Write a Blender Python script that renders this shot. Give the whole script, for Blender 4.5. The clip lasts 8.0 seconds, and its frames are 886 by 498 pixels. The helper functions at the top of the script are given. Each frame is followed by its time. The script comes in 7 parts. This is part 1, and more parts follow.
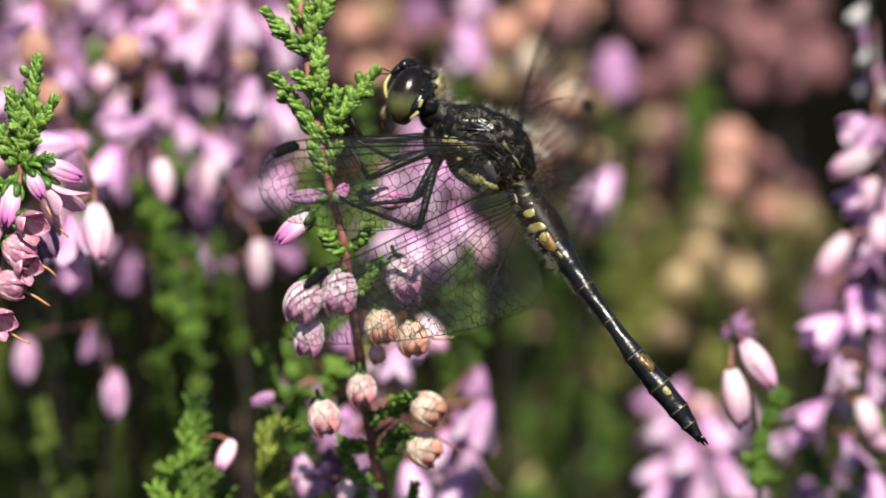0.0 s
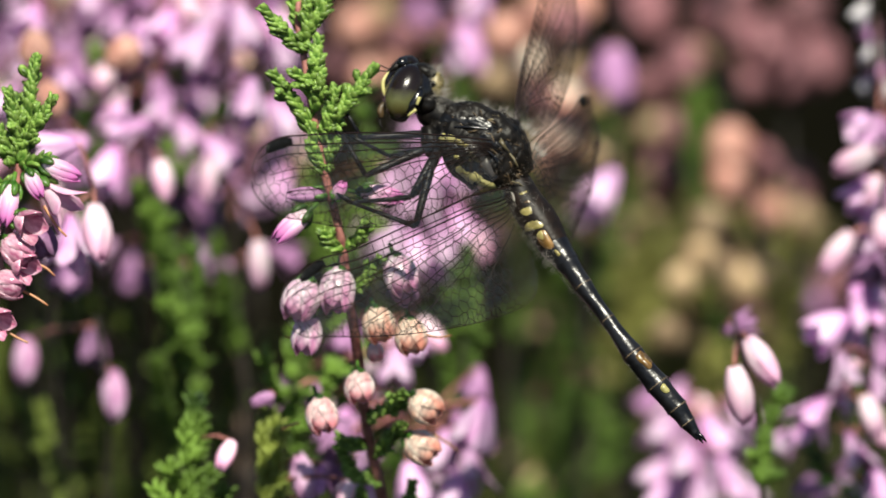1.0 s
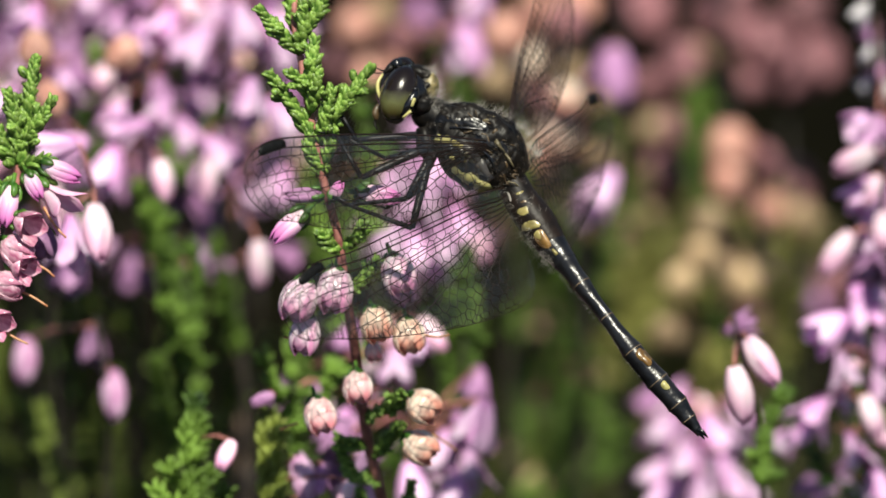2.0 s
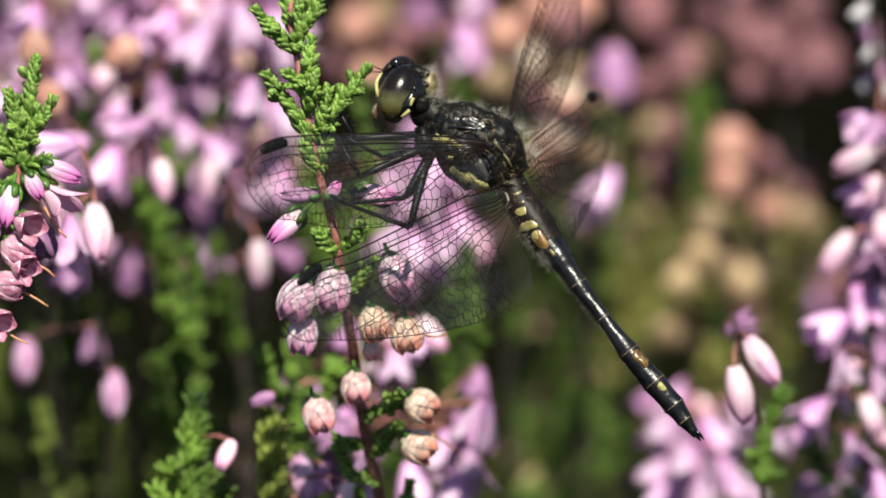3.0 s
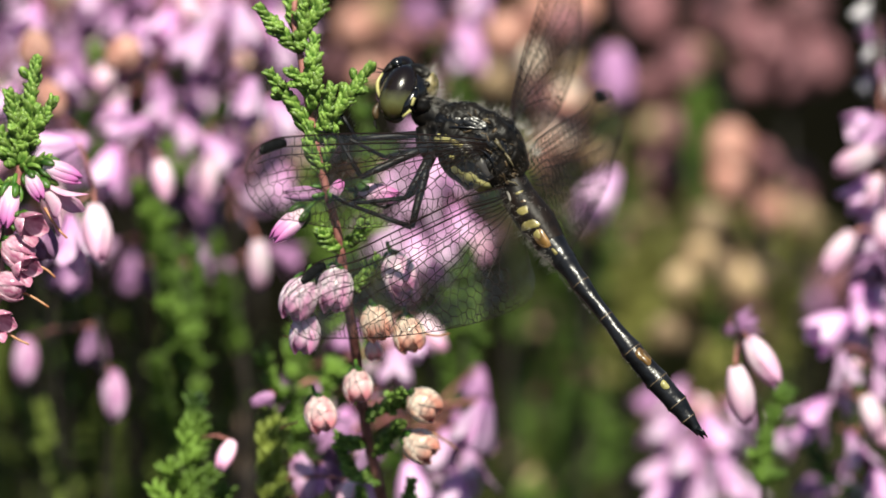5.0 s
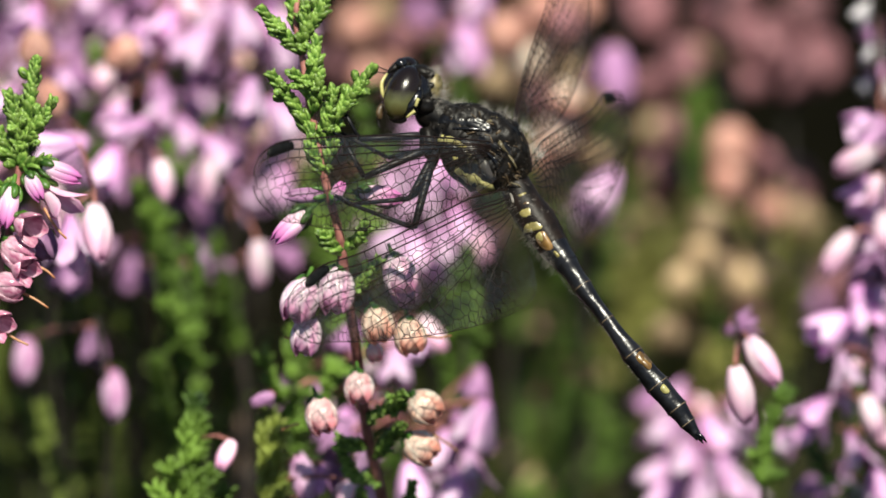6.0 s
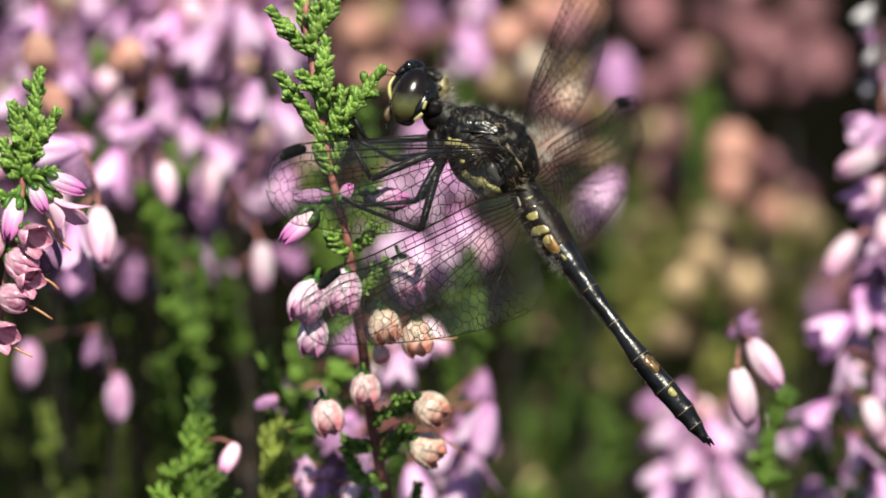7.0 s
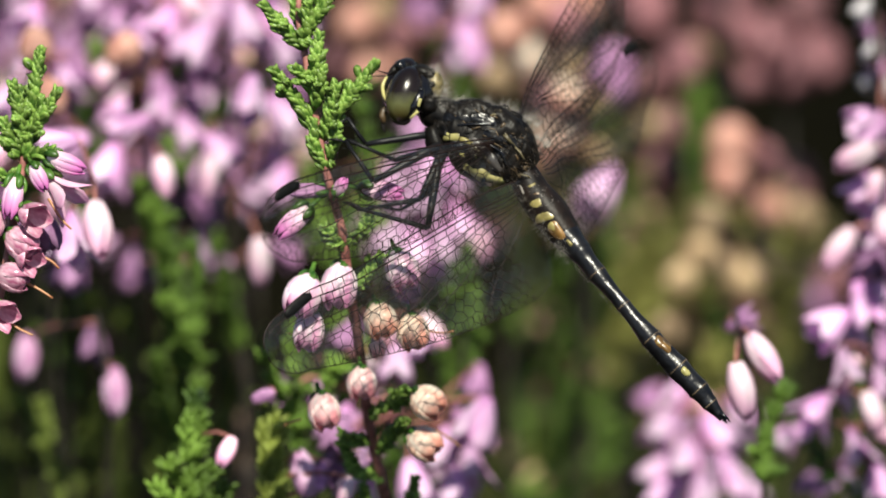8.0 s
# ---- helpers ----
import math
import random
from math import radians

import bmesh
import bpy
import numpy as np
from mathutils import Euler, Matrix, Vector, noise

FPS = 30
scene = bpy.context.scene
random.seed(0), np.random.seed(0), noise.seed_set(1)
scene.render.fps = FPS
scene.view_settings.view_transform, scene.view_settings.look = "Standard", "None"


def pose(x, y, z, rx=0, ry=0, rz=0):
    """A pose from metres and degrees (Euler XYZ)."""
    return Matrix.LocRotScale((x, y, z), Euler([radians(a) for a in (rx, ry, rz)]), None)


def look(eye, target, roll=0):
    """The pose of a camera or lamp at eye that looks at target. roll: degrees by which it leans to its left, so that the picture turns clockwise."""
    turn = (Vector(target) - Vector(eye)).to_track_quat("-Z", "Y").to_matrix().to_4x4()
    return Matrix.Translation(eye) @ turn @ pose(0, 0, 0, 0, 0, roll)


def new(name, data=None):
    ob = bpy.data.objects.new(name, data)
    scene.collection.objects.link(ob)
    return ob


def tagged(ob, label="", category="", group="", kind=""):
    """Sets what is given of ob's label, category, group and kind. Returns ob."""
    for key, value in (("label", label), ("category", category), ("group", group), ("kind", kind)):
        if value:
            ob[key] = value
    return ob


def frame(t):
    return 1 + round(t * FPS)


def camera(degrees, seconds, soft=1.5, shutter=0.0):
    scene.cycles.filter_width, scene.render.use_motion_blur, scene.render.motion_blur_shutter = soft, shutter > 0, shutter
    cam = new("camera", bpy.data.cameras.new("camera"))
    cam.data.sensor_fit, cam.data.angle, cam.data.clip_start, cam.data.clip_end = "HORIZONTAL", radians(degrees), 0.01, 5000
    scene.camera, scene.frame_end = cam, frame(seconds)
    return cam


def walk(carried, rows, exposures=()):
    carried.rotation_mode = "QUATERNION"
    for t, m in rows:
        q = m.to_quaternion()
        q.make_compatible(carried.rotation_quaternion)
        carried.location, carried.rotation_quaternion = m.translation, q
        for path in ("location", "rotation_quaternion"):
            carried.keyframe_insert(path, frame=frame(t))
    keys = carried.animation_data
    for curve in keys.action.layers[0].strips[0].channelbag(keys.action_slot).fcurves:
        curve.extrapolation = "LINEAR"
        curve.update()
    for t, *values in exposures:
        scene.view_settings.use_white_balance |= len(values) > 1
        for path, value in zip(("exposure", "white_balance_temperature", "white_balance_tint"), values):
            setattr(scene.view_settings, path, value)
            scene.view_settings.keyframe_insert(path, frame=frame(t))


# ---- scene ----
# Macro view of a black darter dragonfly on a flowering heather sprig, in metres; small things are shaped in millimetres.
cam = camera(6.6, 8.0, soft=1.6, shutter=0.9)
cam.data.dof.use_dof = True
cam.data.dof.focus_distance = 0.494
cam.data.dof.aperture_fstop = 35.0
EYE = (0.0, -0.46359, 0.43730)
STAND = pose(0, 0, 0.25, 68, 0, 0)  # plane in which the sprig and the insect stand


def aim(right, up):
    """The camera's pose when it has turned so that the plane through the insect shifts by so many millimetres."""
    return look(EYE, STAND @ Vector((-right / 1000, -up / 1000, 0)))


walk(cam, [(0, aim(0, 0)), (6, aim(0, 0)), (6.5, aim(0.0735, -0.184)), (7, aim(0.147, -0.184)), (7.2, aim(0.11, -0.0735)), (7.4, aim(0.0735, 0.147)), (7.5, aim(0.0552, 0.405)), (7.6, aim(0, 0.331)), (7.8, aim(0, 0.331)), (8, aim(0, 0.184))])

# ---- light ----
world = bpy.data.worlds.new("sky")
scene.world = world
world.use_nodes = True
wn = world.node_tree.nodes
wl = world.node_tree.links
sky = wn.new("ShaderNodeTexSky")
sky.sky_type = "NISHITA"
sky.sun_disc = False
SUN_ELEVATION, SUN_AZIMUTH = 61.0, 172.0  # azimuth clockwise from +y
sky.sun_elevation, sky.sun_rotation = radians(SUN_ELEVATION), radians(SUN_AZIMUTH)
wl.new(sky.outputs["Color"], wn["Background"].inputs["Color"])
wn["Background"].inputs["Strength"].default_value = 0.05
sun = new("sun", bpy.data.lights.new("sun", "SUN"))
sun.data.energy, sun.data.angle, sun.data.color = 5.0, radians(0.53), (0.985, 0.95, 0.795)
SUN_FROM = Vector((math.sin(radians(SUN_AZIMUTH)) * math.cos(radians(SUN_ELEVATION)),
                   math.cos(radians(SUN_AZIMUTH)) * math.cos(radians(SUN_ELEVATION)), math.sin(radians(SUN_ELEVATION))))
sun.matrix_basis = look(SUN_FROM * 3, (0, 0, 0))
scene.view_settings.exposure = 0.51

# ---- materials ----


def material(name, low, high, rough=0.5, grain=900.0, bump=0.15, ramp=None, sheer=0.0, coat=0.0, spread=0.0, metal=0.0, blotch=0.35, gloss=0.5):
    """Two tones mixed by fine and coarse noise. ramp: (tone at the base, tone at the tip) along the piece's own z.
    sheer: share of light let through; spread: variation from piece to piece."""
    m = bpy.data.materials.new(name)
    m.use_nodes = True
    n, l = m.node_tree.nodes, m.node_tree.links
    b = n["Principled BSDF"]
    where = n.new("ShaderNodeTexCoord")
    fine = n.new("ShaderNodeTexNoise")
    fine.inputs["Scale"].default_value = grain
    fine.inputs["Detail"].default_value = 4
    coarse = n.new("ShaderNodeTexNoise")
    coarse.inputs["Scale"].default_value = grain * 0.18
    source = where.outputs["Object"]
    if ramp:  # veins that run along the piece
        long_grain = n.new("ShaderNodeMapping")
        long_grain.inputs["Scale"].default_value = (2.4, 2.4, 0.7)
        l.new(source, long_grain.inputs["Vector"])
        source = long_grain.outputs["Vector"]
    l.new(source, fine.inputs["Vector"])
    l.new(source, coarse.inputs["Vector"])
    add = n.new("ShaderNodeMath")
    add.operation = "MULTIPLY_ADD"
    l.new(fine.outputs["Fac"], add.inputs[0])
    add.inputs[1].default_value = 1 - blotch
    part_two = n.new("ShaderNodeMath")
    part_two.operation = "MULTIPLY"
    l.new(coarse.outputs["Fac"], part_two.inputs[0])
    part_two.inputs[1].default_value = blotch
    l.new(part_two.outputs[0], add.inputs[2])
    tone = n.new("ShaderNodeValToRGB")
    tone.color_ramp.elements[0].position, tone.color_ramp.elements[1].position = 0.36, 0.62
    tone.color_ramp.elements[0].color = (*low, 1)
    tone.color_ramp.elements[1].color = (*high, 1)
    l.new(add.outputs[0], tone.inputs["Fac"])
    colour = tone.outputs["Color"]
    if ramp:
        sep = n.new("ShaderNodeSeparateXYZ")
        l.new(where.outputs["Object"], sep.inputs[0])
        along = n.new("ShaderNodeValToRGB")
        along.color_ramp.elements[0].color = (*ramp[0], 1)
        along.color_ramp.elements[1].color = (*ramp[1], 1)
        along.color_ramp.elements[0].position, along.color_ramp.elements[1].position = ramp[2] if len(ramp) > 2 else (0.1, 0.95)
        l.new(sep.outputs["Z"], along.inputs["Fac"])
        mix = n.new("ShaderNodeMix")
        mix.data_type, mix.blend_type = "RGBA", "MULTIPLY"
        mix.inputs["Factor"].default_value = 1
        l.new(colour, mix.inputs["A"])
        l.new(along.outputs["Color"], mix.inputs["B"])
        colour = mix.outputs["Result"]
    if spread:
        info = n.new("ShaderNodeObjectInfo")
        hsv = n.new("ShaderNodeHueSaturation")
        span = n.new("ShaderNodeMapRange")
        span.inputs["To Min"].default_value, span.inputs["To Max"].default_value = 1 - spread, 1 + spread
        l.new(info.outputs["Random"], span.inputs["Value"])
        l.new(span.outputs["Result"], hsv.inputs["Value"])
        l.new(colour, hsv.inputs["Color"])
        colour = hsv.outputs["Color"]
    l.new(colour, b.inputs["Base Color"])
    b.inputs["Roughness"].default_value = rough
    b.inputs["Metallic"].default_value = metal
    b.inputs["Specular IOR Level"].default_value = gloss
    b.inputs["Coat Weight"].default_value = coat
    b.inputs["Coat Roughness"].default_value = 0.17
    relief = n.new("ShaderNodeBump")
    relief.inputs["Strength"].default_value = bump
    relief.inputs["Distance"].default_value = 0.00004 if grain < 10 else 0.05 / grain
    l.new(fine.outputs["Fac"], relief.inputs["Height"])
    l.new(relief.outputs["Normal"], b.inputs["Normal"])
    if sheer:
        thin = n.new("ShaderNodeBsdfTranslucent")
        l.new(colour, thin.inputs["Color"])
        both = n.new("ShaderNodeMixShader")
        both.inputs["Fac"].default_value = sheer
        l.new(b.outputs[0], both.inputs[1])
        l.new(thin.outputs[0], both.inputs[2])
        l.new(both.outputs[0], n["Material Output"].inputs["Surface"])
    return m


def eye_material(pole):
    """Compound eye: dark brown above, shading into olive below, across the unit ball's own direction pole."""
    m = bpy.data.materials.new("compound_eye")
    m.use_nodes = True
    n, l = m.node_tree.nodes, m.node_tree.links
    b = n["Principled BSDF"]
    where = n.new("ShaderNodeTexCoord")
    rise = n.new("ShaderNodeVectorMath")
    rise.operation = "DOT_PRODUCT"
    rise.inputs[1].default_value = pole
    l.new(where.outputs["Object"], rise.inputs[0])
    cloud = n.new("ShaderNodeTexNoise")
    cloud.inputs["Scale"].default_value = 2.2
    l.new(where.outputs["Object"], cloud.inputs["Vector"])
    mix = n.new("ShaderNodeMath")
    mix.operation = "MULTIPLY_ADD"
    l.new(cloud.outputs["Fac"], mix.inputs[0])
    mix.inputs[1].default_value = 0.30
    l.new(rise.outputs["Value"], mix.inputs[2])
    span = n.new("ShaderNodeMapRange")
    span.inputs["From Min"].default_value, span.inputs["From Max"].default_value = -0.85, 1.15
    l.new(mix.outputs[0], span.inputs["Value"])
    tone = n.new("ShaderNodeValToRGB")
    stops = tone.color_ramp.elements
    stops[0].position, stops[0].color = 0.0, (0.035, 0.022, 0.008, 1)
    stops[1].position, stops[1].color = 1.0, (0.006, 0.004, 0.004, 1)
    for place, colour in ((0.14, (0.075, 0.062, 0.018, 1)), (0.34, (0.105, 0.11, 0.045, 1)), (0.50, (0.05, 0.048, 0.026, 1)), (0.58, (0.012, 0.008, 0.007, 1))):
        e = stops.new(place)
        e.color = colour
    l.new(span.outputs["Result"], tone.inputs["Fac"])
    l.new(tone.outputs["Color"], b.inputs["Base Color"])
    facets = n.new("ShaderNodeTexVoronoi")
    facets.inputs["Scale"].default_value = 45
    l.new(where.outputs["Object"], facets.inputs["Vector"])
    relief = n.new("ShaderNodeBump")
    relief.inputs["Strength"].default_value, relief.inputs["Distance"].default_value = 0.12, 0.00003
    l.new(facets.outputs["Distance"], relief.inputs["Height"])
    l.new(relief.outputs["Normal"], b.inputs["Normal"])
    b.inputs["Roughness"].default_value = 0.22
    b.inputs["Specular IOR Level"].default_value = 0.45
    return m


def membrane_material():
    """Clear wing film: lets nearly all light pass, with a faint gloss."""
    m = bpy.data.materials.new("wing_film")
    m.use_nodes = True
    n, l = m.node_tree.nodes, m.node_tree.links
    n.remove(n["Principled BSDF"])
    clear = n.new("ShaderNodeBsdfTransparent")
    clear.inputs["Color"].default_value = (0.92, 0.91, 0.89, 1)
    gloss = n.new("ShaderNodeBsdfGlossy")
    gloss.inputs["Roughness"].default_value = 0.22
    veil = n.new("ShaderNodeBsdfDiffuse")
    veil.inputs["Color"].default_value = (0.75, 0.72, 0.66, 1)
    ripple = n.new("ShaderNodeTexNoise")
    ripple.inputs["Scale"].default_value = 1400
    where = n.new("ShaderNodeTexCoord")
    l.new(where.outputs["Object"], ripple.inputs["Vector"])
    relief = n.new("ShaderNodeBump")
    relief.inputs["Strength"].default_value, relief.inputs["Distance"].default_value = 0.5, 0.0003
    l.new(ripple.outputs["Fac"], relief.inputs["Height"])
    l.new(relief.outputs["Normal"], gloss.inputs["Normal"])
    fres = n.new("ShaderNodeLayerWeight")
    fres.inputs["Blend"].default_value = 0.3
    weak = n.new("ShaderNodeMath")
    weak.operation = "MULTIPLY_ADD"
    weak.inputs[1].default_value, weak.inputs[2].default_value = 0.09, 0.04
    l.new(fres.outputs["Facing"], weak.inputs[0])
    a, c = n.new("ShaderNodeMixShader"), n.new("ShaderNodeMixShader")
    l.new(weak.outputs[0], a.inputs["Fac"])
    l.new(clear.outputs[0], a.inputs[1])
    l.new(gloss.outputs[0], a.inputs[2])
    c.inputs["Fac"].default_value = 0.007
    l.new(a.outputs[0], c.inputs[1])
    l.new(veil.outputs[0], c.inputs[2])
    l.new(c.outputs[0], n["Material Output"].inputs["Surface"])
    return m


BLACK = material("black_chitin", (0.002, 0.002, 0.003), (0.007, 0.007, 0.008), 0.2, 700, 0.9, coat=0.4, gloss=0.5)
BLACK_DULL = material("hairy_black_chitin", (0.0012, 0.0012, 0.0016), (0.010, 0.008, 0.0065), 0.46, 1800, 2.0, gloss=0.2)
SLATE = material("slate_black_chitin", (0.0015, 0.0015, 0.002), (0.010, 0.010, 0.012), 0.30, 850, 2.6, gloss=0.5)
TEMPLE = material("mottled_temple", (0.004, 0.003, 0.002), (0.26, 0.21, 0.09), 0.45, 1500, 0.5, blotch=0.2)
LEG_BLACK = material("leg_black", (0.003, 0.003, 0.004), (0.012, 0.012, 0.015), 0.42, 3000, 0.3, gloss=0.22)
YELLOW = material("yellow_mark", (0.20, 0.18, 0.06), (0.63, 0.58, 0.23), 0.4, 1500, 0.5, coat=0.2, blotch=0.6)
DIM_YELLOW = material("dull_yellow_spot", (0.07, 0.055, 0.016), (0.34, 0.29, 0.10), 0.4, 1900, 0.6, coat=0.2, blotch=0.5)
OCHRE = material("ochre_mark", (0.015, 0.006, 0.003), (0.27, 0.145, 0.035), 0.35, 1100, 0.8, coat=0.3, blotch=0.4)
PALE_CHITIN = material("pale_olive_chitin", (0.02, 0.016, 0.008), (0.17, 0.14, 0.075), 0.4, 2200, 0.7, blotch=0.5)
FLANK_GREY = material("greyish_flank", (0.012, 0.011, 0.012), (0.10, 0.09, 0.085), 0.4, 1600, 0.8, blotch=0.5)
BRONZE = material("abdomen_seam", (0.03, 0.02, 0.012), (0.22, 0.16, 0.10), 0.4, 2600, 0.3)
WAIST = material("brown_black_chitin", (0.002, 0.0018, 0.002), (0.012, 0.007, 0.005), 0.48, 1100, 2.2, gloss=0.22)
BROWN = material("brown_chitin", (0.02, 0.013, 0.007), (0.11, 0.07, 0.032), 0.45, 1500, 0.6)
HAIR = material("pale_hair", (0.34, 0.31, 0.28), (0.66, 0.62, 0.56), 0.6, 2000, 0.1, sheer=0.3)
VEIN = material("wing_vein", (0.005, 0.003, 0.003), (0.018, 0.009, 0.007), 0.45, 3000, 0.2, gloss=0.3)
STIGMA = material("wing_spot", (0.002, 0.002, 0.002), (0.008, 0.008, 0.008), 0.5, 3000, 0.2, gloss=0.2)
FILM = membrane_material()
# Dark ramp base stands for shade between packed leaves; pale tips are natural.
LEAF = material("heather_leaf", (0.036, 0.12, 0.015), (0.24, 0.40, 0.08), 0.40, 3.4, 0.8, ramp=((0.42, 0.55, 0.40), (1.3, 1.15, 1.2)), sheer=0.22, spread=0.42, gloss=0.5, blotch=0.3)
LEAF_FAR = material("heather_foliage", (0.012, 0.036, 0.006), (0.20, 0.33, 0.055), 0.45, 330, 0.2, sheer=0.22, spread=0.35, gloss=0.3, blotch=0.45)
LEAF_OLIVE = material("olive_foliage", (0.016, 0.018, 0.006), (0.26, 0.26, 0.065), 0.55, 200, 0.2, sheer=0.2, spread=0.35, blotch=0.5)
LEAF_YELLOWISH = material("yellowish_foliage", (0.065, 0.095, 0.014), (0.29, 0.35, 0.065), 0.5, 330, 0.2, sheer=0.3, spread=0.3)
DRY_STALK = material("dry_stalk", (0.11, 0.07, 0.05), (0.32, 0.22, 0.15), 0.7, 700, 0.4)
# Darker copy of the foliage green that stands in for shade low down.
LEAF_SHADED = material("shade_darkened_foliage", (0.010, 0.018, 0.004), (0.15, 0.20, 0.035), 0.55, 90, 0.2, sheer=0.2, spread=0.4, blotch=0.6)
# Dulled rose: the shade on far bells is mixed into their colour.
DUSKY = material("shaded_rose_bell", (0.19, 0.07, 0.085), (0.45, 0.21, 0.235), 0.6, 3.0, 0.3, sheer=0.25, spread=0.3)
STEM = material("heather_stem", (0.17, 0.055, 0.048), (0.50, 0.21, 0.18), 0.6, 1500, 0.4)
# Brown stems toned almost black in place of deep shade between plants.
TWIG = material("shade_dark_twig", (0.006, 0.004, 0.003), (0.022, 0.015, 0.010), 0.7, 900, 0.5)
WOOD = material("heather_wood", (0.045, 0.028, 0.02), (0.16, 0.10, 0.07), 0.75, 900, 0.6)
PINK = material("pink_bud", (0.90, 0.76, 0.86), (1.0, 0.94, 0.98), 0.42, 2.2, 0.12, ramp=((1.0, 0.90, 0.94), (0.78, 0.27, 0.66), (0.12, 0.85)), sheer=0.25, spread=0.1)
PALE = material("pale_pink_bud", (0.91, 0.62, 0.79), (1.0, 0.93, 0.96), 0.45, 2.2, 0.12, ramp=((1.0, 0.90, 0.95), (0.92, 0.64, 0.84), (0.45, 1.0)), sheer=0.33, spread=0.2)
LILAC = material("lilac_bell", (0.77, 0.42, 0.71), (1.0, 0.91, 0.98), 0.5, 1.8, 0.15, ramp=((0.86, 0.61, 0.87), (0.98, 0.93, 1.0)), sheer=0.40, spread=0.26)
BELL_PINK = material("full_pink_bud", (0.64, 0.31, 0.57), (0.94, 0.76, 0.93), 0.45, 2.0, 0.15, ramp=((0.95, 0.75, 0.88), (1.0, 0.95, 0.98), (0.1, 0.8)), sheer=0.33, spread=0.12)
ROSE = material("fading_bell", (0.98, 0.50, 0.56), (1.0, 0.93, 0.92), 0.36, 1.6, 0.5, ramp=((1.0, 0.98, 0.95), (1.0, 0.72, 0.76), (0.5, 1.0)), sheer=0.3, spread=0.1)
PEACH = material("peach_bell", (1.0, 0.60, 0.50), (1.0, 0.94, 0.86), 0.36, 1.6, 0.5, ramp=((1.0, 1.0, 0.95), (1.0, 0.68, 0.60), (0.5, 1.0)), sheer=0.3, spread=0.1)
TAN = material("withered_bell", (0.20, 0.12, 0.06), (0.62, 0.46, 0.28), 0.65, 2.0, 0.3, sheer=0.2, spread=0.35)
# Mauve blooms, and lilac bells whose shade is given as a darker colour.
MAUVE = material("mauve_bell", (0.36, 0.15, 0.36), (0.64, 0.36, 0.60), 0.55, 2.5, 0.2, sheer=0.35, spread=0.3)
WHITE = material("whitish_bell", (0.52, 0.48, 0.54), (0.84, 0.82, 0.82), 0.5, 2.2, 0.15, sheer=0.35, spread=0.08)
WINE = material("wine_red_withered_bell", (0.50, 0.17, 0.31), (1.0, 0.86, 0.95), 0.2, 2.4, 0.7, ramp=((1.0, 0.94, 0.92), (0.97, 0.74, 0.82)), sheer=0.3, spread=0.2, gloss=0.7)
GLASSY = material("glassy_faded_bell", (0.84, 0.46, 0.70), (1.0, 0.96, 0.99), 0.22, 1.8, 0.6, ramp=((1.0, 0.97, 0.99), (0.97, 0.66, 0.84), (0.45, 1.0)), sheer=0.25, spread=0.15, gloss=0.7)
BRICK = material("brick_pink_bell", (0.46, 0.20, 0.155), (0.74, 0.43, 0.35), 0.55, 3.0, 0.3, sheer=0.25, spread=0.15)
STYLE = material("flower_style", (0.40, 0.16, 0.07), (0.62, 0.34, 0.18), 0.5, 2000, 0.2)
GRASS = material("grass_blade", (0.04, 0.050, 0.012), (0.17, 0.165, 0.05), 0.5, 30, 0.2, sheer=0.2)
# Near-black soil: the shade under dense heather is put into its colour.
SOIL = material("shade_dark_soil", (0.0010, 0.0010, 0.0006), (0.005, 0.0045, 0.002), 0.95, 60, 0.8, gloss=0.02)

# ---- mesh building (millimetres in the stand's plane: x along, y up, z towards the viewer) ----


def unit(v):
    v = Vector(v)
    return v.normalized() if v.length > 1e-9 else Vector((0, 0, 1))


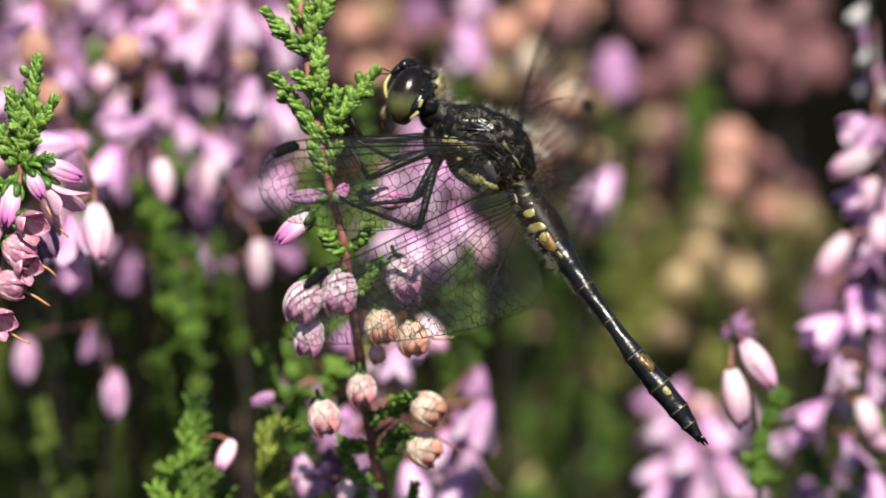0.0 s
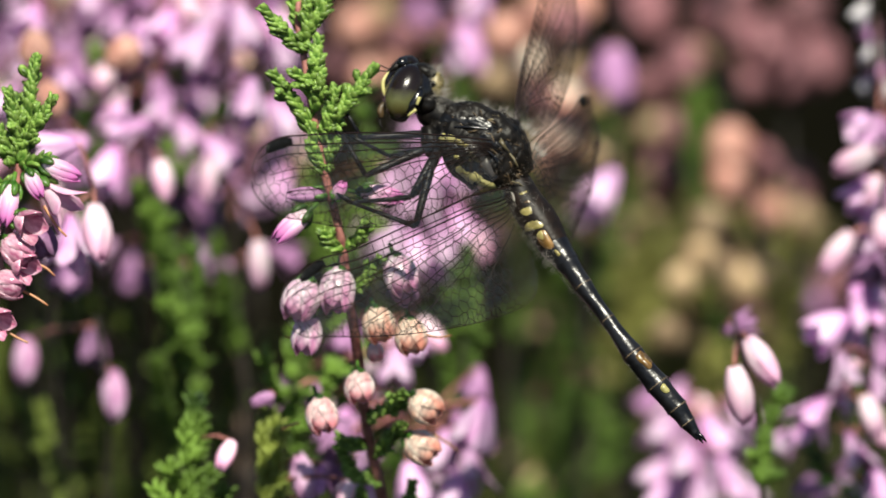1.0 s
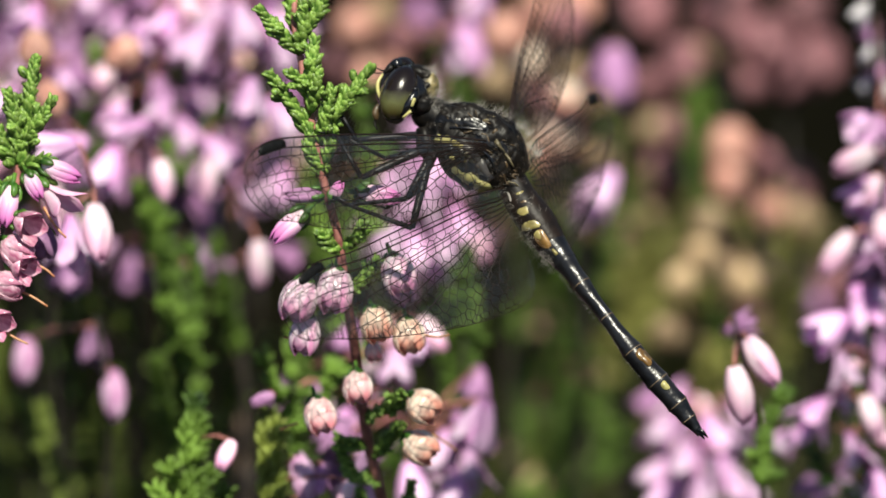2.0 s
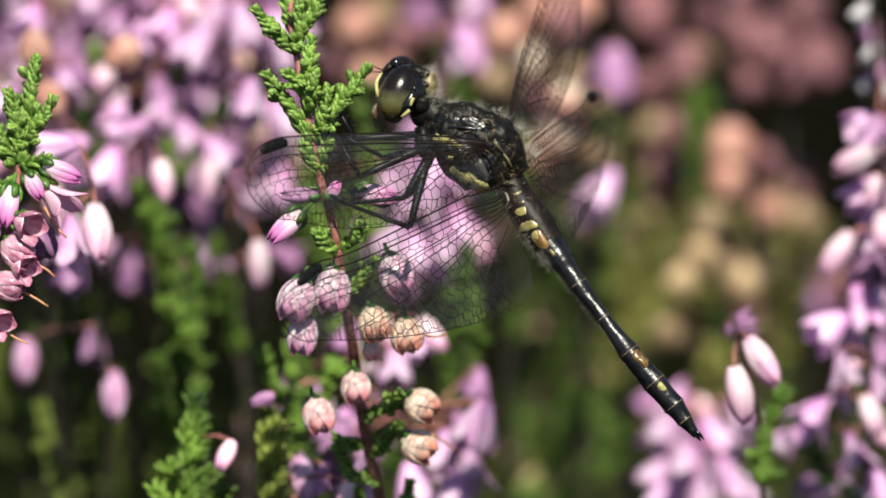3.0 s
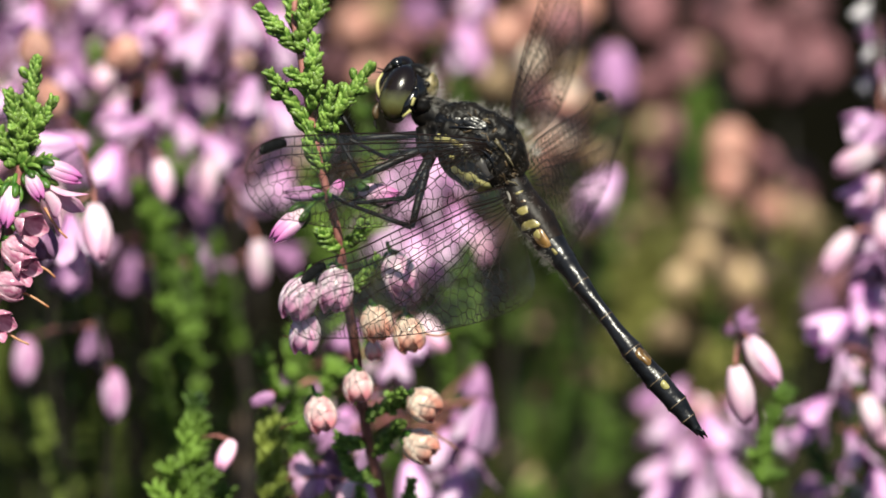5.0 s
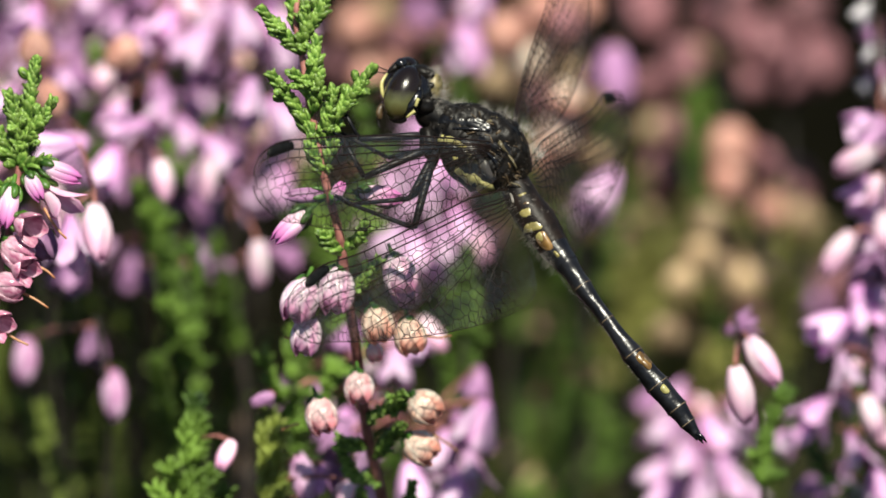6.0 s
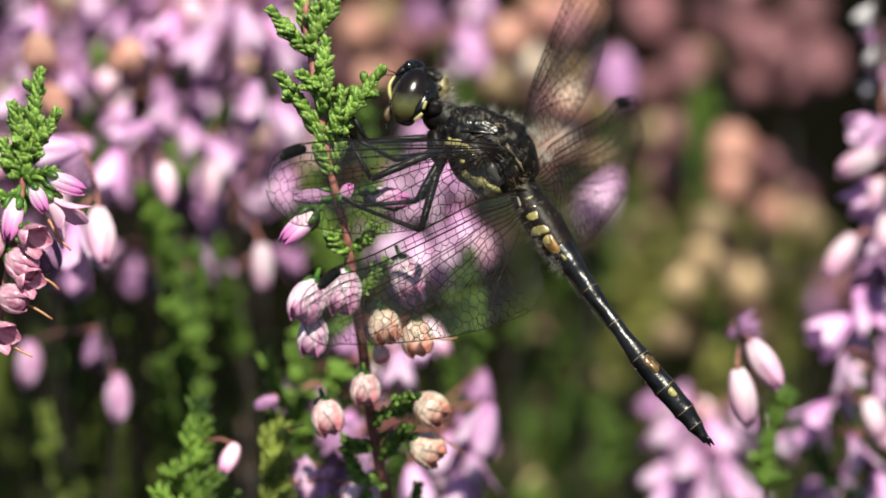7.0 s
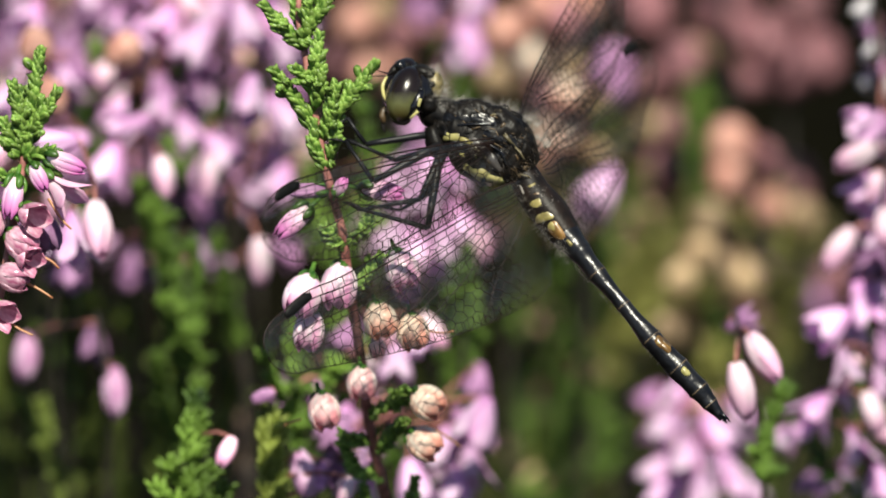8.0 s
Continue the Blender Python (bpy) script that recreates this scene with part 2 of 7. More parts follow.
class Shape:
    """A growing list of corners and faces."""

    def __init__(self):
        self.verts, self.faces = [], []

    def loft(self, centres, wide, deep, segs=10, side=(0, 0, 1), caps=True, boxy=1.0):
        """Rings of half-sizes wide (across, in the plane) and deep (along side) about the centres, joined."""
        c = [Vector(p) for p in centres]
        first = len(self.verts)
        for i, p in enumerate(c):
            t = unit(c[min(i + 1, len(c) - 1)] - c[max(i - 1, 0)])
            a = Vector(side) - t * t.dot(Vector(side))
            if a.length < 1e-3:
                a = Vector((1, 0, 0)) - t * t.x
            a = unit(a)
            b = t.cross(a)
            for k in range(segs):
                q = 2 * math.pi * k / segs
                x, y = math.cos(q), math.sin(q)
                if boxy != 1.0:
                    x, y = math.copysign(abs(x) ** boxy, x), math.copysign(abs(y) ** boxy, y)
                self.verts.append(p + a * (deep[i] * x) + b * (wide[i] * y))
        for i in range(len(c) - 1):
            for k in range(segs):
                j = (k + 1) % segs
                r, s = first + i * segs, first + (i + 1) * segs
                self.faces.append((r + k, r + j, s + j, s + k))
        if caps:
            self.faces.append(tuple(first + k for k in reversed(range(segs))))
            last = first + (len(c) - 1) * segs
            self.faces.append(tuple(last + k for k in range(segs)))
        return self

    def tube(self, points, r0, r1, segs=6):
        n = len(points)
        r = [r0 + (r1 - r0) * i / max(n - 1, 1) for i in range(n)]
        return self.loft(points, r, r, segs)

    def ball(self, centre, size, turn=None, rings=10, segs=14):
        first = len(self.verts)
        turn = turn or Matrix.Identity(3)
        for i in range(rings + 1):
            a = math.pi * i / rings
            for k in range(segs):
                q = 2 * math.pi * k / segs
                v = Vector((size[0] * math.sin(a) * math.cos(q), size[1] * math.sin(a) * math.sin(q), size[2] * math.cos(a)))
                self.verts.append(Vector(centre) + turn @ v)
        for i in range(rings):
            for k in range(segs):
                j = (k + 1) % segs
                r, s = first + i * segs, first + (i + 1) * segs
                self.faces.append((r + k, s + k, s + j, r + j))
        return self

    def add(self, other, m):
        first = len(self.verts)
        self.verts += [m @ Vector(v) for v in other.verts]
        self.faces += [tuple(first + i for i in f) for f in other.faces]
        return self

    def mesh(self, name, mat, m=None, smooth=True):
        me = bpy.data.meshes.new(name)
        v = [(m @ Vector(p) if m else Vector(p)) for p in self.verts]
        me.from_pydata([tuple(p) for p in v], [], self.faces)
        me.materials.append(mat)
        if smooth:
            me.polygons.foreach_set("use_smooth", [True] * len(me.polygons))
        me.update()
        return me


def local(parent):
    """Takes millimetres in the stand's plane to metres in the space of a top-level thing."""
    return parent.matrix_basis.inverted() @ STAND @ Matrix.Scale(0.001, 4)


def part(name, shape, mat, parent, label=""):
    ob = new(name, shape.mesh(name, mat, local(parent)))
    ob.parent = parent
    return tagged(ob, label)


def piece(name, mesh, parent, m, label=""):
    """An object on shared mesh data under a thing or part, at the pose and size m."""
    ob = new(name, mesh)
    ob.parent = parent
    ob.matrix_basis = m
    return tagged(ob, label)


def thing(name, base, label, category, group=""):
    ob = new(name)
    ob.empty_display_size = 0.002
    ob.matrix_basis = STAND @ Matrix.Translation(Vector(base) * 0.001)
    return tagged(ob, label, category, group)


def bend(points, steps=6):
    """A smooth path through the points."""
    p = [Vector(q) for q in points]
    p = [p[0] * 2 - p[1]] + p + [p[-1] * 2 - p[-2]]
    out = []
    for i in range(1, len(p) - 2):
        for k in range(steps):
            u = k / steps
            a, b, c, d = p[i - 1], p[i], p[i + 1], p[i + 2]
            out.append(0.5 * (2 * b + (c - a) * u + (2 * a - 5 * b + 4 * c - d) * u * u + (3 * b - a - 3 * c + d) * u ** 3))
    return out + [p[-2]]


DOWN = Vector((0, -0.9272, -0.3746))  # the plumb line in the stand's axes


def height(p):
    return 250 + 0.9272 * p[1] + 0.3746 * p[2]


def aligned(at, way, size, twist=0.0, width=1.0):
    """Pose and size of a piece whose own z runs along way."""
    q = unit(way).to_track_quat("Z", "Y").to_matrix().to_4x4()
    return Matrix.Translation(at) @ q @ Matrix.Rotation(twist, 4, "Z") @ Matrix.Diagonal((size * width, size * width, size, 1))


# ---- flower and leaf pieces, unit length along z ----


def sepal(profile, spread_angle, bow=0.0, thick=0.02, rows=7, cols=5, taper=0.6):
    """One thick, pointed, hollow sepal. profile(u) gives its distance from the axis."""
    s = Shape()
    for side in (0, 1):
        for i in range(rows):
            u = i / (rows - 1)
            half = spread_angle * (math.sin(math.pi * min(1, 0.18 + 0.80 * u)) ** taper if u < 0.98 else 0.12)
            r = max(0.01, profile(u) - side * thick)
            for k in range(cols):
                q = half * (2 * k / (cols - 1) - 1)
                rr = r * (1 + 0.05 * math.cos(3 * q))
                s.verts.append(Vector((rr * math.cos(q), rr * math.sin(q), u + bow * q * q * (u - 0.5))))
    n = rows * cols
    for i in range(rows - 1):
        for k in range(cols - 1):
            a = i * cols + k
            s.faces.append((a, a + 1, a + cols + 1, a + cols))
            s.faces.append((n + a, n + a + cols, n + a + cols + 1, n + a + 1))
    rim = [k for k in range(cols)] + [i * cols + cols - 1 for i in range(1, rows)] + \
          [(rows - 1) * cols + k for k in reversed(range(cols - 1))] + [i * cols for i in reversed(range(1, rows - 1))]
    for a, b in zip(rim, rim[1:] + rim[:1]):
        s.faces.append((b, a, n + a, n + b))
    return s


def bud_profile(u):
    return 0.05 + 0.21 * math.sin(math.pi * min(1, 0.10 + 0.86 * u)) ** 0.75


def bell_profile(u):
    return 0.06 + 0.27 * math.sin(math.pi * 0.62 * u + 0.15) ** 0.9 + 0.10 * u * u


def round_profile(u):
    return 0.06 + 0.42 * math.sin(math.pi * min(1, 0.06 + 0.86 * u)) ** 0.62


def leaf_shape(segs=5):
    """A thick, keeled scale leaf that curves in at its tip."""
    u = [0.0, 0.22, 0.5, 0.78, 0.93, 1.0]
    return Shape().loft([(0.10 * math.sin(3.6 * a), 0, a) for a in u], [0.14, 0.25, 0.30, 0.25, 0.15, 0.05], [0.08, 0.15, 0.17, 0.14, 0.09, 0.04], segs, side=(1, 0, 0))


def open_profile(u):
    return 0.06 + 0.20 * u ** 0.6 + 0.30 * u * u


SEPALS = {"open": (sepal(open_profile, 0.70), LILAC), "bud": (sepal(bud_profile, 1.15, taper=0.28), PINK), "bell": (sepal(bell_profile, 1.0), LILAC), "round": (sepal(round_profile, 1.32), ROSE)}


def whole_flower(kind):
    """Four sepals about a green cup, in one shape."""
    s = Shape()
    for k in range(4):
        s.add(SEPALS[kind][0], Matrix.Rotation(k * math.pi / 2, 4, "Z") @ Matrix.Scale(1 - 0.05 * (k % 2), 4))
    s.ball((0, 0, 0.42), (0.17, 0.17, 0.36), None, 5, 7)
    return s


CUP = Shape()
for k in range(4):
    CUP.add(leaf_shape(5), Matrix.Rotation((k + 0.5) * math.pi / 2, 4, "Z") @ Matrix.Translation((0.11, 0, -0.1)) @ Matrix.Rotation(0.42, 4, "Y") @ Matrix.Scale(0.42, 4))
HEART = Shape().ball((0, 0, 0.46), (0.455, 0.455, 0.46), None, 12, 18)
CUP.tube([(0, 0, -0.35), (0, 0, -0.1), (0, 0, 0.1)], 0.05, 0.09, 5)
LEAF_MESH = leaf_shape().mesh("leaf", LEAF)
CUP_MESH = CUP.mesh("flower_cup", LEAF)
FLOWER_MESHES = {}


def flower_mesh(kind, mat, sep=False):
    key = (kind, mat.name, sep)
    if key not in FLOWER_MESHES:
        s = SEPALS[kind][0] if sep else whole_flower(kind)
        FLOWER_MESHES[key] = s.mesh("sepal" if sep else "flower", mat)
    return FLOWER_MESHES[key]


def split_flower(owner, kind, mat, at, way, size, width=1.0, twist=0.4):
    """A flower near the viewer: a green cup that carries four sepals."""
    m = local(owner) @ aligned(at, way, size, twist, width)
    cup = piece("flower", CUP_MESH, owner, m)
    if kind == "round":
        key = ("heart", mat.name)
        if key not in FLOWER_MESHES:
            FLOWER_MESHES[key] = HEART.mesh("corolla", mat)
        piece("corolla", FLOWER_MESHES[key], cup, Matrix.Identity(4))
    for k in range(4):
        piece("sepal", flower_mesh(kind, mat, True), cup, Matrix.Rotation(k * math.pi / 2, 4, "Z") @ Matrix.Scale(1 - 0.06 * (k % 2), 4))
    return cup


def plain_flower(owner, kind, mat, at, way, size, width=1.0, twist=0.4):
    return piece("flower", flower_mesh(kind, mat), owner, local(owner) @ aligned(at, way, size, twist, width))


def leafy_shoot(owner, points, leaf=1.3, gap=0.55, fat=1.0, start=0.0, rng=random):
    """A green shoot: a twig clad in four rows of small overlapping leaves, each a piece of its own."""
    path = bend(points, 5)
    twig = part("leafy_shoot", Shape().tube(path, 0.24, 0.14, 6), STEM, owner)
    place = local(owner)
    lengths = [0.0]
    for a, b in zip(path, path[1:]):
        lengths.append(lengths[-1] + (b - a).length)
    total, d, turn_at = lengths[-1], start, 0.0
    while d < total:
        i = max(j for j in range(len(path) - 1) if lengths[j] <= d)
        f = (d - lengths[i]) / (lengths[i + 1] - lengths[i])
        p = path[i].lerp(path[i + 1], f)
        t = unit(path[i + 1] - path[i])
        side = unit(t.cross(Vector((0.3, 0.2, 1))))
        other = t.cross(side)
        left = (total - d) / total
        for k in range(4):
            q = turn_at + k * math.pi / 2 + rng.uniform(-0.25, 0.25)
            out = side * math.cos(q) + other * math.sin(q)
            way = unit(t + out * (0.25 if left > 0.3 else 0.20) * rng.uniform(0.4, 1.6))
            m = aligned(p + out * 0.17, way, leaf * rng.uniform(0.8, 1.2) * (0.85 + 0.35 * math.sin(math.pi * min(1.0, 1.25 - left))), math.atan2(out.dot(other), out.dot(side)), fat)
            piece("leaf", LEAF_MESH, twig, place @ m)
        if rng.random() < 0.34 and left > 0.12:  # a tight little side bud
            q = rng.uniform(0, 2 * math.pi)
            out = side * math.cos(q) + other * math.sin(q)
            axis = unit(t + out * rng.uniform(0.7, 1.1))
            for k in range(4):
                lean = unit(axis + (side * math.cos(k * math.pi / 2) + other * math.sin(k * math.pi / 2)) * 0.28)
                piece("leaf", LEAF_MESH, twig, place @ aligned(p + out * 0.30, lean, leaf * rng.uniform(0.75, 1.05), k * 1.6, fat))
        turn_at += math.pi / 4
        d += gap
    m = aligned(path[-1] - t * 0.3, t, leaf * 0.8, 0, fat)
    piece("leaf", LEAF_MESH, twig, place @ m)
    return twig


def foliage(points_list, leaf=1.6, gap=0.7, rng=random, knotted=False):
    """Many leafy twigs in one shape, for plants that stay out of focus. knotted: the leaves sit in dense knots along the twig."""
    s, one = Shape(), leaf_shape(4)

    def leaves(p, t, side, other, turn_at, count, size):
        for k in range(count):
            q = turn_at + k * 2 * math.pi / count + rng.uniform(-0.3, 0.3)
            out = side * math.cos(q) + other * math.sin(q)
            s.add(one, aligned(p + out * 0.15, t + out * rng.uniform(0.3, 1.0), size * rng.uniform(0.8, 1.2), 0, 1.1))
    for points in points_list:
        path = bend(points, 4)
        s.tube(path, 0.3, 0.12, 4)
        turn_at, carried = 0.0, 0.0
        for a, b in zip(path, path[1:]):
            t = unit(b - a)
            side = unit(t.cross(Vector((0.3, 0.2, 1))))
            other = t.cross(side)
            span = (b - a).length
            while carried < span:
                p = a + t * carried
                if knotted:
                    size = leaf * rng.uniform(0.7, 1.15)
                    for k in range(3):
                        leaves(p + t * (0.32 * k), t, side, other, turn_at + k, 5, size)
                    if rng.random() < 0.4:
                        q = rng.uniform(0, 2 * math.pi)
                        out = unit(side * math.cos(q) + other * math.sin(q) + t * 0.8)
                        for k in range(3):
                            leaves(p + out * (0.45 + 0.28 * k), out, side, other, turn_at + k, 4, size * 0.85)
                else:
                    leaves(p, t, side, other, turn_at, 4, leaf * rng.uniform(0.7, 1.2))
                turn_at += math.pi / 4
                carried += gap * rng.uniform(0.8, 1.25)
            carried -= span
    return s


def flat(deg, lean=0.0):
    """A direction in the stand's plane, degrees anticlockwise from +x, leaning towards the viewer."""
    return Vector((math.cos(radians(deg)), math.sin(radians(deg)), lean))


# ---- ground ----


def ground():
    s = Shape()
    n = 48
    edge = [-1.0 + 2.0 * i / n for i in range(n + 1)]
    grow = [math.copysign(0.8 * abs(e) + 60 * abs(e) ** 9, e) for e in edge]
    for y in grow:
        for x in grow:
            near = max(0.0, 1 - math.hypot(x, y) / 2)
            s.verts.append(Vector((x, y + 0.3, near * (0.018 * noise.noise(Vector((x * 7, y * 7, 0))) - 0.004))))
    for j in range(n):
        for i in range(n):
            a = j * (n + 1) + i
            s.faces.append((a, a + 1, a + n + 2, a + n + 1))
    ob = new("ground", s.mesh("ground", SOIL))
    tagged(ob, "peaty heath soil, coloured dark for shade under the heather", "ground", kind="structure")


ground()


def grass():
    """Blades between the heather plants."""
    rng = random.Random(5)
    s = Shape()
    tufts = [(rng.uniform(0.020, 0.045), rng.uniform(0.12, 0.5)) for _ in range(14)] + [(rng.uniform(0.016, 0.024), rng.uniform(0.14, 0.30)) for _ in range(7)]
    for _ in range(700):
        x, y = rng.choice(tufts)
        x, y = x + rng.gauss(0, 0.009), y + rng.gauss(0, 0.009)
        top = max(0.03, 0.235 - 0.404 * y + rng.uniform(-0.07, 0.0))
        lean = Vector((rng.gauss(0, 0.25), rng.gauss(0, 0.2), 1)) * top
        p0 = Vector((x, y, -0.004))
        w = rng.uniform(0.0007, 0.0014)
        across = unit((rng.gauss(0, 1), rng.gauss(0, 1), 0)) * w
        mid = p0 + lean * 0.55
        tip = p0 + lean + Vector((lean.x, lean.y, -0.1 * top)) * 0.3
        a = len(s.verts)
        fold = Vector((0, 0, w * 0.5)) + across.cross(Vector((0, 0, 1))) * 0.4
        s.verts += [p0 - across, p0 + fold, p0 + across, mid - across * 0.8, mid + fold, mid + across * 0.8, tip]
        s.faces += [(a, a + 1, a + 4, a + 3), (a + 1, a + 2, a + 5, a + 4), (a + 3, a + 4, a + 6), (a + 4, a + 5, a + 6)]
    ob = new("grass", s.mesh("grass", GRASS))
    tagged(ob, "thin green grass blades between heather stems", "grass", kind="stuff")


grass()


# ---- heather spikes behind and beside the insect ----
KINDS = {"L": ("bell", LILAC), "S": ("open", LILAC), "V": ("open", MAUVE), "P": ("bud", PALE), "K": ("bud", PINK), "Q": ("bud", BELL_PINK), "U": ("bud", MAUVE), "R": ("round", ROSE), "O": ("round", PEACH), "T": ("round", TAN), "M": ("bell", MAUVE), "W": ("bell", WHITE), "D": ("round", DUSKY), "B": ("round", BRICK)}


def stem_to_ground(path, drift=(0, 0)):
    """Carries a path, given from its tip downwards, straight down into the soil."""
    low = Vector(path[-1])
    h = height(low) + 6
    upper = unit(low - Vector(path[-2])) if len(path) > 1 else DOWN
    steps = [low + unit(upper.lerp(DOWN, 0.25 * k)) * d for k, d in ((1, 3.0), (2, 8.0), (3, 18.0)) if d < h * 0.3]
    return list(path) + steps + [low + DOWN * h * 0.5 + Vector((drift[0] * 0.5, 0, 0)), low + DOWN * h + Vector((drift[0], 0, drift[1]))]


def spike(label, path, flowers, shoots=(), drift=(0, 0), thick=0.55, crowd=0, mix="LSPVSPMV", leaf=None, girth=5.5, slim=False):
    """A heather spike on a stem from the ground. path runs from its tip downwards; flowers: (kind, place, heading, size)."""
    rng = random.Random(len(flowers) * 7 + int(abs(path[0][0]) * 10))
    full = stem_to_ground(path, drift)
    ob = thing("heather_spike", full[-1], label, "heather", "heather spikes")
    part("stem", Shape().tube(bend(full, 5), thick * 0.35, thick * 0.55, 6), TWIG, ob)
    line = bend(full[:-1], 8)
    if crowd:
        low = min(f[1][1] for f in flowers) + 1.5
        spots = [p for p in line if p.y > low and p.y < 26]
        flowers = list(flowers)
        for _ in range(crowd):
            p = rng.choice(spots)
            a = rng.uniform(0, 2 * math.pi)
            flowers.append((rng.choice(mix), p + Vector((math.cos(a) * rng.uniform(0.27, 1) * girth, rng.uniform(-2, 2), math.sin(a) * 4 - 4)), 270 + 70 * math.cos(a) * rng.uniform(0.2, 1), rng.uniform(2.3, 3.1)))
    for kind, at, heading, size in flowers:
        way = flat(heading, rng.uniform(-0.1, 0.5))
        at = Vector(at) - unit(way) * size * 0.5
        form, mat = KINDS["S" if kind == "L" and rng.random() < 0.35 else kind]
        plain_flower(ob, form, mat, at, way, size, rng.uniform(0.9, 1.1), rng.uniform(0, 3))
        near = min(line, key=lambda p: (p - at).length)
        mid = near.lerp(at, 0.6) + Vector((0, 0.3, 0))
        part("flower_stalk", Shape().tube([near, mid, at], 0.16, 0.12, 4), STEM, ob)
    for points in shoots:
        tagged(part("leafy_shoot", foliage([points], 1.0 if slim else 0.95, 0.34 if slim else 1.35, rng, not slim), leaf or LEAF_FAR, ob), kind="stuff")
    return ob

LUSH = "upright heather spike crowded with lilac and pink bells"
FADING = "heather spike with fading peach and pink bells"
DRY = "heather spike with withered tan and brownish bells"
GREEN = "slender leafy green heather shoot without flowers"

swaying_near, swaying_far = [], []
swaying_far.append(spike(LUSH, [(-30.91, 19.98, -64.9), (-30.08, 13.34, -64.9), (-29.43, 4.64, -68.44), (-28.92, -6.67, -70.8)],
      [("L", (-30.29, 16.87, -64.9), 250, 3.0), ("B", (-29.2, 14.2, -50.0), 270, 2.9), ("B", (-28.0, 10.55, -48.0), 290, 2.8), ("L", (-27.3, 7.36, -59), 200, 3.2),
       ("L", (-31.82, 10.73, -59), 240, 3.0), ("M", (-27.17, 12.25, -82.6), 300, 3.0), ("L", (-26.74, 19.32, -82.6), 270, 3.2), ("M", (-28.29, -1.64, -70.8), 260, 3.0)],
      [[(-28.29, 0.88, -70.8), (-30.39, 5.92, -70.8), (-31.94, 8.82, -68.44)], [(-28.62, -2.49, -73.16), (-26.41, 5.97, -75.52), (-28.22, 13.22, -77.88)]], crowd=22, mix="SLVPSVVM"))
swaying_far.append(spike(LUSH, [(-22.42, 21.03, -70.8), (-21.58, 15.99, -70.8), (-21.91, 7.57, -68.44), (-20.32, -3.32, -70.8)],
      [("L", (-20.74, 16.62, -70.8), 250, 3.2), ("B", (-23.0, 13.95, -52.0), 240, 2.9), ("M", (-26.14, 17.79, -88.5), 260, 3.6), ("L", (-20.6, 9.95, -61.36), 250, 3.0), ("L", (-22.68, 8.72, -56.64), 200, 3.4),
       ("M", (-24.59, 12.04, -82.6), 220, 3.4), ("L", (-24.16, 5.74, -53.1), 250, 3.4), ("P", (-19.87, 4.77, -44.84), 280, 3.2), ("L", (-18.86, 8.35, -64.9), 300, 3.0), ("M", (-23.55, -1.69, -88.5), 270, 3.6),
       ("M", (-22.88, 13.75, -82.6), 260, 3.2)],
      [[(-20.32, -3.32, -70.8), (-21.49, 0.88, -68.44), (-22.19, 4.2, -64.9)], [(-20.82, -2.49, -73.16), (-19.22, 0.04, -75.52), (-18.66, 2.59, -77.88)]], crowd=36, mix="SLVPSVVM"))
swaying_far.append(spike(LUSH, [(-16.19, 21.96, -73.16), (-16.19, 16.06, -73.16), (-16.61, 8.47, -73.16), (-15.62, -1.23, -75.52), (-14.98, -8.42, -75.52)],
      [("L", (-18.35, 14.88, -68.44), 235, 4.0), ("L", (-14.71, 16.45, -64.9), 285, 3.6), ("L", (-16.82, 17.33, -73.16), 230, 3.6), ("L", (-11.66, 14.46, -68.44), 305, 4.0), ("L", (-13.9, 10.55, -49.56), 262, 3.6),
       ("L", (-11.68, 9.5, -59), 310, 3.6), ("L", (-16.33, 6.8, -56.64), 300, 3.2), ("P", (-16.96, 4.85, -54.28), 262, 3.4), ("M", (-19.85, 12.28, -94.4), 260, 3.6), ("M", (-18.54, 2.23, -94.4), 260, 3.4),
       ("P", (-13.23, -1.18, -51.92), 272, 3.6), ("M", (-13.59, 6.1, -88.5), 260, 3.2), ("L", (-12.87, 16.97, -75.52), 290, 3.6)],
      [[(-15.2, -7.58, -75.52), (-16.19, -3.33, -73.16), (-16.75, -0.38, -70.8)], [(-15.41, -3.34, -75.52), (-16.32, 0.89, -77.88), (-15.47, 4.29, -77.88)]], thick=0.7, crowd=38, mix="SLVPSVVM"))
swaying_far.append(spike("leafy green heather shoot behind the flowers", [(-20.5, 4.11, -53.1), (-19.69, 0.45, -53.1), (-18.26, -4.84, -53.1), (-17.45, -10.54, -53.1)], [],
      [[(-17.45, -10.54, -53.1), (-18.47, -4.84, -53.1), (-19.69, 0.04, -53.1), (-20.71, 3.7, -53.1)], [(-17.65, -8.09, -53.1), (-19.16, -5.62, -49.56), (-19.88, -3.98, -47.2)], [(-17.86, -6.47, -53.1), (-17.65, -2.4, -53.1), (-18.26, 0.45, -53.1)]]))
